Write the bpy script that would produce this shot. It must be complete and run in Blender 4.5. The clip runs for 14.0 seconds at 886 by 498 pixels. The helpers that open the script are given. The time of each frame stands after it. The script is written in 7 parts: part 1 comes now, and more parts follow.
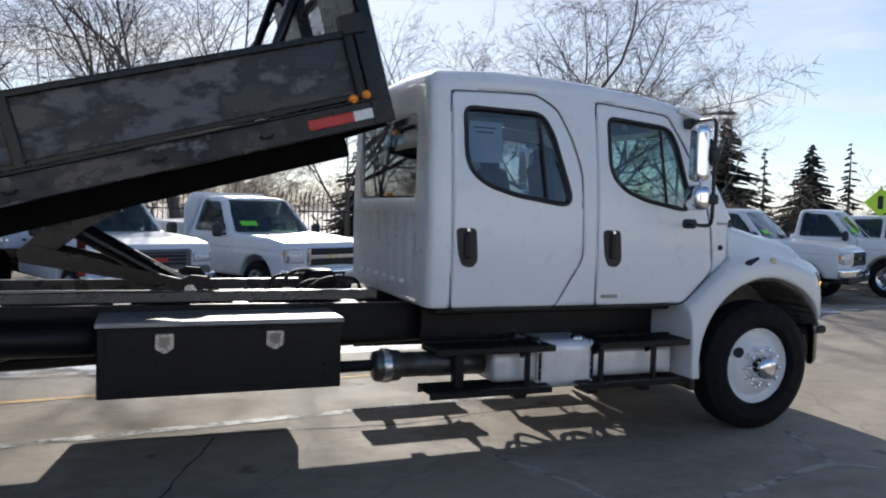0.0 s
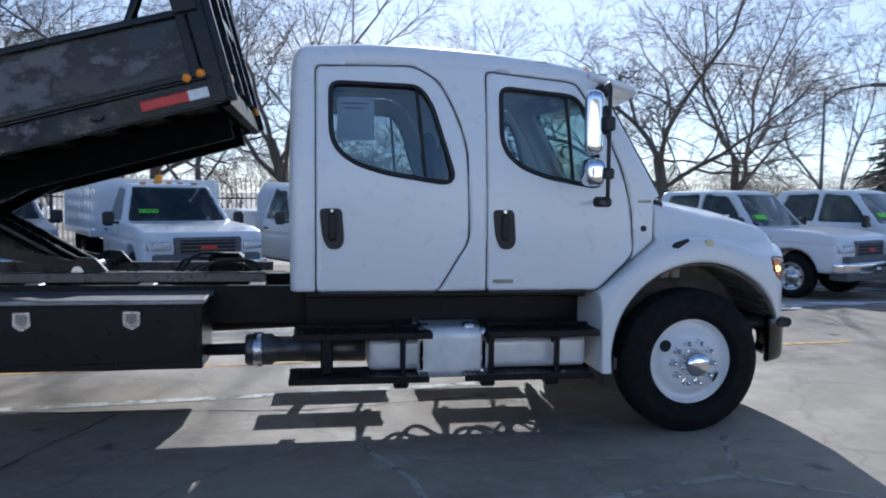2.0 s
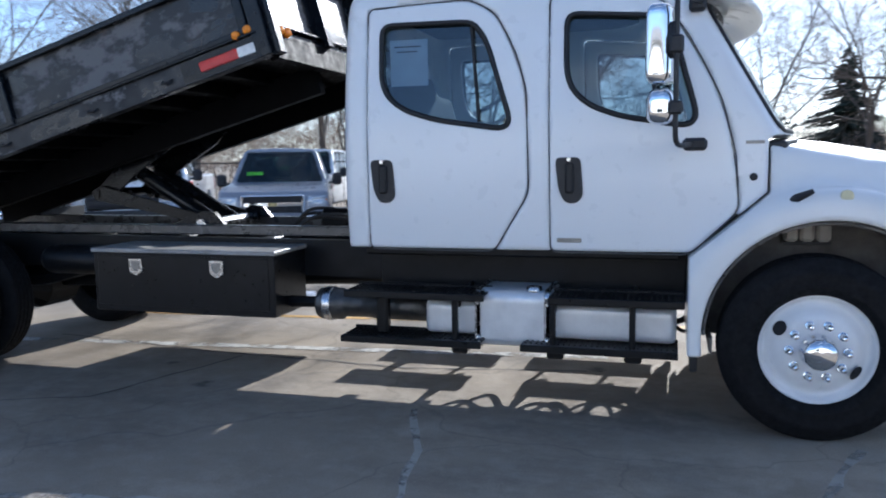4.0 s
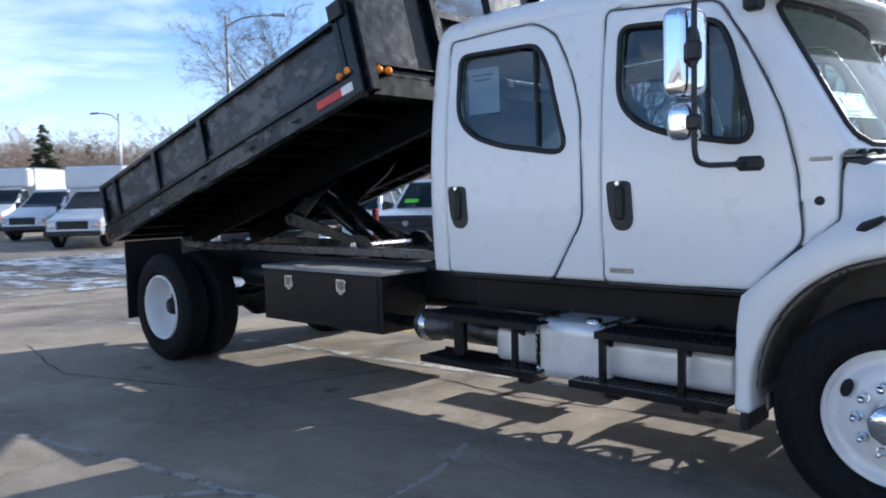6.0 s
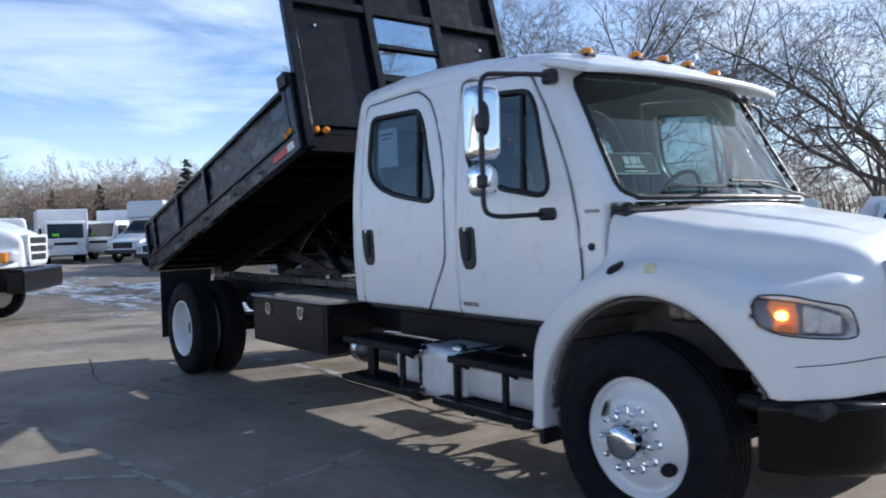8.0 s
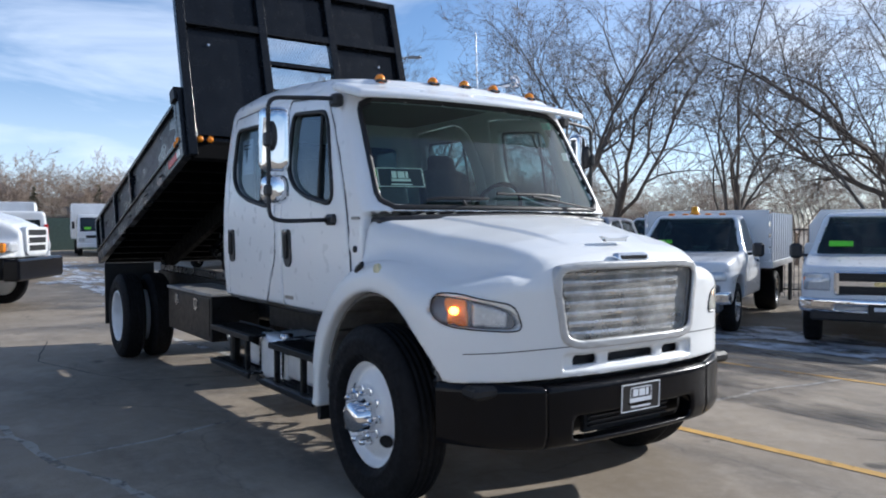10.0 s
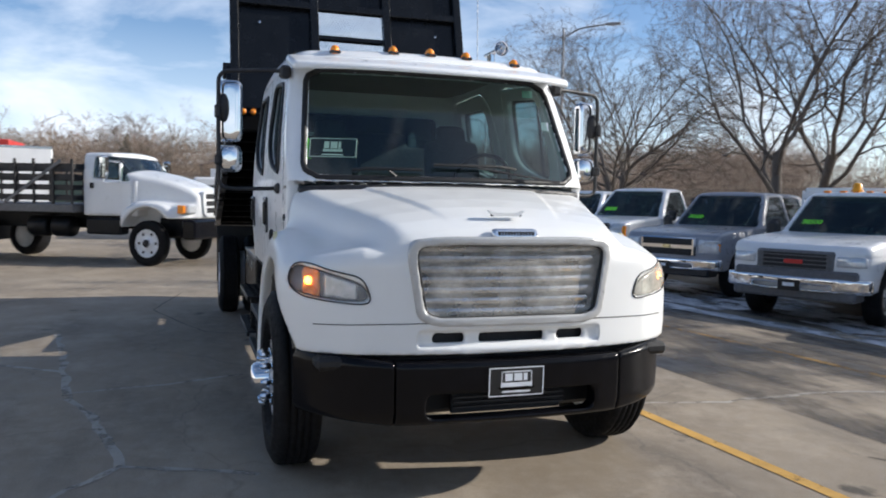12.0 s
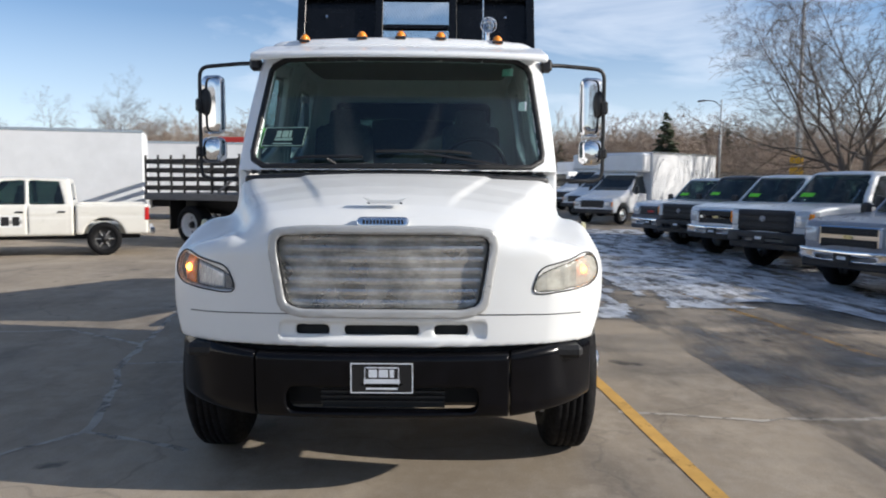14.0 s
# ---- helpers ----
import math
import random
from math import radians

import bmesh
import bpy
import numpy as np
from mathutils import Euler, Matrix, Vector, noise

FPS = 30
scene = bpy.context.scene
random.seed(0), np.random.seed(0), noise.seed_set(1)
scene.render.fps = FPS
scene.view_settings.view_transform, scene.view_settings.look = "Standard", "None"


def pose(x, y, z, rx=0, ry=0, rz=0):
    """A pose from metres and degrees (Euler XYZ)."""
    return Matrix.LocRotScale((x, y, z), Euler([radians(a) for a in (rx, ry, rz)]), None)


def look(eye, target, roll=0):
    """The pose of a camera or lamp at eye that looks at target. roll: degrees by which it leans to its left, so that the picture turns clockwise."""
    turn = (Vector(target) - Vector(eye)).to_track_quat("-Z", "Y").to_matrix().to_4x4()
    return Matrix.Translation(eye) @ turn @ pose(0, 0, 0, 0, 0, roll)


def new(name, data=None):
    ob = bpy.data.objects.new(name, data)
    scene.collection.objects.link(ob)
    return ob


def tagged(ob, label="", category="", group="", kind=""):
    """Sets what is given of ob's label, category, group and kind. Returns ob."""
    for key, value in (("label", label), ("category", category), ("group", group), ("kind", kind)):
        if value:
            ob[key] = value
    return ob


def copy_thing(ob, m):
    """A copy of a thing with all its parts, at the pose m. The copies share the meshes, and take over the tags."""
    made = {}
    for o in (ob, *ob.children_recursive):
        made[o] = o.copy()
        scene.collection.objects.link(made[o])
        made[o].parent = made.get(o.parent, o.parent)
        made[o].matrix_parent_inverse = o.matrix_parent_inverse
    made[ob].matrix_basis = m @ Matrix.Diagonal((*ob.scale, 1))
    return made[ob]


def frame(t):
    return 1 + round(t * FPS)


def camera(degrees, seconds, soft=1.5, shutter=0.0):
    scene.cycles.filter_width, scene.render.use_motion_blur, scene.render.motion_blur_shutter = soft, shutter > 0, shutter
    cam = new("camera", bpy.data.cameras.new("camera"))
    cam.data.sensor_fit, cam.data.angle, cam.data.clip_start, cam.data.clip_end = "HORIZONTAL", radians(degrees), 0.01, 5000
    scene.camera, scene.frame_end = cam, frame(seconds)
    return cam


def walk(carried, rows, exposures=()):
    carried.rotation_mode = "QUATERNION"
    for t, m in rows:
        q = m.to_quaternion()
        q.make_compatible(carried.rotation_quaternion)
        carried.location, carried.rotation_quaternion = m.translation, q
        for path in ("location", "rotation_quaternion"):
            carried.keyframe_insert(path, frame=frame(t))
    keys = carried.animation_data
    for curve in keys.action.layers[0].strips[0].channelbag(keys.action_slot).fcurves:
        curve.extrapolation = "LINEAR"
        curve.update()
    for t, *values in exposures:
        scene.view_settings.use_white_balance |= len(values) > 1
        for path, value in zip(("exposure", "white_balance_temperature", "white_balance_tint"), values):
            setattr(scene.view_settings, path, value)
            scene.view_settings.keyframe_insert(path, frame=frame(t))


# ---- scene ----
cam = camera(59.9, 14.0, soft=1.9, shutter=0.4)
PATH = [
    (0, (-4.452, -5.731, 1.654), (-3.729, -3.87, 1.547), 1.6),
    (0.5, (-3.988, -5.873, 1.66), (-3.32, -3.992, 1.535), 1.3),
    (1, (-3.492, -5.947, 1.651), (-2.907, -4.039, 1.518), 1.0),
    (1.5, (-2.992, -6.023, 1.647), (-2.528, -4.083, 1.505), 0.8),
    (2, (-2.529, -5.991, 1.621), (-2.211, -4.021, 1.48), 0.7),
    (2.5, (-2.044, -5.928, 1.608), (-1.92, -3.938, 1.447), 0.6),
    (3, (-1.574, -5.816, 1.579), (-1.677, -3.828, 1.389), 0.3),
    (3.5, (-1.169, -5.629, 1.541), (-1.501, -3.668, 1.331), -0.2),
    (4, (-0.75, -5.446, 1.534), (-1.318, -3.543, 1.298), -0.9),
    (4.2, (-0.588, -5.352, 1.539), (-1.252, -3.481, 1.299), -1.2),
    (6.3, (0.959, -4.564, 1.467), (-0.461, -3.162, 1.34), -1.6),
    (6.5, (1.112, -4.509, 1.482), (-0.35, -3.151, 1.36), -1.8),
    (7, (1.528, -4.316, 1.507), (-0.014, -3.046, 1.412), -1.9),
    (7.5, (1.926, -4.156, 1.527), (0.355, -2.92, 1.457), -1.8),
    (8, (2.334, -4.039, 1.538), (0.754, -2.813, 1.477), -1.6),
    (8.5, (2.698, -3.894, 1.511), (1.119, -2.668, 1.467), -1.1),
    (9, (3.071, -3.715, 1.547), (1.49, -2.492, 1.489), -0.8),
    (9.2, (3.223, -3.622, 1.523), (1.634, -2.408, 1.471), -0.7),
    (11.3, (4.284, -2.171, 1.565), (2.477, -1.323, 1.452), 0.7),
    (11.5, (4.339, -1.997, 1.571), (2.503, -1.212, 1.453), 0.8),
    (12, (4.475, -1.548, 1.542), (2.579, -0.924, 1.41), 1.1),
    (12.5, (4.565, -1.106, 1.529), (2.628, -0.631, 1.381), 1.2),
    (13, (4.6, -0.631, 1.531), (2.632, -0.311, 1.379), 1.0),
    (13.5, (4.614, -0.163, 1.537), (2.626, -0.002, 1.383), 0.6),
    (14, (4.563, 0.284, 1.556), (2.571, 0.285, 1.386), 0.4),
]
walk(cam, [(t, look(eye, target, roll)) for t, eye, target, roll in PATH],
     exposures=[(0.0, 0.42, 5850, 10), (1.0, 0.4, 5450, 10), (1.5, 0.45, 5300, 10), (3.0, 0.6, 4850, 10), (4.0, 0.96, 5300, 10), (6.5, 0.92, 5450, 10), (8.0, 0.62, 5400, 10), (9.0, 0.5, 5400, 10), (11.5, 0.52, 5900, 10), (14.0, 0.37, 6000, 10)])

# ---- sky, sun, exposure ----
SUN_AZ, SUN_EL = 79.5, 25.0      # degrees; azimuth counted from +x towards +y


def make_world():
    w = bpy.data.worlds.new("sky")
    scene.world = w
    w.use_nodes = True
    nt = w.node_tree
    nt.nodes.clear()
    out = nt.nodes.new("ShaderNodeOutputWorld")
    bg = nt.nodes.new("ShaderNodeBackground")
    sky = nt.nodes.new("ShaderNodeTexSky")
    sky.sky_type = "NISHITA"
    sky.sun_disc = False
    sky.sun_elevation = radians(SUN_EL)
    sky.sun_rotation = radians(90 - SUN_AZ)
    sky.altitude = 1600
    sky.air_density, sky.dust_density, sky.ozone_density = 1.0, 0.6, 1.6
    co = nt.nodes.new("ShaderNodeTexCoord")
    mp = nt.nodes.new("ShaderNodeMapping")
    mp.inputs["Rotation"].default_value = (0.25, 0.1, 0.5)
    mp.inputs["Scale"].default_value = (1.3, 1.9, 6.5)
    n1 = nt.nodes.new("ShaderNodeTexNoise")
    n1.inputs["Scale"].default_value, n1.inputs["Detail"].default_value = 1.6, 9
    n1.inputs["Roughness"].default_value, n1.inputs["Distortion"].default_value = 0.55, 0.5
    r1 = nt.nodes.new("ShaderNodeValToRGB")
    r1.color_ramp.elements[0].position, r1.color_ramp.elements[1].position = 0.52, 0.80
    # the haze of thin cloud is denser low down and on the sun's side
    dot = nt.nodes.new("ShaderNodeVectorMath")
    dot.operation = "DOT_PRODUCT"
    dot.inputs[1].default_value = (math.cos(radians(SUN_AZ)), math.sin(radians(SUN_AZ)), 0.25)
    hz = nt.nodes.new("ShaderNodeMapRange")
    hz.inputs["From Min"].default_value, hz.inputs["From Max"].default_value = 0.45, 1.0
    hz.inputs["To Max"].default_value = 0.65
    sep = nt.nodes.new("ShaderNodeSeparateXYZ")
    low = nt.nodes.new("ShaderNodeMapRange")
    low.inputs["From Min"].default_value, low.inputs["From Max"].default_value = 0.20, -0.02
    low.inputs["To Max"].default_value = 0.75
    mx = nt.nodes.new("ShaderNodeMath")
    mx.operation = "MAXIMUM"
    add = nt.nodes.new("ShaderNodeMath")
    add.operation, add.use_clamp = "ADD", True
    mul = nt.nodes.new("ShaderNodeMath")
    mul.operation = "MULTIPLY"
    mul.inputs[1].default_value = 0.85
    mix = nt.nodes.new("ShaderNodeMix")
    mix.data_type = "RGBA"
    tone = nt.nodes.new("ShaderNodeMix")
    tone.data_type = "RGBA"
    tone.inputs["A"].default_value, tone.inputs["B"].default_value = CLOUD, SUNWARD
    warm = nt.nodes.new("ShaderNodeMapRange")
    warm.inputs["From Min"].default_value, warm.inputs["From Max"].default_value = 0.2, 0.85
    L = nt.links.new
    L(dot.outputs["Value"], warm.inputs["Value"])
    L(warm.outputs["Result"], tone.inputs["Factor"])
    L(tone.outputs["Result"], mix.inputs["B"])
    L(co.outputs["Generated"], mp.inputs["Vector"])
    L(mp.outputs["Vector"], n1.inputs["Vector"])
    L(n1.outputs["Fac"], r1.inputs["Fac"])
    L(co.outputs["Generated"], dot.inputs[0])
    L(dot.outputs["Value"], hz.inputs["Value"])
    L(co.outputs["Generated"], sep.inputs["Vector"])
    L(sep.outputs["Z"], low.inputs["Value"])
    L(hz.outputs["Result"], mx.inputs[0])
    L(low.outputs["Result"], mx.inputs[1])
    L(r1.outputs["Color"], add.inputs[0])
    L(mx.outputs["Value"], add.inputs[1])
    L(add.outputs["Value"], mul.inputs[0])
    L(mul.outputs["Value"], mix.inputs["Factor"])
    L(sky.outputs["Color"], mix.inputs["A"])
    L(mix.outputs["Result"], bg.inputs["Color"])
    bg.inputs["Strength"].default_value = SKY_STRENGTH
    L(bg.outputs["Background"], out.inputs["Surface"])


CLOUD = (7.9, 8.1, 8.4, 1)
SUNWARD = (7.6, 7.1, 6.4, 1)
SKY_STRENGTH = 0.10
make_world()
sun = new("sun", bpy.data.lights.new("sun", "SUN"))
sun.data.energy, sun.data.angle, sun.data.color = 4.4, radians(0.6), (1.0, 0.90, 0.76)
_s = Vector((math.cos(radians(SUN_AZ)) * math.cos(radians(SUN_EL)), math.sin(radians(SUN_AZ)) * math.cos(radians(SUN_EL)), math.sin(radians(SUN_EL))))
sun.matrix_world = look(_s * 60, (0, 0, 0))

# ---- materials ----


class Mat:
    """A node material under construction."""

    def __init__(self, name):
        self.m = bpy.data.materials.new(name)
        self.m.use_nodes = True
        self.nt = self.m.node_tree
        self.p = self.nt.nodes["Principled BSDF"]
        self.out = self.nt.nodes["Material Output"]
        self._co = None

    def node(self, kind, **v):
        n = self.nt.nodes.new(kind)
        for k, val in v.items():
            n.inputs[k.replace("_", " ")].default_value = val
        return n

    def link(self, a, b):
        self.nt.links.new(a, b)

    def co(self, local=True):
        if self._co is None:
            self._co = self.nt.nodes.new("ShaderNodeTexCoord").outputs["Object"]
        return self._co

    def noise(self, scale, detail=4, rough=0.6, stretch=None, shift=(0, 0, 0)):
        src = self.co()
        if stretch or any(shift):
            mp = self.nt.nodes.new("ShaderNodeMapping")
            mp.inputs["Scale"].default_value = stretch or (1, 1, 1)
            mp.inputs["Location"].default_value = shift
            self.link(src, mp.inputs["Vector"])
            src = mp.outputs["Vector"]
        n = self.node("ShaderNodeTexNoise", Scale=scale, Detail=detail, Roughness=rough)
        self.link(src, n.inputs["Vector"])
        return n.outputs["Fac"]

    def ramp(self, fac, lo, hi, c0, c1):
        r = self.nt.nodes.new("ShaderNodeValToRGB")
        r.color_ramp.elements[0].position, r.color_ramp.elements[1].position = lo, hi
        r.color_ramp.elements[0].color, r.color_ramp.elements[1].color = (*c0, 1), (*c1, 1)
        self.link(fac, r.inputs["Fac"])
        return r.outputs["Color"]

    def mix(self, fac, a, b, blend="MIX"):
        x = self.nt.nodes.new("ShaderNodeMix")
        x.data_type, x.blend_type = "RGBA", blend
        for sock, v in (("Factor", fac), ("A", a), ("B", b)):
            if hasattr(v, "is_linked"):
                self.link(v, x.inputs[sock])
            else:
                x.inputs[sock].default_value = v if sock == "Factor" else (*v, 1)
        return x.outputs["Result"]

    def color(self, v):
        if hasattr(v, "is_linked"):
            self.link(v, self.p.inputs["Base Color"])
        else:
            self.p.inputs["Base Color"].default_value = (*v, 1)
        return self

    def rough(self, v, lo=0.0, hi=1.0, f0=0.3, f1=0.7):
        if hasattr(v, "is_linked"):
            r = self.nt.nodes.new("ShaderNodeMapRange")
            r.inputs["From Min"].default_value, r.inputs["From Max"].default_value = f0, f1
            r.inputs["To Min"].default_value, r.inputs["To Max"].default_value = lo, hi
            self.link(v, r.inputs["Value"])
            self.link(r.outputs["Result"], self.p.inputs["Roughness"])
        else:
            self.p.inputs["Roughness"].default_value = v
        return self

    def metal(self, v):
        self.p.inputs["Metallic"].default_value = v
        return self

    def bump(self, h, strength=0.3, dist=0.01):
        b = self.node("ShaderNodeBump", Strength=strength, Distance=dist)
        self.link(h, b.inputs["Height"])
        self.link(b.outputs["Normal"], self.p.inputs["Normal"])
        return self


def paint(name, rgb, rough=0.28, dirt=(0.35, 0.31, 0.26), amount=0.25, coat=0.5):
    k = Mat(name)
    d = k.ramp(k.noise(1.7, 6, 0.65), 0.45, 0.8, (0, 0, 0), (amount, amount, amount))
    k.color(k.mix(d, rgb, tuple(0.5 * a + 0.5 * b for a, b in zip(rgb, dirt))))
    k.rough(k.noise(9, 5), rough * 0.75, rough * 1.5)
    k.p.inputs["Coat Weight"].default_value = coat
    k.p.inputs["Coat Roughness"].default_value = 0.08
    k.bump(k.noise(2.3, 2), 0.008, 0.02)
    return k.m


def plain(name, rgb, rough=0.5, metal=0.0, var=0.25, scale=14, bump=0.1, spec=0.5):
    k = Mat(name)
    k.p.inputs["Specular IOR Level"].default_value = spec
    k.color(k.ramp(k.noise(scale, 5), 0.3, 0.75, tuple(a * (1 - var) for a in rgb), tuple(min(1, a * (1 + var)) for a in rgb)))
    k.rough(k.noise(scale * 2.3, 4), max(0.02, rough * 0.75), min(1, rough * 1.25)).metal(metal)
    if bump:
        k.bump(k.noise(scale * 6, 3), bump, 0.004)
    return k.m


def glow(name, rgb, strength):
    k = Mat(name)
    k.color(rgb).rough(0.3)
    k.p.inputs["Emission Color"].default_value = (*rgb, 1)
    k.p.inputs["Emission Strength"].default_value = strength
    return k.m


def glass(name, tint, base=0.06, rough=0.01, power=4.0):
    """A thin pane: it lets tinted light through and mirrors by Fresnel."""
    k = Mat(name)
    tr = k.nt.nodes.new("ShaderNodeBsdfTransparent")
    tr.inputs["Color"].default_value = (*tint, 1)
    gl = k.nt.nodes.new("ShaderNodeBsdfGlossy")
    gl.inputs["Roughness"].default_value = rough
    lw = k.nt.nodes.new("ShaderNodeLayerWeight")
    lw.inputs["Blend"].default_value = 0.5
    pw = k.nt.nodes.new("ShaderNodeMath")
    pw.operation = "POWER"
    pw.inputs[1].default_value = power
    k.link(lw.outputs["Facing"], pw.inputs[0])
    fr = k.nt.nodes.new("ShaderNodeMapRange")
    fr.inputs["To Min"].default_value = base
    k.link(pw.outputs["Value"], fr.inputs["Value"])
    mx = k.nt.nodes.new("ShaderNodeMixShader")
    k.link(fr.outputs["Result"], mx.inputs["Fac"])
    k.link(tr.outputs["BSDF"], mx.inputs[1])
    k.link(gl.outputs["BSDF"], mx.inputs[2])
    k.link(mx.outputs["Shader"], k.out.inputs["Surface"])
    return k.m


def hazy(name, rgb, cover):
    """Yellowed, hazed lamp plastic that half hides what is behind it."""
    k = Mat(name)
    k.color(rgb).rough(0.22)
    a = k.nt.nodes.new("ShaderNodeMapRange")
    a.inputs["From Min"].default_value, a.inputs["From Max"].default_value = 0.35, 0.65
    a.inputs["To Min"].default_value, a.inputs["To Max"].default_value = cover * 0.75, cover * 1.3
    k.link(k.noise(11, 5), a.inputs["Value"])
    k.link(a.outputs["Result"], k.p.inputs["Alpha"])
    return k.m


def worn_sheen_black(name, lo=0.475, hi=0.535, pale=0.22):
    """Black paint of the dump body, rubbed, dusted and chalked; the blotches also paint in sky reflections."""
    k = Mat(name)
    blot = k.noise(3.1, 8, 0.62, (0.8, 1, 1.6))
    fine = k.noise(17, 6, 0.7)
    wear_sheen = k.mix(0.12, blot, fine)
    col = k.ramp(wear_sheen, lo, hi, (0.008, 0.009, 0.012), (pale, pale, pale * 1.04))
    rust = k.ramp(k.noise(3.7, 7, 0.7, None, (5, 2, 1)), 0.6, 0.72, (0, 0, 0), (0.5, 0.5, 0.5))
    k.color(k.mix(rust, col, (0.09, 0.055, 0.045)))
    k.rough(wear_sheen, 0.22, 0.75, 0.42, 0.58)
    k.bump(fine, 0.15, 0.004)
    return k.m


M = dict(
    white=paint("white_paint", (0.84, 0.85, 0.855), 0.3, (0.5, 0.47, 0.42), 0.07),
    hoodwhite=paint("white_fibreglass_paint", (0.79, 0.795, 0.785), 0.4, (0.5, 0.47, 0.38), 0.2),
    black=plain("satin_black_paint", (0.006, 0.0065, 0.008), 0.34, 0.0, 0.4, 9, 0.05, 0.3),
    frameblack=plain("chassis_black", (0.005, 0.0055, 0.007), 0.45, 0.0, 0.5, 7, 0.15, 0.25),
    bedblack=plain("gloss_black_steel", (0.006, 0.007, 0.009), 0.24, 0.0, 0.4, 5, 0.04, 0.3),
    # deeper black puts the shade below the raised body into the colour
    under=plain("underside_shade_black", (0.003, 0.003, 0.0035), 0.6, 0.0, 0.4, 6, 0.1, 0.08),
    exhaust=plain("dark_exhaust_steel", (0.10, 0.098, 0.095), 0.4, 0.7, 0.4, 9, 0.15),
    worn=worn_sheen_black("worn_sheen_black_steel", 0.49, 0.56, 0.14),
    rail=worn_sheen_black("scuffed_sheen_black_rail", 0.545, 0.60, 0.18),
    bumper=plain("bumper_plastic", (0.0035, 0.0035, 0.005), 0.2, 0.0, 0.4, 12, 0.05, 0.2),
    plastic=plain("black_plastic", (0.016, 0.016, 0.018), 0.5, 0.0, 0.3, 30, 0.15),
    rubber=plain("tyre_rubber", (0.010, 0.010, 0.011), 0.72, 0.0, 0.4, 18, 0.25, 0.14),
    gasket=plain("window_rubber", (0.008, 0.008, 0.009), 0.55, 0.0, 0.2, 30, 0.05),
    seam=plain("door_seam", (0.075, 0.077, 0.08), 0.7, 0.0, 0.2, 30, 0.0),
    chrome=plain("chrome", (0.82, 0.83, 0.85), 0.04, 1.0, 0.04, 8, 0.0),
    alloy=plain("tank_aluminium", (0.74, 0.75, 0.76), 0.38, 0.35, 0.12, 6, 0.08),
    steel=plain("dull_steel", (0.30, 0.29, 0.27), 0.42, 0.9, 0.35, 12, 0.15),
    bright=plain("bright_steel", (0.62, 0.62, 0.62), 0.25, 1.0, 0.1, 20, 0.05),
    wheelwhite=plain("white_wheel_enamel", (0.78, 0.79, 0.80), 0.35, 0.0, 0.06, 6, 0.03),
    amber=plain("amber_lens", (0.95, 0.30, 0.02), 0.2, 0.0, 0.06, 30, 0.0),
    amberlit=glow("lit_amber_bulb", (1.0, 0.36, 0.03), 12.0),
    red=plain("red_reflector", (0.55, 0.03, 0.025), 0.35, 0.0, 0.15, 40, 0.0),
    silvertape=plain("white_reflector_tape", (0.80, 0.80, 0.78), 0.4, 0.0, 0.15, 40, 0.0),
    cabin=plain("grey_cabin_trim", (0.10, 0.105, 0.10), 0.7, 0.0, 0.2, 20, 0.2),
    seat=plain("grey_cloth", (0.08, 0.083, 0.092), 0.9, 0.0, 0.25, 60, 0.3),
    paper=plain("white_paper", (0.76, 0.79, 0.84), 0.8, 0.0, 0.08, 20, 0.0),
    ink=plain("dark_ink", (0.008, 0.008, 0.009), 0.5, 0.0, 0.1, 20, 0.0),
    green=plain("green_sticker", (0.20, 0.75, 0.03), 0.5, 0.0, 0.08, 20, 0.0),
    screen=glass("windscreen", (0.50, 0.69, 0.63), 0.08, 0.01, 3.2),
    sideglass=glass("side_window", (0.42, 0.50, 0.55), 0.10),
    lampbowl=plain("lamp_reflector", (0.16, 0.165, 0.17), 0.22, 0.6, 0.15, 16, 0.0),
    lens=hazy("hazed_lamp_lens", (0.62, 0.63, 0.64), 0.12),
    oldlens=hazy("yellowed_lamp_lens", (0.70, 0.68, 0.60), 0.50),
    inset=plain("grille_black", (0.010, 0.010, 0.011), 0.6, 0.0, 0.3, 20, 0.05),
)

# ---- mesh helpers ----


def mesh_np(name, v, f, smooth=True):
    """A mesh from arrays of places and of triangles or quads."""
    me = bpy.data.meshes.new(name)
    v, f = np.asarray(v, np.float32), np.asarray(f, np.int32)
    me.vertices.add(len(v))
    me.vertices.foreach_set("co", v.ravel())
    k = f.shape[1]
    me.loops.add(f.size)
    me.loops.foreach_set("vertex_index", f.ravel())
    me.polygons.add(len(f))
    me.polygons.foreach_set("loop_start", np.arange(0, f.size, k, dtype=np.int32))
    me.polygons.foreach_set("loop_total", np.full(len(f), k, np.int32))
    me.polygons.foreach_set("use_smooth", np.full(len(f), smooth))
    me.update(calc_edges=True)
    me.validate()
    return me


def part(name, src, material, parent=None, label="", smooth=False):
    """One mesh object, from a bmesh or a mesh, under a thing or a part."""
    if isinstance(src, bmesh.types.BMesh):
        me = bpy.data.meshes.new(name)
        for fc in src.faces:
            fc.smooth = smooth
        src.to_mesh(me)
        src.free()
    else:
        me = src
    if material is not None and not me.materials:
        me.materials.append(material)
    ob = new(name, me)
    ob.parent = parent
    if label:
        ob["label"] = label
    return ob


def thing(name, label, category, group="", kind="", at=None):
    ob = new(name)
    ob.empty_display_size = 0.2
    tagged(ob, label, category, group, kind)
    if at is not None:
        ob.matrix_basis = at
    return ob


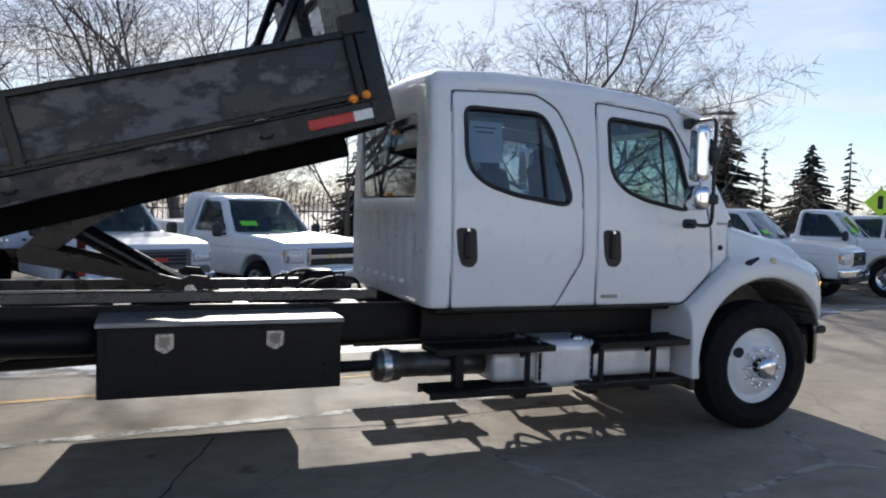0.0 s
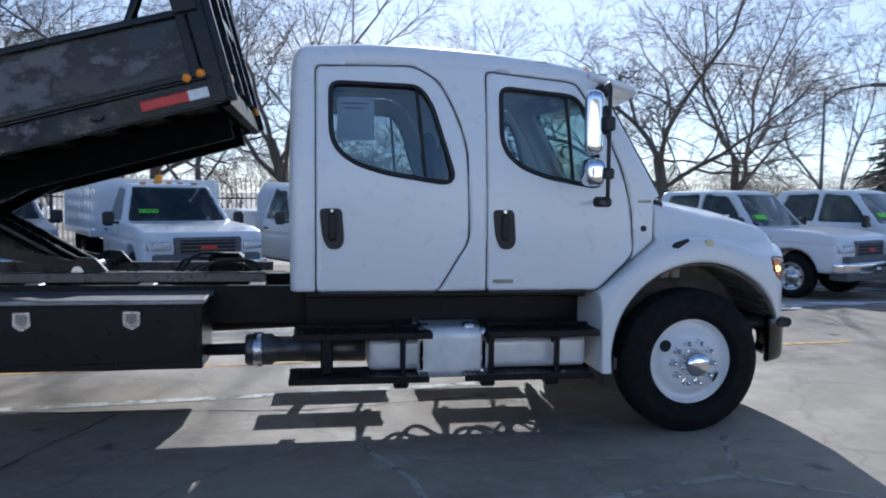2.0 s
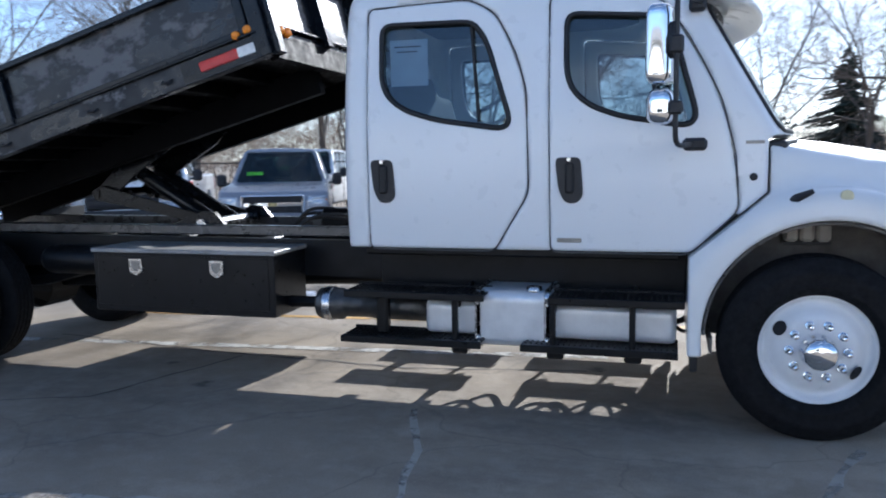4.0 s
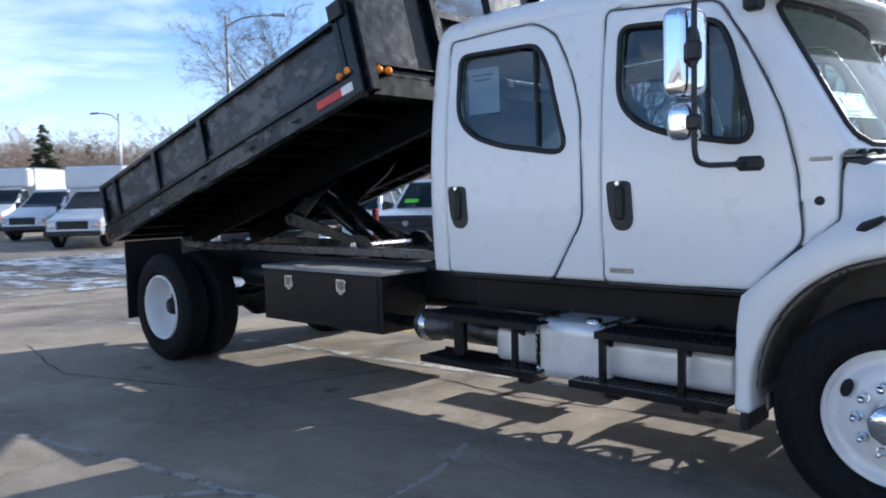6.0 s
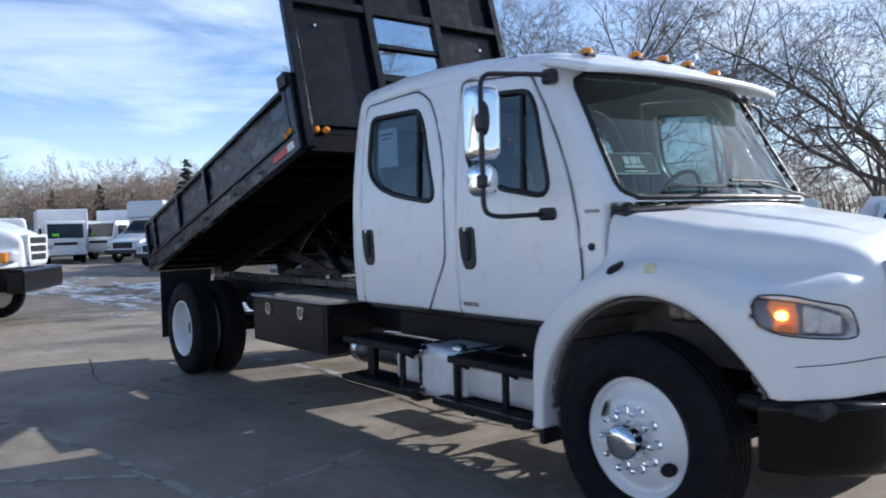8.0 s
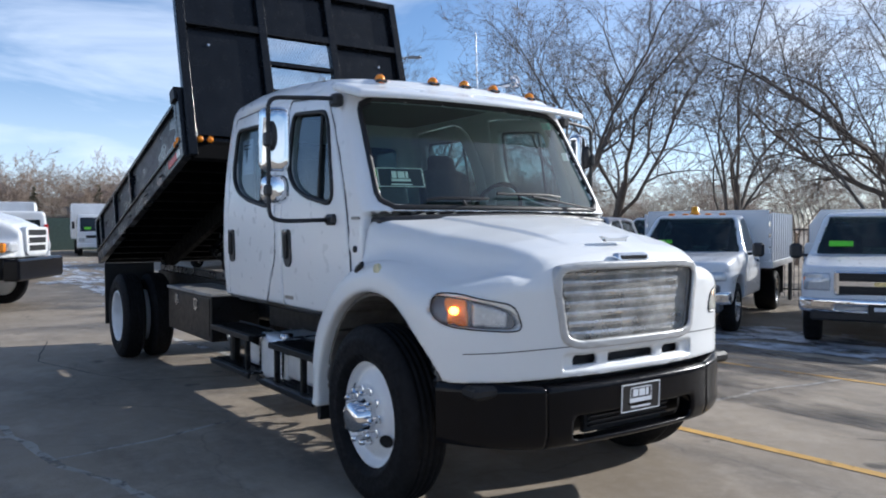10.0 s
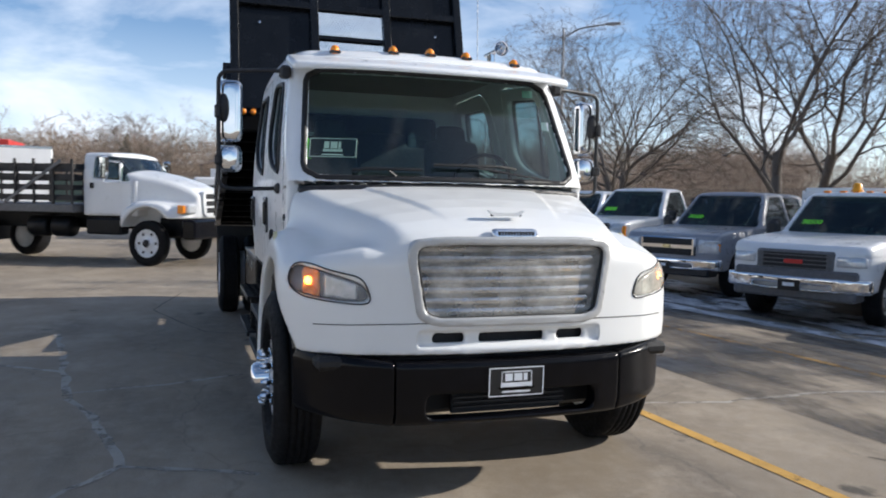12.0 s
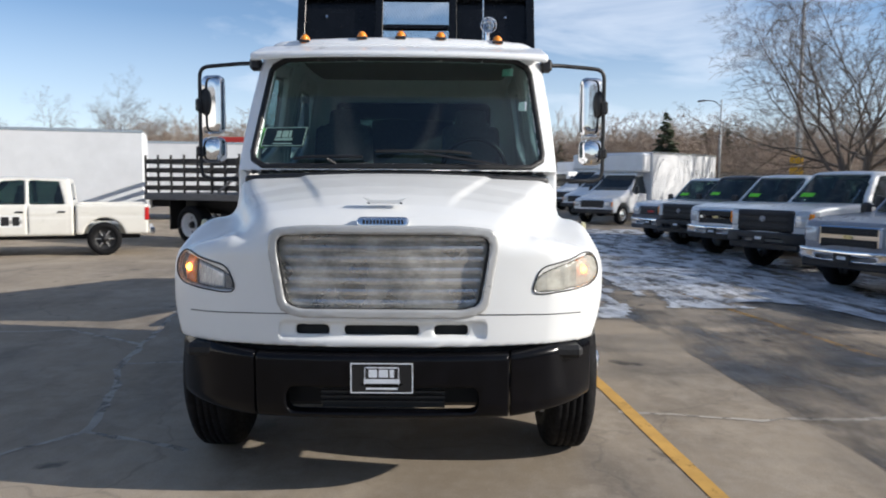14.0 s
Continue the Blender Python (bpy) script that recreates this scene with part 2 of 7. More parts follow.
def box(a, b, bevel=0.0, m=None, bm=None, seg=1):
    """A box between two corners, its edges bevelled."""
    bm = bm or bmesh.new()
    a, b = Vector(a), Vector(b)
    mt = Matrix.Translation((a + b) / 2) @ Matrix.Diagonal((*(b - a), 1))
    r = bmesh.ops.create_cube(bm, size=1, matrix=mt)
    if bevel:
        es = list({e for v in r["verts"] for e in v.link_edges})
        r2 = bmesh.ops.bevel(bm, geom=es, offset=bevel, segments=seg, affect="EDGES", profile=0.5)
        vs = list({v for f in r2["faces"] for v in f.verts} | {v for v in r["verts"] if v.is_valid})
    else:
        vs = r["verts"]
    if m is not None:
        bmesh.ops.transform(bm, matrix=m, verts=vs)
    return bm


def tube(points, r, sides=8, bm=None, closed=False, caps=True):
    """A round bar along points; r is one radius or one for each point."""
    bm = bm or bmesh.new()
    pts = [Vector(p) for p in points]
    n = len(pts)
    rs = r if isinstance(r, (list, tuple)) else [r] * n
    rings, up = [], None
    for i, p in enumerate(pts):
        a = pts[(i - 1) % n] if closed or i else p
        b = pts[(i + 1) % n] if closed or i < n - 1 else p
        d = (b - a).normalized()
        if up is None:
            up = d.orthogonal().normalized()
        up = (up - d * up.dot(d)).normalized()
        s = d.cross(up)
        rings.append([bm.verts.new(p + (up * math.cos(t) + s * math.sin(t)) * rs[i]) for t in (2 * math.pi * k / sides for k in range(sides))])
    for i in range(n if closed else n - 1):
        q, w = rings[i], rings[(i + 1) % n]
        for k in range(sides):
            bm.faces.new((q[k], q[(k + 1) % sides], w[(k + 1) % sides], w[k]))
    if caps and not closed:
        bm.faces.new(rings[0][::-1])
        bm.faces.new(rings[-1])
    return bm


def bend(points, r=0.06, n=5):
    """Points of a path whose corners are rounded."""
    pts = [Vector(p) for p in points]
    out = [pts[0]]
    for a, b, c in zip(pts, pts[1:], pts[2:]):
        p0 = b + (a - b).normalized() * min(r, (a - b).length * 0.45)
        p1 = b + (c - b).normalized() * min(r, (c - b).length * 0.45)
        out += [(p0.lerp(b, t)).lerp(b.lerp(p1, t), t) for t in (k / n for k in range(n + 1))]
    return out + [pts[-1]]


def lathe(profile, axis="y", at=(0, 0, 0), n=40, bm=None):
    """A turned body: profile of (radius, height along the axis)."""
    bm = bm or bmesh.new()
    rings = []
    for rad, h in profile:
        ring = []
        for k in range(n):
            t = 2 * math.pi * k / n
            c, s = rad * math.cos(t), rad * math.sin(t)
            p = (c, h, s) if axis == "y" else (h, c, s) if axis == "x" else (c, s, h)
            ring.append(bm.verts.new(Vector(p) + Vector(at)))
        rings.append(ring)
    for q, w in zip(rings, rings[1:]):
        for k in range(n):
            bm.faces.new((q[k], w[k], w[(k + 1) % n], q[(k + 1) % n]))
    for ring, (rad, _) in ((rings[0], profile[0]), (rings[-1], profile[-1])):
        if rad > 1e-4 and len(profile) > 1 and profile[0] != profile[-1]:
            bm.faces.new(ring)
    bmesh.ops.recalc_face_normals(bm, faces=bm.faces)
    return bm


def slab(poly, y0, y1, bm=None, axis="y", bevel=0.0):
    """A plate of the outline poly (x, z), from y0 to y1 (or along x or z)."""
    bm = bm or bmesh.new()

    def at(p, h):
        return (p[0], h, p[1]) if axis == "y" else (h, p[0], p[1]) if axis == "x" else (p[0], p[1], h)
    lo = [bm.verts.new(at(p, y0)) for p in poly]
    hi = [bm.verts.new(at(p, y1)) for p in poly]
    n = len(poly)
    fs = [bm.faces.new(lo), bm.faces.new(hi[::-1])]
    fs += [bm.faces.new((lo[k], hi[k], hi[(k + 1) % n], lo[(k + 1) % n])) for k in range(n)]
    bmesh.ops.recalc_face_normals(bm, faces=fs)
    if bevel:
        bmesh.ops.bevel(bm, geom=[e for f in fs[:2] for e in f.edges], offset=bevel, segments=1, affect="EDGES")
    return bm


def rounded(poly, r=0.05, n=4):
    """An outline with its corners rounded."""
    out, k = [], len(poly)
    for i in range(k):
        a, b, c = (Vector((*poly[j % k], 0)) for j in (i - 1, i, i + 1))
        p0 = b + (a - b).normalized() * min(r, (a - b).length * 0.45)
        p1 = b + (c - b).normalized() * min(r, (c - b).length * 0.45)
        for t in (q / n for q in range(n + 1)):
            v = (p0.lerp(b, t)).lerp(b.lerp(p1, t), t)
            out.append((v.x, v.y))
    return out


# ---- rounded solids from distance fields ----


def smax(a, b, k):
    h = np.clip(0.5 + 0.5 * (a - b) / k, 0, 1)
    return b + (a - b) * h + k * h * (1 - h)


def smin(a, b, k):
    return -smax(-a, -b, k)


def inside(poly, u, v, k=0.0):
    """Signed distance, roughly, to a convex outline given clockwise or not."""
    area = sum(p[0] * q[1] - q[0] * p[1] for p, q in zip(poly, poly[1:] + poly[:1]))
    s = 1 if area > 0 else -1
    d = None
    for (x0, y0), (x1, y1) in zip(poly, poly[1:] + poly[:1]):
        l = math.hypot(x1 - x0, y1 - y0)
        e = s * ((u - x0) * (y1 - y0) - (v - y0) * (x1 - x0)) / l
        d = e if d is None else (smax(d, e, k) if k else np.maximum(d, e))
    return d


def solid(name, field, lo, hi, h, smooth=True):
    """A mesh of the surface field = 0 within a box, on a grid of step h."""
    ax = [np.arange(a - 1.5 * h, b + 2.5 * h, h, dtype=np.float32) for a, b in zip(lo, hi)]
    x, y, z = np.meshgrid(*ax, indexing="ij")
    f = field(x, y, z).astype(np.float32)
    for dim in range(3):
        idx = [slice(None)] * 3
        for e in (0, -1):
            idx[dim] = e
            f[tuple(idx)] = np.maximum(f[tuple(idx)], 0.5 * h)
    neg = f < 0
    n = [s - 1 for s in f.shape]
    cs = [(i, j, k) for i in (0, 1) for j in (0, 1) for k in (0, 1)]

    def cut(a, c):
        return a[c[0]:c[0] + n[0], c[1]:c[1] + n[1], c[2]:c[2] + n[2]]
    cnt = sum(cut(neg, c).astype(np.int8) for c in cs)
    act = (cnt > 0) & (cnt < 8)
    ids = np.argwhere(act)
    val = np.stack([cut(f, c)[act] for c in cs], 1)
    acc, num = np.zeros((len(ids), 3), np.float32), np.zeros(len(ids), np.float32)
    for a in range(8):
        for b in range(a + 1, 8):
            ca, cb = np.array(cs[a]), np.array(cs[b])
            if abs(ca - cb).sum() != 1:
                continue
            va, vb = val[:, a], val[:, b]
            on = (va < 0) != (vb < 0)
            t = np.where(on, va / np.where(on, va - vb, 1), 0)
            acc += np.where(on[:, None], ca + t[:, None] * (cb - ca), 0)
            num += on
    place = ids + acc / num[:, None]
    v = np.stack([ax[d][0] + place[:, d] * h for d in range(3)], 1)
    num_of = np.full(n, -1, np.int32)
    num_of[act] = np.arange(len(ids))
    quads = []
    for d in range(3):
        e, g = [q for q in range(3) if q != d]
        s0, s1 = [slice(1, n[q]) for q in range(3)], [slice(1, n[q]) for q in range(3)]
        s0[d], s1[d] = slice(0, n[d]), slice(1, n[d] + 1)
        a, b = neg[tuple(s0)], neg[tuple(s1)]
        w = np.argwhere(a != b)
        if not len(w):
            continue
        flip = a[tuple(w.T)]
        base = w + 1
        base[:, d] -= 1
        ring = []
        for de, dg in ((0, 0), (-1, 0), (-1, -1), (0, -1)):
            q = base.copy()
            q[:, e] += de
            q[:, g] += dg
            ring.append(num_of[tuple(q.T)])
        q = np.stack(ring, 1)
        if d == 1:
            flip = ~flip
        q[~flip] = q[~flip][:, ::-1]
        quads.append(q)
    q = np.concatenate(quads)
    q = q[(q >= 0).all(1)]
    # settle the places on the surface
    for _ in range(2):
        p = v.T
        e = 0.25 * h
        f0 = field(*p)
        g = np.stack([(field(*(p + e * np.eye(3, dtype=np.float32)[:, [d]])) - f0) / e for d in range(3)], 1)
        step = f0[:, None] * g / np.maximum((g * g).sum(1, keepdims=True), 0.2)
        v = v - np.clip(step, -0.4 * h, 0.4 * h)
    return mesh_np(name, v, q, smooth)


def grid_mesh(name, rows, smooth=True):
    """A sheet through a grid of places."""
    a = np.asarray(rows, np.float32)
    r, c = a.shape[:2]
    i = np.arange(r * c).reshape(r, c)
    f = np.stack([i[:-1, :-1], i[:-1, 1:], i[1:, 1:], i[1:, :-1]], -1).reshape(-1, 4)
    return mesh_np(name, a.reshape(-1, 3), f, smooth)

# ================= the crew-cab dump truck =================
truck = thing("dump_truck", "white crew-cab truck with a raised black dump body on the asphalt", "truck")

ROOF_X = [-2.8, -2.62, -2.2, -1.8, -1.4, -1.0, -0.7, -0.4, 0.0]
ROOF_Z = [2.56, 2.615, 2.645, 2.64, 2.615, 2.575, 2.53, 2.47, 2.36]


def cab_half(x, z):
    up = np.maximum(z - 1.45, 0)
    dn = np.maximum(1.45 - z, 0)
    return 1.015 - 0.095 * up ** 2 - 0.10 * dn ** 2 - 0.03 * np.maximum(x + 0.9, 0)


def screen_x(y, z):
    return -0.03 - (z - 1.63) * 0.60 - 0.19 * y * y


def cab_outer(x, y, z):
    ay = np.abs(y)
    d = smax(ay - cab_half(x, z), z - (np.interp(x, ROOF_X, ROOF_Z) - 0.05 * ay ** 2), 0.12)
    d = smax(d, -(x + 2.72) + 0.015 * (z - 1.6) ** 2, 0.09)
    front = np.where(z > 1.6, (x - screen_x(y, z)) * 0.86, x + 0.215)
    d = smax(d, np.maximum(front, x + 0.0 * z - 0.02), 0.05)
    return np.maximum(d, 0.985 - z)


def cowl_line(x, z):
    """Positive where the hood's tail lies, in front of the cab."""
    return (x + 0.25 + np.maximum(1.32 - z, 0) * 1.16) * 0.65


REAR_DOOR = [(-2.55, 0.975), (-2.555, 2.44), (-1.92, 2.46), (-1.76, 2.37), (-1.64, 2.16), (-1.565, 1.92), (-1.55, 1.32), (-1.76, 0.975)]
FRONT_DOOR = [(-1.425, 0.975), (-1.44, 2.44), (-0.82, 2.385), (-0.66, 2.15), (-0.50, 1.83), (-0.42, 1.52), (-0.40, 1.22), (-0.65, 0.975)]
REAR_WIN = [(-2.46, 2.335), (-1.885, 2.325), (-1.80, 2.2), (-1.655, 1.74), (-1.70, 1.695), (-2.10, 1.755), (-2.30, 1.815), (-2.415, 1.90), (-2.455, 2.0)]
FRONT_WIN = [(-1.34, 2.335), (-0.82, 2.29), (-0.75, 2.18), (-0.625, 1.74), (-0.67, 1.685), (-1.02, 1.745), (-1.20, 1.81), (-1.30, 1.90), (-1.335, 2.0)]
BACK_WIN = [(-0.72, 1.72), (-0.72, 2.3), (0.72, 2.3), (0.72, 1.72)]


def cab_shell(x, y, z):
    o = cab_outer(x, y, z)
    d = np.maximum(o, -(o + 0.06))
    side = np.maximum(np.minimum(inside(REAR_WIN, x, z, 0.05), inside(FRONT_WIN, x, z, 0.05)), 0.6 - np.abs(y))
    d = np.maximum(d, -side)
    ws = np.maximum(np.maximum(np.abs(y) - (0.895 - 0.10 * (z - 1.66)), np.abs(z - 2.005) - 0.345), -(x + 0.72))
    d = np.maximum(d, -smax(ws, ws, 0.05))
    d = np.maximum(d, -np.maximum(inside(BACK_WIN, y, z, 0.08), x + 2.5))
    # ribs pressed into the lower rear wall
    rib = np.maximum(np.maximum(np.abs(np.mod(y + 0.11, 0.22) - 0.11) - 0.06, np.abs(z - 1.36) - 0.24), np.abs(y) - 0.78)
    return np.maximum(d, -np.maximum(rib, x + 2.703))


def door_gap(x, y, z, poly, side):
    return np.maximum(inside(poly, x, z, 0.04), 0.8 - side * y)


def cab_body(x, y, z):
    d = np.maximum(cab_shell(x, y, z), np.where(z > 1.612, -1.0, cowl_line(x, z) + 0.006))
    for s in (-1, 1):
        for poly in (REAR_DOOR, FRONT_DOOR):
            d = np.maximum(d, -(door_gap(x, y, z, poly, s) - 0.004))
    # drip line between the roof cap and the body
    return np.maximum(d, -np.maximum(np.abs(z - 2.475 + 0.02 * (x + 2)) - 0.006, np.maximum(0.9 - np.abs(y) - 0.0, x + 0.95) - 0.0))


cab = part("cab", solid("cab", cab_body, (-2.76, -1.05, 0.96), (0.0, 1.05, 2.68), 0.02), M["white"], truck, "white steel crew cab with a rounded roof")

# pressed handle recess and lever
for s, side in ((-1, "right"), (1, "left")):
    for poly, win, hx in ((REAR_DOOR, REAR_WIN, -2.45), (FRONT_DOOR, FRONT_WIN, -1.315)):
        door = part("door", solid("door", lambda x, y, z: np.maximum(cab_shell(x, y, z), door_gap(x, y, z, poly, s) + 0.004),
                                  (-2.58 if poly is REAR_DOOR else -1.46, 0.82 if s > 0 else -1.05, 0.96), (-1.53 if poly is REAR_DOOR else -0.38, 1.05 if s > 0 else -0.82, 2.5), 0.016), M["white"], truck)
        seam = [q for q in rounded(poly, 0.05, 3)]
        part("door_seal", tube([(px, s * (float(cab_half(px, pz)) - 0.0045), pz) for px, pz in seam], 0.0044, 5, closed=True), M["seam"], door, "dark grey door seal")
        edge = rounded(win, 0.07, 4)
        ys = [(px, s * (float(cab_half(px, pz)) - 0.022), pz) for px, pz in edge]
        bm = bmesh.new()
        bm.faces.new([bm.verts.new(p) for p in ys])
        bmesh.ops.triangulate(bm, faces=bm.faces)
        pane = part("window_pane", bm, M["sideglass"], door)
        ys = [(px, s * (float(cab_half(px, pz)) - 0.002), pz) for px, pz in edge]
        part("window_rubber", tube(ys, 0.017, 6, closed=True), M["gasket"], door, "black rubber window seal", True)
        # division bar of the sliding pane
        if poly is REAR_DOOR:
            bar = [(-1.90, 2.31), (-1.845, 1.74)]
        else:
            bar = [(-0.885, 2.28), (-0.84, 1.72)]
        part("window_bar", tube([(px, s * (float(cab_half(px, pz)) - 0.01), pz) for px, pz in bar], 0.012, 6), M["gasket"], door)
        hy = s * float(cab_half(hx, 1.41))
        hp = rounded([(hx - 0.080, 1.525), (hx + 0.065, 1.525), (hx + 0.080, 1.305), (hx + 0.045, 1.26), (hx - 0.025, 1.265), (hx - 0.06, 1.34)], 0.035, 3)
        h = part("door_handle", slab(hp, hy - 0.004 * s, hy + 0.008 * s), M["plastic"], door, "black plastic paddle handle")
        part("grip", box((hx - 0.022, hy, 1.32), (hx + 0.03, hy + 0.03 * s, 1.495), 0.012), M["gasket"], h)
        part("lock", lathe([(0.0, 0.02 * s), (0.012, 0.02 * s), (0.014, 0.0)], "y", (hx, hy + 0.008 * s, 1.512), 10), M["bright"], h)

# a sheet of paper and a sticker in the rear right window
yw = -float(cab_half(-2.3, 2.2)) + 0.035
paper = part("window_paper", box((-2.415, yw, 1.97), (-2.175, yw + 0.003, 2.245)), M["paper"], truck, "white price sheet behind the rear window")
for k in range(2):
    part("print_line", box((-2.39 + 0.02 * (k % 2), yw - 0.002, 2.2 - 0.03 * k), (-2.22 - 0.02 * (k % 3), yw - 0.001, 2.208 - 0.03 * k)), M["ink"], paper)

# windscreen
rows = []
for i in range(17):
    z = 1.652 + i * (2.358 - 1.652) / 16
    e = min(z - 1.652, 2.358 - z)
    hw = 0.905 - 0.10 * (z - 1.66) - (0.09 - math.sqrt(max(0.09 ** 2 - (0.09 - min(e, 0.09)) ** 2, 0)))
    rows.append([(screen_x(hw * (2 * j / 24 - 1), z) - 0.012, hw * (2 * j / 24 - 1), z) for j in range(25)])
ws = part("windscreen", grid_mesh("windscreen", rows), M["screen"], truck, "large curved windscreen")
ws.visible_shadow = False
rim = [r[0] for r in rows] + rows[-1][1:] + [r[-1] for r in rows[-2::-1]] + rows[0][-2:0:-1]
part("screen_rubber", tube([(p[0] + 0.008, p[1], p[2]) for p in rim], 0.02, 6, closed=True), M["gasket"], ws, "black rubber windscreen seal", True)
bw = part("rear_window", box((-2.70, -0.71, 1.73), (-2.694, 0.71, 2.29), 0.0), M["sideglass"], truck)

# roof visor with a row of openings between its feet
def visor(x, y, z):
    ay = np.abs(y)
    top = z - (2.478 - 0.27 * (x + 0.62) - 0.045 * ay ** 2 - 0.15 * np.maximum(x + 0.5, 0) ** 2)
    d = smax(top, -(top + 0.040 + 0.02 * ay ** 4), 0.02)
    d = smax(d, x - (-0.22 - 0.18 * ay ** 2), 0.03)
    d = smax(d, ay - 0.95, 0.03)
    return np.maximum(d, -(x + 0.66 + 0.08 * ay ** 2))


part("sun_visor", solid("sun_visor", visor, (-0.80, -0.97, 2.22), (-0.20, 0.97, 2.55), 0.013), M["white"], truck, "white sun visor over the windscreen")
for y in (-0.62, -0.31, 0.0, 0.31, 0.62):
    xx = -0.55 - 0.17 * y * y
    part("visor_foot", box((xx - 0.06, y - 0.035, 2.37), (xx + 0.05, y + 0.035, 2.45), 0.01), M["white"], truck)

# clearance lamps, horn and aerial
for y in (-0.64, -0.256, 0.0, 0.262, 0.64):
    xx = -0.60 - 0.13 * y * y
    z0 = 2.505 - 0.04 * y * y
    c = part("clearance_lamp", box((xx - 0.075, y - 0.036, z0 - 0.01), (xx + 0.045, y + 0.036, z0 + 0.01), 0.006), M["plastic"], truck)
    part("lens", solid("lens", lambda x, yy, z: np.sqrt(((x - xx) / 1.5) ** 2 + ((yy - y) / 1.1) ** 2 + ((z - z0 - 0.008) / 1.4) ** 2) - 0.029,
                       (xx - 0.06, y - 0.045, z0), (xx + 0.06, y + 0.045, z0 + 0.07), 0.006), M["amber"], c, "amber lens")
horn = part("air_horn", lathe([(0.014, 0.0), (0.016, 0.18), (0.022, 0.26), (0.036, 0.30), (0.055, 0.315), (0.05, 0.312), (0.0, 0.2)], "x", (-1.06, 0.585, 2.625), 20), M["chrome"], truck, "chrome air horn", True)
part("horn_foot", box((-1.0, 0.57, 2.53), (-0.9, 0.60, 2.62), 0.008), M["chrome"], horn)
part("aerial", tube([(-1.2, 0.57, 2.58), (-1.22, 0.57, 3.1)], 0.005, 6), M["bright"], truck)
part("washer_nozzle", box((-0.72, 0.40, 2.49), (-0.66, 0.44, 2.515), 0.008), M["plastic"], truck)

# interior
part("dashboard", solid("dashboard", lambda x, y, z: smax(smax(np.abs(y) - 0.9, z - 1.60 + 0.25 * (x + 0.45) ** 2, 0.05), np.maximum(-(x + 0.85), x + 0.26 + 0.16 * y * y), 0.06),
                        (-0.9, -0.92, 1.2), (-0.24, 0.92, 1.62), 0.025), M["cabin"], truck)
part("cab_floor", box((-2.66, -0.92, 1.0), (-0.35, 0.92, 1.05)), M["cabin"], truck)
part("headliner", box((-2.62, -0.86, 2.50), (-1.0, 0.86, 2.53)), M["cabin"], truck)


def seat_field(cx, cy, w):
    def f(x, y, z):
        a = smax(smax(np.abs(y - cy) - w, np.abs(z - 1.38) - 0.09, 0.05), np.abs(x - cx) - 0.25, 0.06)
        lean = x - (cx - 0.22 - 0.22 * (z - 1.4))
        b = smax(smax(np.abs(y - cy) - w * (1 - 0.12 * (z - 1.4)), np.abs(lean) - 0.07, 0.05), np.abs(z - 1.70) - 0.31, 0.06)
        c = smax(smax(np.abs(y - cy) - w * 0.5, np.abs(lean) - 0.05, 0.04), np.abs(z - 2.06) - 0.08, 0.05)
        return smin(smin(a, b, 0.05), c, 0.03)
    return f


for cx, cy, w in ((-1.25, -0.5, 0.24), (-1.25, 0.5, 0.24), (-2.2, 0.0, 0.75)):
    part("seat", solid("seat", seat_field(cx, cy, w), (cx - 0.55, cy - w - 0.02, 1.25), (cx + 0.28, cy + w + 0.02, 2.18), 0.035), M["seat"], truck)
part("steering_wheel", tube([(-0.86 + 0.09 * math.sin(t), 0.5 + 0.22 * math.cos(t), 1.66 + 0.2 * math.sin(t)) for t in (2 * math.pi * k / 28 for k in range(28))], 0.016, 6, closed=True), M["plastic"], truck, "", True)
sign = part("dealer_sign", box((-0.004, -0.135, -0.066), (0.004, 0.135, 0.066), 0.003), M["ink"], truck, "dark dealer card with a white border in the windscreen")
sign.matrix_local = pose(-0.283, -0.71, 1.838, 0, -31, -16.5)
sign.scale = (1, 1.1, 1.12)
for a, b in (((-0.128, 0.058), (0.128, 0.062)), ((-0.128, -0.062), (0.128, -0.058)), ((-0.131, -0.06), (-0.127, 0.06)), ((0.127, -0.06), (0.131, 0.06)),
             ((-0.05, -0.005), (-0.022, 0.04)), ((-0.014, -0.005), (0.024, 0.04)), ((0.03, -0.005), (0.044, 0.04)), ((-0.055, -0.026), (0.055, -0.010)), ((-0.06, -0.05), (0.06, -0.042))):
    part("printed_bar", box((0.004, a[0], a[1]), (0.0055, b[0], b[1])), M["silvertape"], sign)
part("green_edge", box((-0.02, -0.16, -0.06), (-0.012, -0.12, 0.07)), M["green"], sign)
for y, z, w, h, mt in ((0.70, 2.28, 0.07, 0.06, "green"), (0.79, 2.05, 0.05, 0.07, "paper")):
    st = part("sticker", box((-0.002, -w / 2, -h / 2), (0.002, w / 2, h / 2)), plain("pale_green_sticker", (0.3, 0.62, 0.5), 0.6) if mt == "green" else M["paper"], truck)
    st.matrix_local = pose(screen_x(y, z) - 0.022, y, z, 0, -30, -15)

part("cowl", solid("cowl", lambda x, y, z: smax(np.maximum(x - screen_x(y, 1.66) - 0.05, -(x + 0.34 + 0.05)), smax(np.abs(y) - 0.93, np.abs(z - 1.595 + 0.03 * y * y) - 0.028, 0.02), 0.02), (-0.40, -0.95, 1.50), (0.05, 0.95, 1.66), 0.016), M["plastic"], truck, "black cowl below the windscreen")
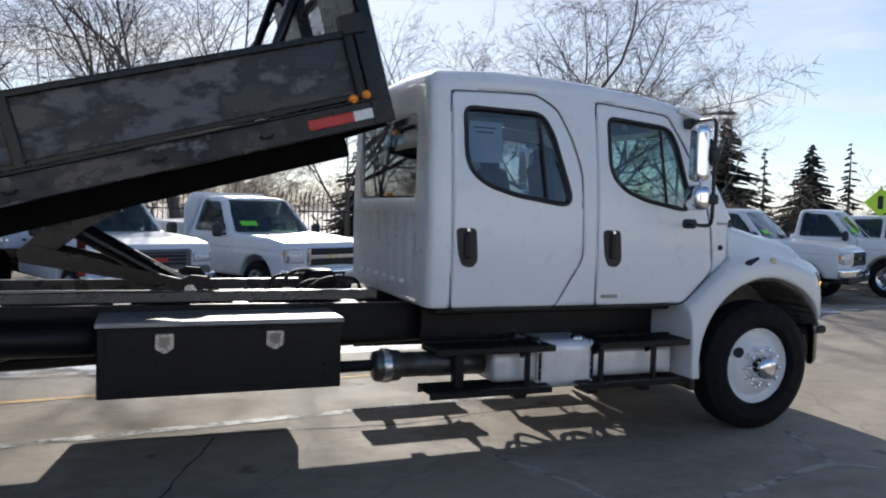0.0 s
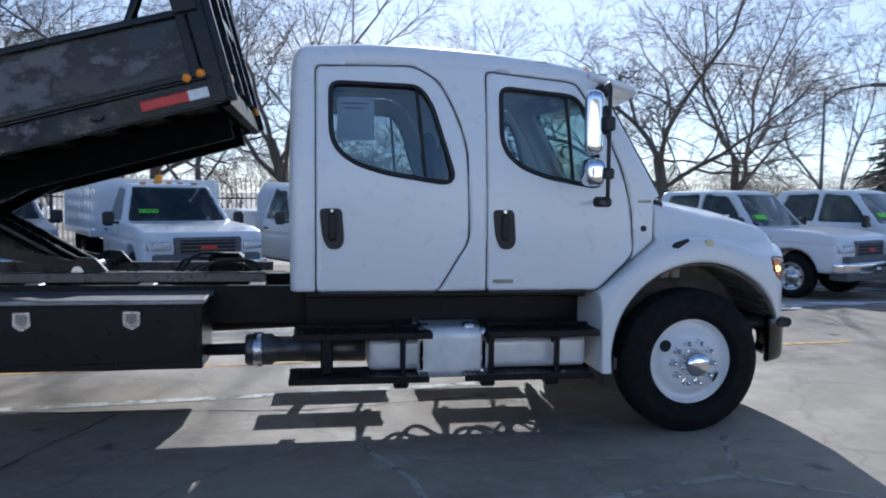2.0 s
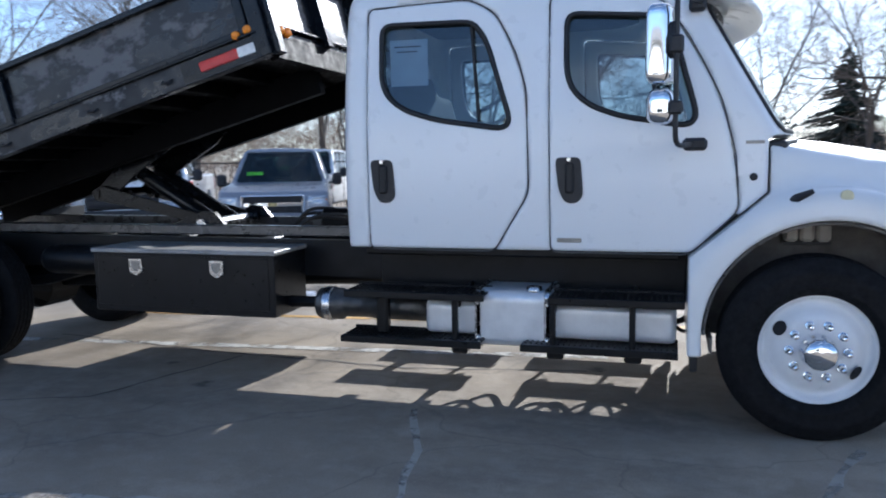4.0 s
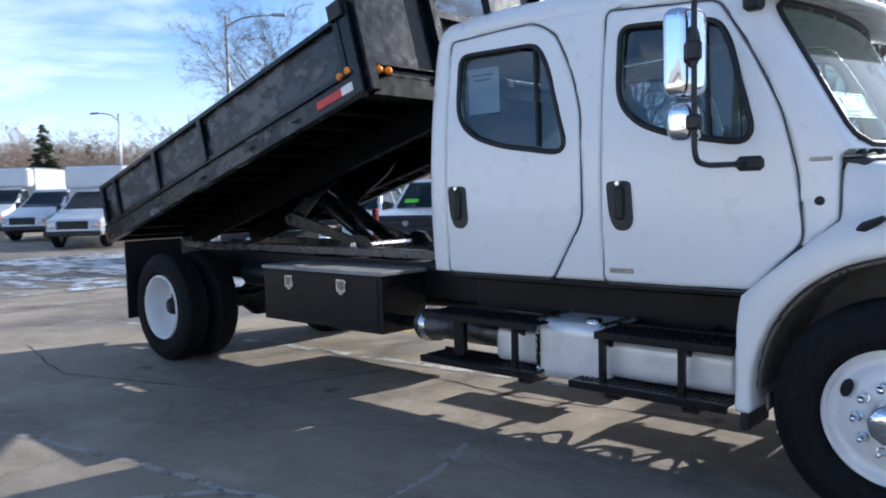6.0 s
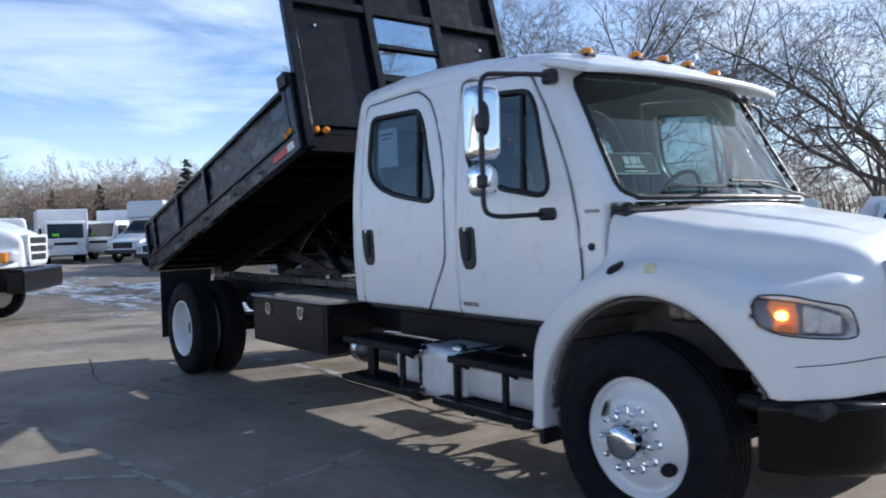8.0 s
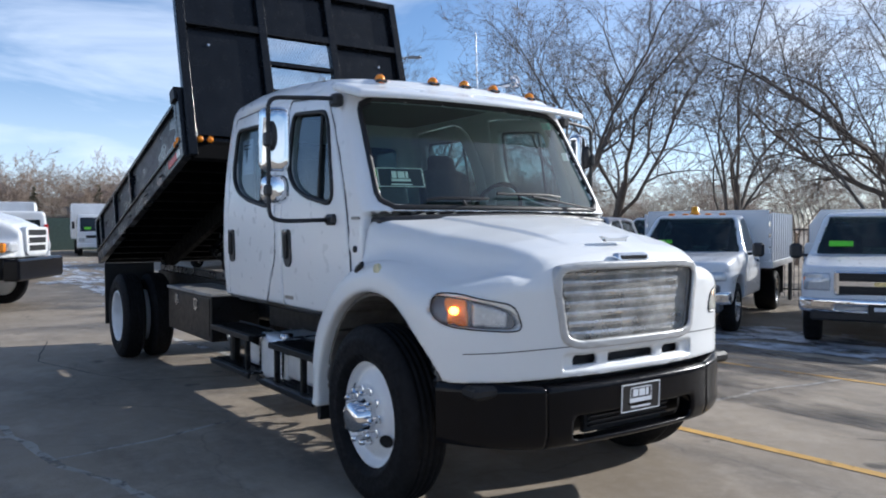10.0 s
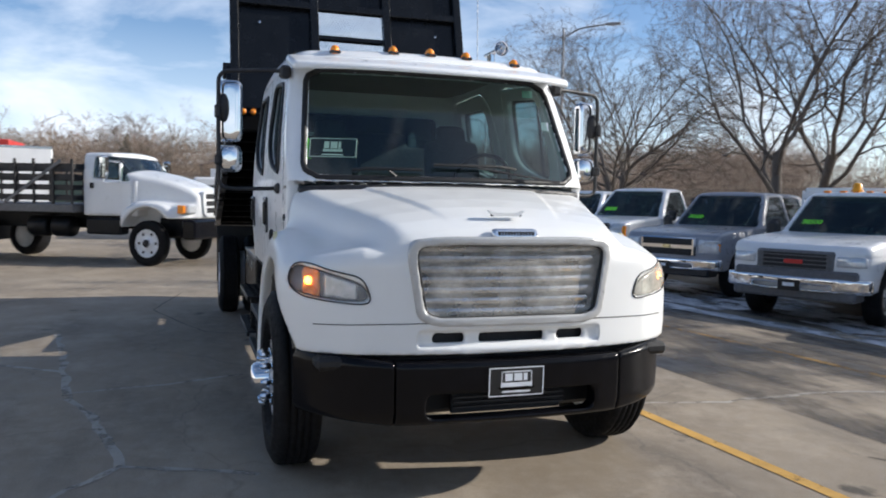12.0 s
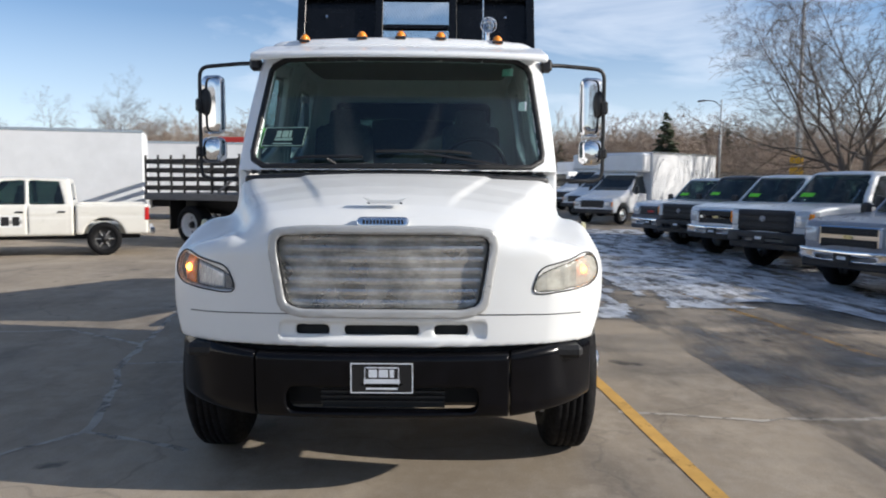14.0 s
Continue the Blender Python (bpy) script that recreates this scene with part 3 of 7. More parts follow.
# wipers
for y0, y1, z1 in ((-0.62, -0.20, 1.70), (0.45, -0.12, 1.735)):
    a = Vector((screen_x(y0, 1.655) + 0.03, y0 + 0.28, 1.655))
    b = Vector((screen_x(y1, z1) + 0.03, (y0 + y1) / 2, z1))
    wp = part("wiper", tube([a, b], 0.008, 6), M["plastic"], truck, "black windscreen wiper")
    part("blade", tube([(screen_x(y0 + (y1 - y0) * k / 5, z1) + 0.016, y0 + (y1 - y0) * k / 5, z1 + 0.012 * (1 if k else 0)) for k in range(6)], 0.010, 6), M["gasket"], wp)

# ---- hood ----
WX, WZ = 0.06, 0.535      # middle of the wheel arch
HOOD_X = [-0.3, -0.13, 0.15, 0.456, 0.62, 0.76, 0.86, 0.93, 1.05]
HOOD_Z = [1.645, 1.625, 1.595, 1.54, 1.50, 1.45, 1.40, 1.345, 1.2]


def nose_x(y):
    return 0.955 - 0.19 * np.abs(y) ** 2.4 - 0.55 * np.maximum(np.abs(y) - 0.80, 0) ** 1.5


def hood_outer(x, y, z):
    ay = np.abs(y)
    t = np.clip((x + 0.2) / 1.15, 0, 1)
    half = 0.975 - 0.40 * t ** 1.15 + 0.10 * np.maximum(1.5 - z, -0.1) + 0.02 * np.maximum(1.5 - z, 0)
    top = np.interp(x, HOOD_X, HOOD_Z) - (0.06 - 0.042 * np.clip((0.25 - x) / 0.45, 0, 1)) * (ay / 0.7) ** 2.2
    core = smax(ay - half, z - top, 0.10)
    r = np.hypot(x - WX, z - WZ)
    fend = smax(r - (0.815 + 0.03 * np.clip(x, 0, 1)), ay - (1.125 - 0.05 * np.maximum(z - 1.1, 0)), 0.11)
    fill = smax(smax(ay - 1.09, z - (1.30 - 0.25 * np.maximum(ay - 0.75, 0)), 0.14), 0.35 - x, 0.1)
    d = smin(smin(core, fend, 0.10), fill, 0.08)
    d = smax(d, (x - nose_x(y)) * 0.85, 0.10)
    # soft creases that run from the screen to the grille
    ridge = ay - (0.60 - 0.34 * t)
    d = d + 0.014 * np.clip(0.5 + ridge / 0.036, 0, 1) * np.clip(6 * (z - top + 0.16), 0, 1) * np.clip(4 * (0.80 - x), 0, 1)
    low = np.where(x < WX, 0.43 - z, 0.775 - z)
    d = np.maximum(d, low)
    arch = np.maximum(np.minimum(r - 0.645, np.maximum(np.abs(x - WX - 0.02) - 0.62, z - WZ)), 0.5 - ay)
    d = smax(d, -arch, 0.025)
    d = np.maximum(d, -(x + 0.655))
    return np.maximum(d, -(cowl_line(x, z) - 0.005))


GRILLE = [(-0.51, 1.31), (-0.44, 1.325), (0.44, 1.325), (0.51, 1.31), (0.525, 1.27), (0.475, 0.975), (0.42, 0.945), (-0.42, 0.945), (-0.475, 0.975), (-0.525, 1.27)]
LAMP = [(0.722, 1.05), (0.750, 1.129), (0.784, 1.158), (0.845, 1.170), (0.924, 1.188), (0.985, 1.212), (1.04, 1.212), (1.072, 1.185), (1.088, 1.135), (1.078, 1.085), (1.03, 1.050), (0.932, 1.034), (0.782, 1.022), (0.735, 1.026)]


def liner_field(x, y, z):
    """Plastic tunnel and inner wall of a front wheel arch."""
    ay = np.abs(y)
    r = np.where(z > WZ, np.hypot(x - WX, z - WZ), np.abs(x - WX - 0.02) + 0.018)
    tunnel = np.maximum(np.abs(r - 0.630) - 0.009, np.abs(ay - 0.81) - 0.265)
    wall = np.maximum(r - 0.63, np.abs(ay - 0.55) - 0.012)
    return np.maximum(np.minimum(tunnel, wall), np.where(x < WX, 0.44 - z, 0.78 - z))


def hood_field(x, y, z):
    ay = np.abs(y)
    d = hood_outer(x, y, z)
    shell = np.maximum(d, -(d + 0.045))
    shell = np.maximum(shell, -np.maximum(inside(GRILLE, y, z, 0.02), 0.6 - x))
    for y0, y1 in ((-0.42, -0.255), (-0.185, 0.175), (0.245, 0.41)):
        sl = smax(np.abs(y - (y0 + y1) / 2) - (y1 - y0) / 2, np.abs(z - 0.853) - 0.024, 0.02)
        shell = np.maximum(shell, -np.maximum(sl, 0.6 - x))
    # shallow trough round the three slots and a seam above the lower lip
    shell = np.maximum(shell, -smax(smax(np.abs(y) - 0.50, np.abs(z - 0.852) - 0.04, 0.03), nose_x(y) - 0.022 - x, 0.015))
    lamp = np.maximum(np.maximum(inside(LAMP, ay, z, 0.03), 0.50 - x), -(d + 0.05))
    shell = np.maximum(shell, -lamp)
    # raised scoop mark on the hood's brow
    return shell


hood = part("hood", solid("hood", hood_field, (-0.67, -1.16, 0.42), (0.98, 1.16, 1.67), 0.0145), M["hoodwhite"], truck, "white sloping fibreglass hood with wide fenders")
for s in (-1, 1):
    lampp = part("headlamp", solid("headlamp", lambda x, y, z: np.maximum(np.maximum(np.abs(hood_outer(x, y, z) + 0.04) - 0.012, inside(LAMP, s * y, z, 0.03) + 0.002), 0.5 - x),
                                   (0.48, min(s * 0.70, s * 1.13), 0.99), (0.95, max(s * 0.70, s * 1.13), 1.24), 0.011), M["lampbowl"], truck, "clear headlamp with an amber corner")
    part("lens", solid("lens", lambda x, y, z: np.maximum(np.maximum(np.abs(hood_outer(x, y, z) + 0.004) - 0.006, inside(LAMP, s * y, z, 0.03) + 0.001), 0.5 - x),
                       (0.48, min(s * 0.70, s * 1.13), 0.99), (0.97, max(s * 0.70, s * 1.13), 1.24), 0.011), M["lens" if s < 0 else "oldlens"], lampp)
    part("bright_reflector", solid("bright_reflector", lambda x, y, z: np.maximum(np.maximum(np.abs(hood_outer(x, y, z) + 0.026) - 0.009, np.abs(s * y - 0.855) - 0.075), np.maximum(inside(LAMP, s * y, z, 0.03) + 0.012, 0.66 - x)),
                                   (0.50, min(s * 0.76, s * 0.95), 1.02), (0.95, max(s * 0.76, s * 0.95), 1.2), 0.011), plain("bright_lamp_bowl", (0.80, 0.81, 0.82), 0.22, 0.6, 0.3, 40, 0.3), lampp)
    part("turn_reflector", solid("turn_reflector", lambda x, y, z: np.maximum(np.maximum(np.abs(hood_outer(x, y, z) + 0.024) - 0.006, np.abs(s * y - 0.985) - 0.038), np.maximum(inside(LAMP, s * y, z, 0.03) + 0.006, 0.63 - x)),
                                 (0.48, min(s * 0.90, s * 1.06), 1.03), (0.95, max(s * 0.90, s * 1.06), 1.22), 0.01), M["amber"], lampp, "amber turn reflector")
    part("bulb", lathe([(0.0, 0.03), (0.016, 0.025), (0.022, 0.0), (0.016, -0.02), (0.0, -0.025)], "x", (0.675, s * 0.995, 1.125), 12), M["amberlit"], lampp, "lit amber bulb")
    edge = rounded(LAMP, 0.03, 3)
    rimp = []
    for yy, zz in edge:
        lo, hi = 0.45, 1.0
        for _ in range(24):
            mid_x = (lo + hi) / 2
            if float(hood_outer(np.float64(mid_x), np.float64(s * yy), np.float64(zz))) < 0.002:
                lo = mid_x
            else:
                hi = mid_x
        rimp.append((lo, s * yy, zz))
    part("bezel", tube(rimp, 0.004, 5, closed=True), M["gasket"], lampp, "black lamp gasket", True)
    # side latch, marker and mirror seats on the hood's flank
    a, b = Vector((-0.27, s * 1.055, 1.215)), Vector((-0.05, s * 1.105, 1.335))
    lt = part("hood_latch", tube([a, a.lerp(b, 0.35), a.lerp(b, 0.5), a.lerp(b, 0.65), b], [0.016, 0.026, 0.014, 0.026, 0.012], 8), M["gasket"], truck, "black rubber hood latch")
    part("fender_marker", lathe([(0.0, 0.02 * s), (0.03, 0.018 * s), (0.034, 0.0)], "y", (0.108, s * 1.09, 1.307), 16), plain("yellowed_lens", (0.62, 0.58, 0.36), 0.3), truck)
    part("cowl_plug", lathe([(0.0, 0.016 * s), (0.02, 0.012 * s), (0.022, 0.0)], "y", (-0.331, s * 0.995, 1.406), 14), M["gasket"], truck)
    part("side_badge", box((-0.375, min(s * 0.985, s * 1.003), 1.583), (-0.28, max(s * 0.985, s * 1.003), 1.600), 0.002), M["steel"], truck)
    part("door_badge", box((-1.385, min(s * 0.990, s * 1.004), 1.035), (-1.245, max(s * 0.990, s * 1.004), 1.06), 0.002), M["steel"], truck)
    # wheel-arch liner
    part("arch_liner", solid("arch_liner", lambda x, y, z: liner_field(x, y, z),
                             (-0.65, min(s * 0.50, s * 1.12), 0.42), (0.76, max(s * 0.50, s * 1.12), 1.24), 0.016), plain("grey_liner", (0.13, 0.122, 0.112), 0.8, 0.0, 0.45, 6, 0.2), truck)
part("hood_seam", tube([(float(nose_x(y)) + 0.0005, y, 0.935 - 0.02 * y * y) for y in np.linspace(-0.98, 0.98, 41)], 0.0028, 4), M["gasket"], truck)
part("hood_scoop", slab([(-0.105, 0.0), (-0.07, -0.03), (0.07, -0.03), (0.105, 0.0), (0.06, -0.012), (-0.06, -0.012)], 0.80, 0.83, None, "x"), M["hoodwhite"], truck).location = (-0.02, 0.0, 1.485)
# dark strip that stands in for the shade under the scoop
part("scoop_shade", box((0.795, -0.085, 1.455), (0.807, 0.085, 1.462)), M["gasket"], truck)

# grille: chrome surround, bug screen, chrome slats
gr = part("grille", solid("grille", lambda x, y, z: smax(np.maximum(np.abs(inside(GRILLE, y, z, 0.03) - 0.010) - 0.021, np.abs(x - nose_x(y) + 0.012) - 0.022), z - 1.5, 0.01),
                          (0.80, -0.58, 0.89), (0.99, 0.58, 1.38), 0.011), plain("satin_grille_surround", (0.50, 0.50, 0.495), 0.35, 0.25, 0.1, 9, 0.02), truck, "chrome slatted grille behind a bug screen")
part("grille_gasket", tube([(float(nose_x(0.965 * y)) - 0.004, 0.965 * y, 1.135 + 0.955 * (z - 1.135)) for y, z in rounded(GRILLE, 0.03, 3)], 0.008, 5, closed=True), M["gasket"], gr, "black inner line of the grille", True)
bars = [(0.985 + 0.052 * k) for k in range(7)]
for z in bars:
    hw = 0.465 + 0.05 * (z - 0.96) / 0.34
    pts = [(nose_x(y) - 0.045, y, z) for y in np.linspace(-hw, hw, 9)]
    bm = bmesh.new()
    vs = [[bm.verts.new((p[0] + dx, p[1], p[2] + dz)) for dx, dz in ((-0.035, -0.012), (0.006, -0.016), (0.010, 0.0), (0.006, 0.012), (-0.035, 0.008))] for p in pts]
    for q, w in zip(vs, vs[1:]):
        for k in range(5):
            bm.faces.new((q[k], q[(k + 1) % 5], w[(k + 1) % 5], w[k]))
    part("slat", bm, M["chrome"], gr)
k = Mat("bug_screen")
k.color(k.ramp(k.noise(5, 7, 0.65, (1, 1, 1.6)), 0.36, 0.60, (0.30, 0.29, 0.265), (0.66, 0.64, 0.59))).rough(0.7)
wv = k.node("ShaderNodeTexNoise", Scale=4.5, Detail=6.0)
k.link(k.co(), wv.inputs["Vector"])
alpha = k.nt.nodes.new("ShaderNodeMapRange")
alpha.inputs["From Min"].default_value, alpha.inputs["From Max"].default_value = 0.40, 0.62
alpha.inputs["To Min"].default_value, alpha.inputs["To Max"].default_value = 0.38, 0.58
k.link(wv.outputs["Fac"], alpha.inputs["Value"])
k.link(alpha.outputs["Result"], k.p.inputs["Alpha"])
rows = [[(nose_x(y) - 0.028 + 0.004 * math.sin(23 * z + 9 * y), y * (0.465 + 0.05 * (z - 0.96) / 0.34) / 0.5, z) for y in np.linspace(-0.5, 0.5, 25)] for z in np.linspace(0.955, 1.312, 13)]
part("bug_screen", grid_mesh("bug_screen", rows), k.m, gr, "pale grimy insect screen")
part("radiator", box((0.70, -0.52, 0.80), (0.74, 0.52, 1.34)), M["inset"], truck)
part("slot_mesh", box((0.84, -0.45, 0.82), (0.86, 0.45, 0.89)), M["inset"], truck)
em = part("emblem", solid("emblem", lambda x, y, z: smax(smax(np.abs(y) - 0.125, np.abs(z - 1.372) - 0.024, 0.03), np.abs(x - 0.915 + 0.3 * (z - 1.372)) - 0.022, 0.01), (0.87, -0.14, 1.33), (0.96, 0.14, 1.41), 0.007), M["chrome"], truck, "chrome oval maker's plate")
for kx in range(12):
    part("letter_bar", box((0.934, -0.094 + 0.0165 * kx, 1.362), (0.942, -0.084 + 0.0165 * kx, 1.382)), M["ink"], em)

# ---- bumper ----
def bump_x(y):
    return 0.99 - 0.10 * np.abs(y) ** 2 - 0.19 * np.abs(y) ** 6


def bumper_field(lo, hi, mid):
    def f(x, y, z):
        ay = np.abs(y)
        face = x - bump_x(y) + 0.35 * np.maximum(0.50 - z, 0) + 0.5 * np.maximum(z - 0.735, 0)
        d = smax(face * 0.8, -(face + 0.10) * 0.8, 0.02)
        bot = 0.425 + 0.05 * np.clip((ay - 0.62) / 0.5, 0, 1)
        d = smax(d, smax(bot - z, z - (0.745 + 0.05 * np.clip((ay - 0.6) / 0.4, 0, 1)), 0.03), 0.03)
        d = smax(d, ay - 1.125, 0.03)
        d = np.maximum(d, 0.60 - x)
        d = np.maximum(d, np.maximum(lo - y, y - hi))
        if mid:
            d = smax(d, -np.maximum(smax(ay - 0.46, np.abs(z - 0.522) - 0.062, 0.05), 0.5 - x), 0.015)
        return d
    return f


for lo, hi, nm, mid in ((-0.608, 0.608, "bumper", True), (-1.16, -0.614, "bumper_end", False), (0.614, 1.16, "bumper_end", False)):
    bp = part(nm, solid(nm, bumper_field(lo, hi, mid), (0.38, max(lo, -1.14), 0.41), (1.0, min(hi, 1.14), 0.82), 0.013), M["bumper"], truck, "black plastic bumper with a lower air opening" if mid else "")
plate = part("plate", box((-0.005, -0.150, -0.075), (0.005, 0.150, 0.075), 0.004), M["ink"], truck, "black dealer plate with a white border")
plate.matrix_local = pose(0.985, 0.0, 0.635, 0, 2, 0)
for a, b in (((-0.146, 0.068), (0.146, 0.073)), ((-0.146, -0.073), (0.146, -0.068)), ((-0.148, -0.07), (-0.143, 0.07)), ((0.143, -0.07), (0.148, 0.07)),
             ((-0.075, 0.048), (0.075, 0.054)), ((-0.062, 0.004), (-0.022, 0.042)), ((-0.014, 0.004), (0.030, 0.042)), ((0.038, 0.004), (0.058, 0.042)), ((-0.085, -0.026), (0.085, -0.004)), ((-0.075, -0.055), (0.075, -0.046)),
             ((-0.082, -0.03), (-0.078, 0.05)), ((0.078, -0.03), (0.082, 0.05))):
    part("printed_bar", box((0.004, a[0], a[1]), (0.0062, b[0], b[1])), M["paper"], plate)
part("air_duct", box((0.84, -0.30, 0.46), (0.87, 0.30, 0.60)), M["inset"], truck)
part("duct_wall", box((0.70, -0.58, 0.44), (0.78, 0.58, 0.66), 0.02), M["frameblack"], truck)
for z in (0.50, 0.525, 0.55):
    part("duct_slat", box((0.895, -0.30, z - 0.004), (0.915, 0.30, z + 0.004)), M["plastic"], truck)
part("front_crossmember", box((0.62, -0.55, 0.56), (0.74, 0.55, 0.80), 0.02), M["frameblack"], truck)
part("bumper_filler", box((0.45, -0.98, 0.70), (0.84, 0.98, 0.765), 0.02), M["inset"], truck)

# ---- mirrors ----
for s in (-1, 1):
    yA, yM = s * 0.955, s * 1.375
    arm = part("mirror_arm", tube(bend([(-0.60, yA, 2.335), (-0.66, s * 1.06, 2.345), (-0.74, yM, 2.33), (-0.74, yM, 1.60), (-0.72, s * 1.30, 1.575), (-0.65, s * 1.0, 1.585)], 0.07), 0.0135, 8), M["plastic"], truck, "black tubular mirror arm", True)
    part("arm_foot", box((-0.68, min(s * 0.93, s * 1.0), 2.295), (-0.59, max(s * 0.93, s * 1.0), 2.375), 0.015), M["plastic"], arm)
    part("arm_foot", box((-0.70, min(s * 0.96, s * 1.03), 1.55), (-0.57, max(s * 0.96, s * 1.03), 1.62), 0.018), M["plastic"], arm)
    part("mirror", solid("mirror", lambda x, y, z: smax(smax(np.abs(y - s * 1.305) - 0.082, np.abs(z - 2.085) - 0.20, 0.05), np.abs(x + 0.815 + 0.3 * s * (y - s * 1.305)) - 0.062, 0.05),
                         (-0.97, s * 1.305 - 0.10, 1.87), (-0.70, s * 1.305 + 0.10, 2.30), 0.011), M["chrome"], truck, "tall chrome mirror head")
    part("convex_mirror", solid("convex_mirror", lambda x, y, z: smax(smax(np.abs(y - s * 1.305) - 0.082, np.abs(z - 1.775) - 0.09, 0.06), np.abs(x + 0.815) - 0.070, 0.06),
                                (-0.93, s * 1.305 - 0.1, 1.66), (-0.72, s * 1.305 + 0.1, 1.89), 0.011), M["chrome"], truck, "round-cornered chrome convex mirror")
    part("mirror_clamp", box((-0.775, min(s * 1.36, s * 1.40), 2.03), (-0.705, max(s * 1.36, s * 1.40), 2.12), 0.012), M["plastic"], arm)
    part("mirror_clamp", box((-0.775, min(s * 1.36, s * 1.40), 1.73), (-0.705, max(s * 1.36, s * 1.40), 1.80), 0.012), M["plastic"], arm)
    part("mirror_back", solid("mirror_back", lambda x, y, z: np.sqrt(((x + 0.755) / 0.8) ** 2 + ((y - s * 1.345) / 1.0) ** 2 + ((z - 2.10) / 2.6) ** 2) - 0.036, (-0.80, s * 1.345 - 0.05, 1.99), (-0.71, s * 1.345 + 0.05, 2.21), 0.012), M["plastic"], arm)

# ---- wheels ----
def wheel_disc_front(s):
    """White steel disc whose middle stands out; profile radius, outward."""
    return [(0.302, -0.20), (0.302, 0.0), (0.296, 0.012), (0.283, 0.012), (0.276, -0.01), (0.262, -0.03), (0.245, -0.03), (0.22, 0.0), (0.19, 0.022), (0.165, 0.026), (0.11, 0.026), (0.0, 0.026)]


def tyre_bm(y_mid, s, width=0.262, r=0.5, n=64):
    w = width / 2
    prof = [(0.295, -w + 0.03), (0.33, -w + 0.006), (0.40, -w), (0.455, -w + 0.012), (r - 0.018, -w + 0.028), (r - 0.004, -w + 0.045)]
    for g in (-0.055, -0.018, 0.018, 0.055):
        prof += [(r, g - 0.006), (r - 0.012, g - 0.004), (r - 0.012, g + 0.004), (r, g + 0.006)]
    prof += [(r - 0.004, w - 0.045), (r - 0.018, w - 0.028), (0.455, w - 0.012), (0.43, w - 0.002), (0.425, w + 0.002), (0.40, w + 0.001), (0.345, w - 0.004), (0.335, w - 0.001), (0.33, w - 0.008), (0.295, w - 0.03), (0.295, -w + 0.03)]
    return lathe([(a, s * b) for a, b in prof], "y", (0, y_mid, 0), n)


def front_wheel(s):
    wh = part("wheel", tyre_bm(s * 1.0, s), M["rubber"], truck, "black truck tyre on a white steel wheel", True)
    wh.location = (0, 0, 0.495)
    disc = part("rim", lathe([(a, s * (1.075 + b)) for a, b in wheel_disc_front(s)], "y", (0, 0, 0), 64), M["wheelwhite"], wh, "white painted steel disc", True)
    part("hub_cap", lathe([(0.095, s * 1.10), (0.095, s * 1.135), (0.086, s * 1.15), (0.084, s * 1.20), (0.072, s * 1.218), (0.04, s * 1.227), (0.0, s * 1.229)], "y", (0, 0, 0), 32), M["chrome"], wh, "domed chrome hub cover", True)
    for k in range(10):
        t = 2 * math.pi * k / 10
        c = (0.1425 * math.cos(t), 0, 0.1425 * math.sin(t))
        part("lug_nut", lathe([(0.024, s * 1.10), (0.024, s * 1.115), (0.0185, s * 1.118), (0.0175, s * 1.168), (0.011, s * 1.180), (0.0, s * 1.183)], "y", c, 8), M["chrome"], wh)
    for t in (math.pi * 0.83, math.pi * 1.83):
        bm = bmesh.new()
        ring = [bm.verts.new((0.218 * math.cos(t) + 0.028 * math.cos(a) * math.cos(t) - 0.042 * math.sin(a) * math.sin(t), s * (1.094 - 0.03 * math.cos(a) * 0.9), 0.218 * math.sin(t) + 0.028 * math.cos(a) * math.sin(t) + 0.042 * math.sin(a) * math.cos(t))) for a in (2 * math.pi * q / 16 for q in range(16))]
        bm.faces.new(ring)
        part("vent_hole", bm, M["inset"], wh)
    return wh


for s in (-1, 1):
    front_wheel(s)
    # dual rear wheels
    for yc, outer in ((1.07, True), (0.755, False)):
        wh = part("wheel", tyre_bm(s * yc, s, 0.25), M["rubber"], truck, "black rear dual tyre on a white wheel" if outer else "black inner dual tyre", True)
        wh.location = (-6.02, 0, 0.497)
        if outer:
            dish = [(0.302, -0.23), (0.302, 0.105), (0.296, 0.118), (0.284, 0.118), (0.276, 0.09), (0.262, 0.06), (0.258, -0.02), (0.245, -0.07), (0.20, -0.105), (0.165, -0.112), (0.0, -0.112)]
            part("rim", lathe([(a, s * (yc + b)) for a, b in dish], "y", (0, 0, 0), 56), M["wheelwhite"], wh, "deep-dished white steel wheel", True)
            part("hub", lathe([(0.10, s * (yc - 0.11)), (0.10, s * (yc - 0.05)), (0.085, s * (yc - 0.03)), (0.07, s * (yc + 0.02)), (0.0, s * (yc + 0.025))], "y", (0, 0, 0), 24), M["frameblack"], wh, "", True)
            for k in range(10):
                t = 2 * math.pi * k / 10
                part("lug_nut", lathe([(0.018, s * (yc - 0.11)), (0.018, s * (yc - 0.075)), (0.01, s * (yc - 0.06)), (0.0, s * (yc - 0.06))], "y", (0.1425 * math.cos(t), 0, 0.1425 * math.sin(t)), 7), M["frameblack"], wh)
        # tread blocks: cross grooves as bars between the ribs
        bm = bmesh.new()
        for kk in range(56):
            t = 2 * math.pi * kk / 56
            for g in (-0.036, 0.0, 0.036):
                mm = Matrix.Translation((0, s * yc + g, 0)) @ Matrix.Rotation(t + g, 4, "Y") @ Matrix.Translation((0.4985, 0, 0))
                box((-0.004, -0.014, -0.018), (0.004, 0.014, 0.018), 0, mm, bm)
        tagged(part("tread", bm, M["rubber"], wh), kind="stuff")

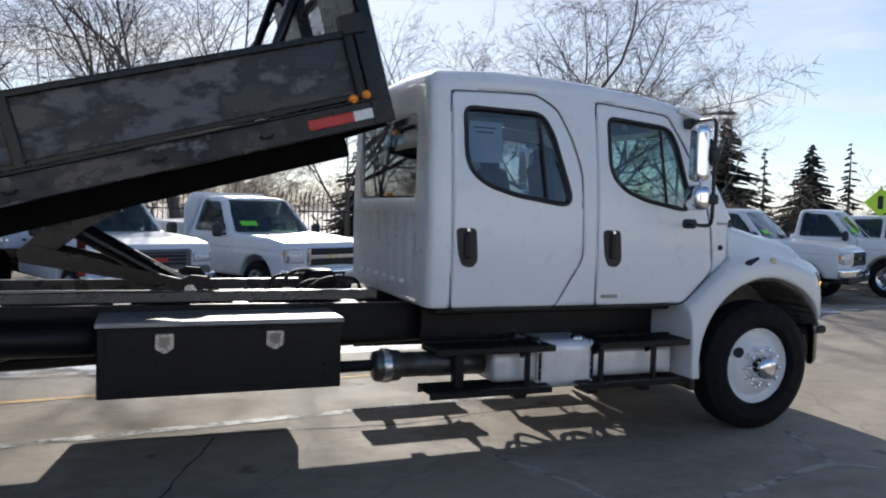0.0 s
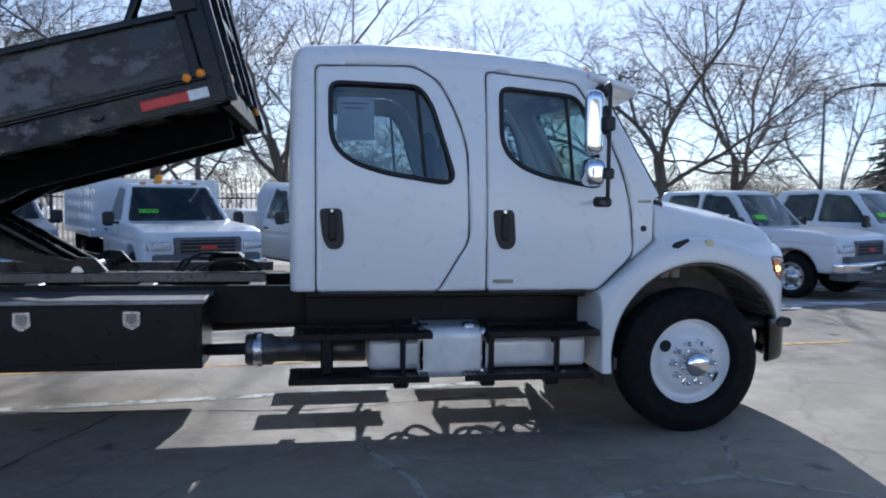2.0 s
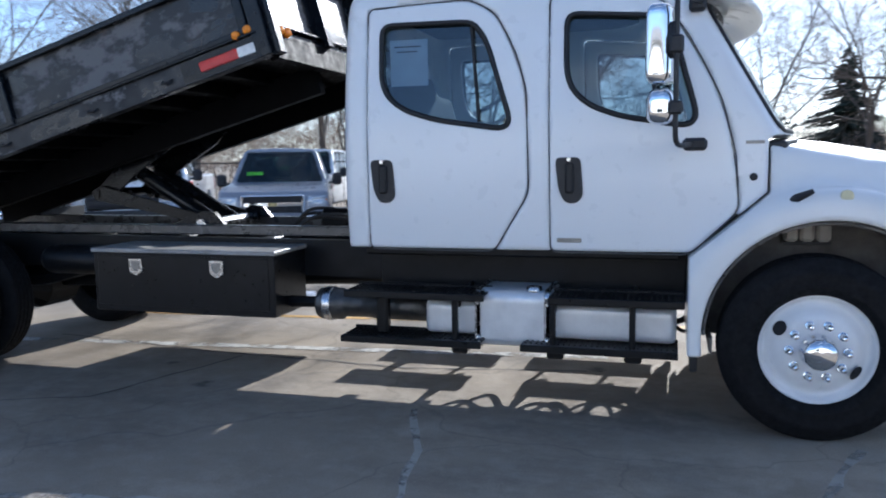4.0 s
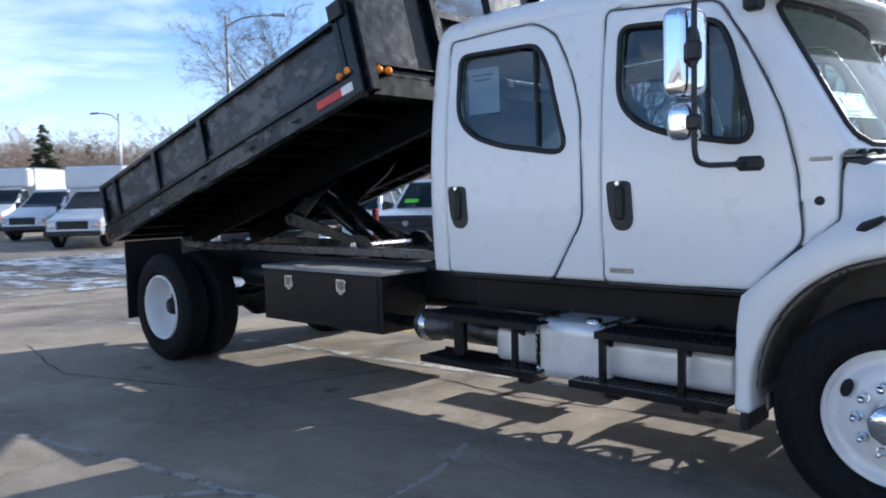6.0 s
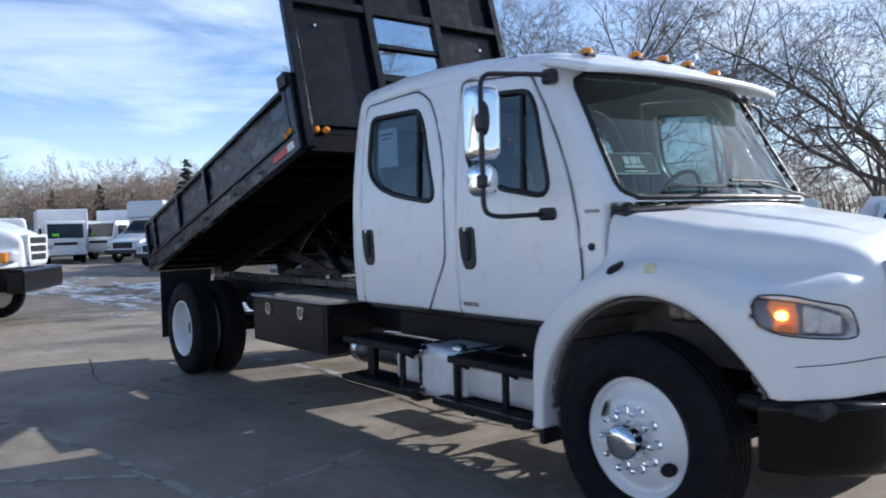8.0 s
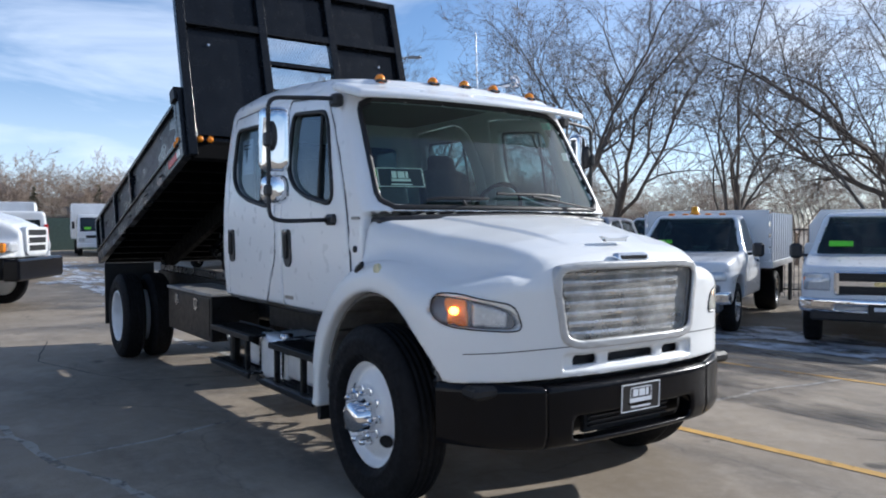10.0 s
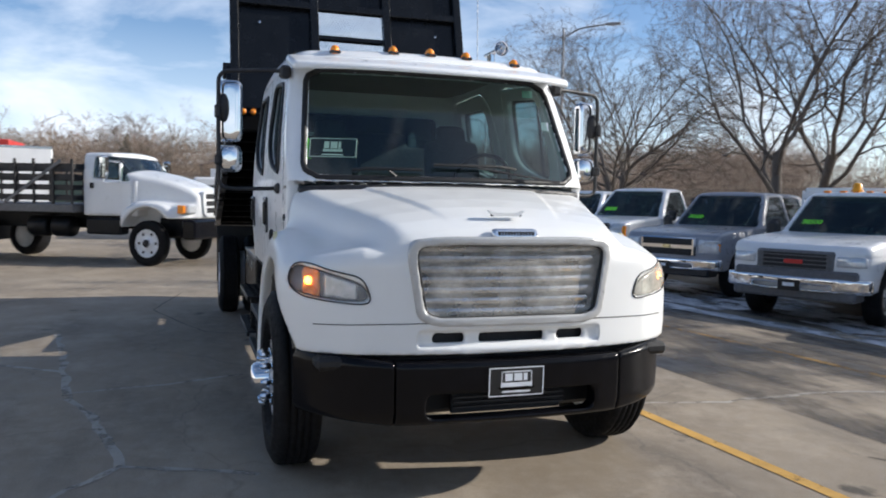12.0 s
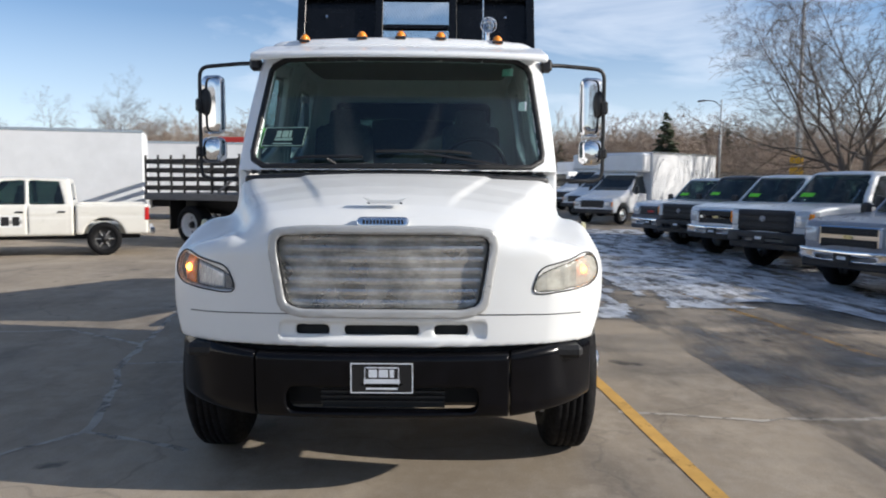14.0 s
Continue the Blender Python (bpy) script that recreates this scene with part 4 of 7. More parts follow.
# ---- chassis ----
for s in (-1, 1):
    part("frame_rail", slab([(0.80, 0.66), (0.80, 0.92), (-0.2, 0.95), (-6.9, 0.985), (-6.9, 0.73), (-0.2, 0.69)], min(s * 0.40, s * 0.475), max(s * 0.40, s * 0.475)), M["frameblack"], truck, "black steel chassis rail")
    # lightened black puts the sun's sheen on the rails into their colour
    part("subframe_rail", box((-6.85, min(s * 0.38, s * 0.46), 0.99), (-2.9, max(s * 0.38, s * 0.46), 1.06), 0.006), plain("sunlit_subframe", (0.05, 0.05, 0.052), 0.3, 0.0, 0.5, 5, 0.1, 0.8), truck)
    for x in (-2.45, -1.95, -1.45, -0.95):
        part("rail_bracket", box((x - 0.05, min(s * 0.475, s * 0.60), 0.72), (x + 0.05, max(s * 0.475, s * 0.60), 0.965), 0.006), M["frameblack"], truck)
        for dx in (-0.035, 0.035):
            for z in (0.77, 0.84, 0.91):
                part("bolt", lathe([(0.011, s * 0.60), (0.011, s * 0.612), (0.0, s * 0.614)], "y", (x + dx, 0, z), 6), M["steel"], truck)
    part("cab_sill", box((-2.62, min(s * 0.60, s * 0.90), 0.93), (-0.70, max(s * 0.60, s * 0.90), 0.985), 0.01), M["frameblack"], truck)
    if s < 0:
        part("side_skirt", box((-2.62, min(s * 0.60, s * 0.63), 0.70), (-0.66, max(s * 0.60, s * 0.63), 0.95), 0.004), M["frameblack"], truck)
for x in (-6.6, -5.4, -4.6, -3.8, -3.0, -1.2, 0.3):
    part("crossmember", box((x - 0.06, -0.41, 0.72), (x + 0.06, 0.41, 0.93), 0.01), M["frameblack"], truck)
part("engine", box((-0.65, -0.36, 0.55), (0.62, 0.36, 1.30), 0.08), M["frameblack"], truck)
part("gearbox", box((-1.75, -0.22, 0.52), (-0.62, 0.22, 0.95), 0.08), M["frameblack"], truck)
part("driveshaft", tube([(-1.7, 0, 0.68), (-6.02, 0, 0.52)], 0.055, 12), M["frameblack"], truck)
part("rear_axle", tube([(-6.02, -1.0, 0.497), (-6.02, -0.3, 0.497), (-6.02, -0.16, 0.497), (-6.02, 0.16, 0.497), (-6.02, 0.3, 0.497), (-6.02, 1.0, 0.497)], [0.09, 0.09, 0.2, 0.2, 0.09, 0.09], 12), M["frameblack"], truck)
part("front_axle", tube([(0, -0.95, 0.46), (0, -0.6, 0.36), (0, 0.6, 0.36), (0, 0.95, 0.46)], 0.06, 8), M["frameblack"], truck)
for s in (-1, 1):
    part("leaf_spring", tube([(-6.85, s * 0.44, 0.70), (-6.4, s * 0.44, 0.60), (-6.02, s * 0.44, 0.57), (-5.6, s * 0.44, 0.60), (-5.2, s * 0.44, 0.70)], 0.045, 6), M["frameblack"], truck)
    part("leaf_spring", tube([(-0.75, s * 0.44, 0.66), (0.0, s * 0.44, 0.47), (0.7, s * 0.44, 0.62)], 0.04, 6), M["frameblack"], truck)
    part("shock_absorber", tube([(-0.25, s * 0.55, 0.4), (-0.3, s * 0.52, 0.9)], 0.035, 8), M["frameblack"], truck)
    part("air_tank", lathe([(0.0, -0.35), (0.09, -0.34), (0.11, -0.30), (0.11, 0.30), (0.09, 0.34), (0.0, 0.35)], "x", (-5.05, s * 0.62, 0.80), 18), M["frameblack"], truck, "", True)

# steps and tanks below the cab
for s in (-1, 1):
    def sp(y):
        return s * y
    for x0, x1, z in ((-2.69, -1.80, 0.715), (-1.42, -0.67, 0.715), (-2.72, -1.82, 0.43), (-1.585, -0.70, 0.43)):
        st = part("step_board", box((x0, min(sp(0.86), sp(1.115)), z), (x1, max(sp(0.86), sp(1.115)), z + 0.012), 0.003), M["black"], truck, "black serrated step board")
        part("step_lip", box((x0, min(sp(1.10), sp(1.12)), z - 0.028), (x1, max(sp(1.10), sp(1.12)), z + 0.014), 0.004), M["black"], st)
        part("step_lip", box((x0, min(sp(0.86), sp(0.875)), z - 0.03), (x1, max(sp(0.86), sp(0.875)), z + 0.03), 0.004), M["black"], st)
        bm = bmesh.new()
        nn = int((x1 - x0) / 0.032)
        for k in range(nn):
            for yy in (0.90, 0.95, 1.0, 1.05):
                xx = x0 + 0.02 + k * 0.032
                box((xx, min(sp(yy - 0.018), sp(yy + 0.018)), z + 0.012), (xx + 0.012, max(sp(yy - 0.018), sp(yy + 0.018)), z + 0.019), 0, None, bm)
        tagged(part("step_teeth", bm, M["black"], st), kind="stuff")
    for x in (-1.99, -1.40, -0.95):
        part("step_hanger", box((x - 0.017, min(sp(1.04), sp(1.08)), 0.42), (x + 0.017, max(sp(1.04), sp(1.08)), 0.72), 0.006), M["black"], truck)
        part("step_bracket", slab([(0.5, 0.74), (1.04, 0.70), (1.04, 0.66), (0.62, 0.42), (0.5, 0.42)] if s > 0 else [(-0.5, 0.74), (-1.06, 0.70), (-1.06, 0.67), (-0.62, 0.42), (-0.5, 0.42)], x - 0.012, x + 0.012, None, "x"), M["black"], truck)
        part("bracket_foot", box((x - 0.05, min(sp(0.78), sp(0.98)), 0.33), (x + 0.05, max(sp(0.78), sp(0.98)), 0.42), 0.012), M["black"], truck)
    part("step_hanger", box((-2.52, min(sp(0.95), sp(1.02)), 0.44), (-2.44, max(sp(0.95), sp(1.02)), 0.72), 0.015), M["black"], truck)
    if s > 0:
        continue
    tank = part("fuel_tank", solid("fuel_tank", lambda x, y, z: smax(smax(np.abs(x + 1.46) - 0.75, np.abs(z - 0.555) - 0.105, 0.04), np.abs(s * y - 0.80) - 0.175, 0.05), (-2.23, min(sp(0.6), sp(1.0)), 0.44), (-0.69, max(sp(0.6), sp(1.0)), 0.68), 0.02), M["alloy"], truck, "pale aluminium fuel tank")
    part("tank_middle", solid("tank_middle", lambda x, y, z: smax(smax(np.abs(x + 1.645) - 0.245, np.abs(z - 0.565) - 0.172, 0.05), np.abs(s * y - 0.80) - 0.205, 0.07), (-1.91, min(sp(0.55), sp(1.05)), 0.37), (-1.38, max(sp(0.55), sp(1.05)), 0.77), 0.016), M["alloy"], tank)
    for bx in (-1.86, -1.44):
        part("tank_band", solid("tank_band", lambda x, y, z: np.maximum(np.abs(x - bx) - 0.02, np.abs(smax(np.abs(z - 0.565) - 0.176, np.abs(s * y - 0.80) - 0.209, 0.07)) - 0.006), (bx - 0.04, min(sp(0.55), sp(1.04)), 0.37), (bx + 0.04, max(sp(0.55), sp(1.04)), 0.77), 0.014), M["bright"], tank, "bright tank strap")
    part("filler_cap", lathe([(0.045, 0.0), (0.05, 0.02), (0.045, 0.045), (0.02, 0.05), (0.0, 0.05)], "z", (-1.53, sp(0.93), 0.715), 18), M["bright"], tank, "", True)
part("exhaust_pipe", lathe([(0.0, -0.4), (0.095, -0.39), (0.105, -0.37), (0.105, -0.22), (0.085, -0.2), (0.085, 0.0), (0.09, 0.0), (0.09, 0.4), (0.0, 0.4)], "x", (-2.62, -0.78, 0.575), 24), M["exhaust"], truck, "dull steel exhaust canister", True)
part("exhaust_band", lathe([(0.112, -0.03), (0.115, -0.02), (0.115, 0.02), (0.112, 0.03)], "x", (-2.93, -0.78, 0.575), 24), M["bright"], truck, "", True)
part("air_line", tube(bend([(-2.95, -0.75, 0.575), (-3.3, -0.7, 0.56), (-3.6, -0.68, 0.56)], 0.1), 0.04, 8), M["frameblack"], truck)
part("mud_guard", box((-0.64, -1.11, 0.34), (-0.60, -0.84, 0.50), 0.006), M["gasket"], truck)
part("mud_guard", box((-0.64, 0.84, 0.34), (-0.60, 1.11, 0.50), 0.006), M["gasket"], truck)

# unseen hoses and wiring below the gearbox, added to dapple the ground with shadow
rnd = random.Random(77)
for k in range(11):
    x0 = -2.0 + 0.15 * k
    zz = 0.52 + 0.08 * rnd.random()
    pts = [(x0, -0.25 + 0.4 * rnd.random(), zz), (x0 + 0.1, -0.2 + 0.3 * rnd.random(), zz - 0.16 - 0.1 * rnd.random()), (x0 + 0.28, -0.15 + 0.3 * rnd.random(), zz - 0.22 + 0.1 * rnd.random()), (x0 + 0.42, -0.1 + 0.3 * rnd.random(), zz)]
    part("dapple_hose", tube(bend(pts, 0.10), 0.013 + 0.008 * rnd.random(), 6), M["gasket"], truck, "", True)
# pale fluid tank high in the right wheel arch
res = part("fluid_tank", box((-0.13, -0.625, 1.0), (0.13, -0.575, 1.02), 0.004), M["plastic"], truck, "pale plastic fluid tank with three cells")
for k in range(3):
    part("cell", box((-0.125 + 0.086 * k, -0.66, 1.02), (-0.047 + 0.086 * k, -0.575, 1.13), 0.018), plain("milky_plastic", (0.42, 0.40, 0.36), 0.5, 0.0, 0.1, 9, 0.0), res)

# hoses behind the cab
for k, (y0, h) in enumerate(((-0.2, 0.12), (-0.1, 0.09), (0.05, 0.15), (0.2, 0.10))):
    part("air_hose", tube(bend([(-2.95 - 0.05 * k, y0, 1.0), (-2.98 - 0.1 * k, y0, 1.0 + h), (-3.25 - 0.1 * k, y0 - 0.1, 1.02 + h), (-3.45 - 0.05 * k, y0 - 0.15, 1.0)], 0.12), 0.014, 6), M["gasket"], truck, "", True)
part("pump_body", box((-3.35, -0.05, 1.0), (-3.1, 0.18, 1.16), 0.03), M["frameblack"], truck)

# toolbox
tb = part("toolbox", box((-4.71, -0.93, 0.485), (-3.27, -0.47, 0.905), 0.008), M["black"], truck, "unseen far-side black toolbox added for its shadow with two latches")
# pale colour paints the sun's glare onto the dusty lid
part("lid", box((-4.72, -0.945, 0.905), (-3.255, -0.46, 0.935), 0.006), plain("sunlit_dusty_lid", (0.30, 0.29, 0.275), 0.45, 0.0, 0.35, 6, 0.1), tb)
part("drop_door", box((-4.67, -0.937, 0.53), (-3.31, -0.928, 0.885), 0.003), M["black"], tb)
for x in (-4.34, -3.695):
    lt = part("latch", slab(rounded([(x - 0.052, 0.865), (x + 0.052, 0.865), (x + 0.052, 0.775), (x, 0.745), (x - 0.052, 0.775)], 0.012, 2), -0.952, -0.936), M["bright"], tb, "bright steel paddle latch")
    part("latch_paddle", slab([(x - 0.032, 0.85), (x + 0.032, 0.85), (x + 0.032, 0.80), (x, 0.78), (x - 0.032, 0.80)], -0.956, -0.951), M["steel"], lt)
# mirror copy on the unseen far side, added for its ground shadow
part("toolbox", box((-4.71, 0.47, 0.485), (-3.27, 0.93, 0.905), 0.008), M["black"], truck, "unseen far-side black toolbox added for its shadow")
for s in (-1, 1):
    part("mud_flap", box((-6.655, min(s * 0.60, s * 1.2), 0.34), (-6.64, max(s * 0.60, s * 1.2), 1.10), 0.003), M["gasket"], truck, "black rubber mud flap")

# ---- raised dump body ----
TILT_B = 15.5
B = Matrix.Translation((-3.06, 0, 2.17)) @ Matrix.Rotation(radians(-TILT_B), 4, "Y")
LEN = 4.05


def bpart(name, a, b, mat, parent, label="", bevel=0.005):
    ob = part(name, box(a, b, bevel), M[mat], parent, label)
    return ob


bed = bpart("dump_body", (-LEN, -1.14, 0.12), (0, 1.14, 0.15), "under", truck, "raised black steel dump body with fold-down sides", 0.0)
bed.matrix_local = B
for s in (-1, 1):
    y0, y1 = (-1.215, -1.145) if s < 0 else (1.145, 1.215)
    bpart("side_rail", (-LEN, y0, 0.0), (-0.02, y1, 0.15), "rail", bed, "scuffed steel side rail")
    bpart("rail_lip", (-LEN, min(s * 1.14, s * 1.235), 0.148), (-0.06, max(s * 1.14, s * 1.235), 0.165), "bedblack", bed)
    sd = bpart("side_panel", (-LEN + 0.03, min(s * 1.15, s * 1.185), 0.185), (-0.10, max(s * 1.15, s * 1.185), 0.545), "worn", bed, "scuffed fold-down side panel")
    bpart("panel_cap", (-LEN + 0.02, min(s * 1.14, s * 1.225), 0.535), (-0.08, max(s * 1.14, s * 1.225), 0.575), "bedblack", sd)
    bpart("panel_foot", (-LEN + 0.02, min(s * 1.15, s * 1.21), 0.17), (-0.08, max(s * 1.15, s * 1.21), 0.205), "bedblack", sd)
    for u in (-0.14, -2.02, -2.86, -3.70, -LEN + 0.05):
        bpart("panel_post", (u - 0.03, min(s * 1.18, s * 1.225), 0.17), (u + 0.03, max(s * 1.18, s * 1.225), 0.545), "bedblack", sd)
    bpart("corner_post", (-0.10, min(s * 1.13, s * 1.225), 0.0), (0.0, max(s * 1.13, s * 1.225), 0.62), "bedblack", bed)
    bpart("pivot_bracket", (-0.17, min(s * 1.13, s * 1.25), 0.545), (-0.03, max(s * 1.13, s * 1.25), 0.66), "gasket", bed)
    for u in (-0.75, -1.35, -2.1, -2.9):
        hk = part("rope_hook", tube([(u - 0.035, s * 1.215, 0.075), (u - 0.03, s * 1.24, 0.06), (u + 0.02, s * 1.24, 0.055), (u + 0.035, s * 1.215, 0.07)], 0.007, 6), M["gasket"], bed)
    bpart("reflector_red", (-0.50, min(s * 1.215, s * 1.219), 0.045), (-0.22, max(s * 1.215, s * 1.219), 0.105), "red", bed, "red and white reflector tape")
    bpart("reflector_white", (-0.22, min(s * 1.215, s * 1.219), 0.045), (-0.06, max(s * 1.215, s * 1.219), 0.105), "silvertape", bed)
    bpart("reflector_plate", (-0.64, min(s * 1.19, s * 1.2152), 0.005), (-0.03, max(s * 1.19, s * 1.2152), 0.145), "bedblack", bed)
    for u, dz in ((-0.20, 0.175), (-0.115, 0.185)):
        part("side_lamp", lathe([(0.0, s * 1.245), (0.022, s * 1.24), (0.028, s * 1.225), (0.028, s * 1.20)], "y", (u, 0, dz), 16), M["amber"], bed, "amber side lamp", True)
    part("front_lamp", lathe([(0.0, 0.04), (0.022, 0.036), (0.028, 0.02), (0.028, 0.0)], "x", (0.005, s * 1.07, 0.155), 16), M["amber"], bed, "amber front lamp", True)
    part("front_lamp", lathe([(0.0, 0.04), (0.022, 0.036), (0.028, 0.02), (0.028, 0.0)], "x", (0.005, s * 0.98, 0.155), 16), M["amber"], bed, "amber front lamp", True)
    bpart("long_sill", (-LEN + 0.1, min(s * 0.36, s * 0.44), -0.15), (-0.1, max(s * 0.36, s * 0.44), 0.05), "under", bed)
    bpart("tail_lamp", (-LEN - 0.03, min(s * 1.10, s * 1.21), 0.02), (-LEN, max(s * 1.10, s * 1.21), 0.10), "red", bed, "red tail lamp")
for k in range(13):
    u = -0.15 - k * (LEN - 0.3) / 12
    bpart("cross_sill", (u - 0.03, -1.14, 0.02), (u + 0.03, 1.14, 0.12), "under", bed)
bpart("front_sill", (-0.06, -1.14, -0.02), (0.0, 1.14, 0.14), "under", bed)
bpart("rear_sill", (-LEN, -1.14, 0.0), (-LEN + 0.06, 1.14, 0.14), "frameblack", bed)
bpart("tailgate", (-LEN - 0.03, -1.13, 0.16), (-LEN + 0.02, 1.13, 0.56), "worn", bed)
# bulkhead with a screened window
TOPW = 1.85
bh = bpart("bulkhead", (-0.045, -1.15, 0.12), (-0.02, -0.36, TOPW), "bedblack", bed, "tall black steel bulkhead with a screened window")
bpart("bulkhead_panel", (-0.045, 0.36, 0.12), (-0.02, 1.15, TOPW), "bedblack", bh)
bpart("bulkhead_panel", (-0.0445, -0.36, 0.12), (-0.0205, 0.36, 0.66), "bedblack", bh)
bpart("bulkhead_panel", (-0.0445, -0.36, 1.32), (-0.0205, 0.36, TOPW), "bedblack", bh)
for y in (-1.145, -0.37, 0.37, 1.145):
    bpart("upright", (-0.03, y - 0.04, 0.0 if abs(y) > 1 else 0.14), (0.045, y + 0.04, TOPW), "bedblack", bh)
bpart("crossbar", (-0.025, -0.36, 0.635), (0.04, 0.36, 0.705), "bedblack", bh)
for w in (1.30, TOPW - 0.03):
    bpart("crossbar", (-0.025, -1.14, w - 0.035), (0.04, 1.14, w + 0.035), "bedblack", bh)
bpart("window_rail", (-0.03, -0.33, 0.955), (0.03, 0.33, 1.0), "bedblack", bh)
bpart("bulkhead_ledge", (-0.02, -1.12, 0.195), (0.012, 1.12, 0.215), "bedblack", bh)
bm = bmesh.new()
for k in range(64):
    for q in (-1, 1):
        c = -0.95 + k * 0.03
        pts = []
        for w in (0.70, 1.27):
            pts.append((-0.03, c + q * (w - 0.985) * 0.6, w))
        a, b = Vector(pts[0]), Vector(pts[1])
        # trim to the opening
        ts = [((-0.33 if q2 else 0.33) - a.y) / (b.y - a.y) for q2 in (0, 1)]
        t0, t1 = max(0, min(ts)), min(1, max(ts))
        if t1 > t0:
            tube([a.lerp(b, t0), a.lerp(b, t1)], 0.0022, 3, bm, caps=False)
tagged(part("wire_mesh", bm, M["frameblack"], bh, "expanded metal mesh"), kind="stuff")
for y in (-0.9, 0.9):
    part("bolt_head", lathe([(0.014, 0.0), (0.014, 0.012), (0.0, 0.014)], "x", (-0.018, y, 1.1), 8), M["bright"], bh)

for y in (-0.9, 0.9):
    part("bulkhead_brace", tube([(-0.80, y, 0.16), (-0.05, y, 1.28)], 0.035, 8), M["bedblack"], bh, "", True)

# hoist between the chassis and the body
def strut(name, a, b, r, mat="bedblack", sides=10):
    return part(name, tube([a, b], r, sides), M[mat], truck)


for s in (-1, 1):
    strut("hoist_cylinder", (-4.20, s * 0.13, 1.05), (-4.92, s * 0.13, 1.47), 0.058, "bedblack", 16)
    strut("cylinder_rod", (-4.92, s * 0.13, 1.47), (-5.12, s * 0.13, 1.585), 0.034, "bright", 12)
    part("hoist_arm", slab([(-4.08, 1.04), (-4.10, 1.10), (-5.12, 1.35), (-5.20, 1.31), (-5.18, 1.24)], min(s * 0.30, s * 0.33), max(s * 0.30, s * 0.33)), M["bedblack"], truck)
    part("hoist_link", slab([(-5.10, 1.22), (-5.20, 1.31), (-4.98, 1.52), (-4.62, 1.73), (-4.30, 1.80), (-4.42, 1.68), (-4.80, 1.46)], min(s * 0.25, s * 0.28), max(s * 0.25, s * 0.28)), M["bedblack"], truck)
    part("hoist_seat", slab([(-3.98, 1.06), (-4.06, 1.15), (-4.16, 1.16), (-4.42, 1.06)], min(s * 0.34, s * 0.38), max(s * 0.34, s * 0.38)), M["bedblack"], truck)
    part("rear_hinge", slab([(-6.9, 0.98), (-6.9, 1.17), (-6.75, 1.20), (-6.62, 0.98)], min(s * 0.40, s * 0.45), max(s * 0.40, s * 0.45)), M["bedblack"], truck)
strut("pivot_tube", (-4.17, -0.40, 1.06), (-4.17, 0.40, 1.06), 0.04, "bright")
strut("pivot_tube", (-5.16, -0.34, 1.29), (-5.16, 0.34, 1.29), 0.035)
part("safety_prop", box((-4.92, 0.50, 1.07), (-4.86, 0.55, 1.36), 0.01), plain("red_paint", (0.45, 0.03, 0.025), 0.5), truck, "red safety prop")

# ================= ground, markings, snow =================
def ground_z(x, y=0.0):
    """The lot is level under the truck, dips round it and climbs far to the west."""
    x, y = np.asarray(x, float), np.asarray(y, float)

    def ease(t):
        t = np.clip(t, 0, 1)
        return t * t * (3 - 2 * t)
    dip = np.maximum(ease((y - 4.4) / 2.4), ease((-8.0 - x) / 5.0))
    return -0.15 * dip * (1 - ease((-20.0 - x) / 14.0)) + 0.006 * np.maximum(-22.0 - x, 0)


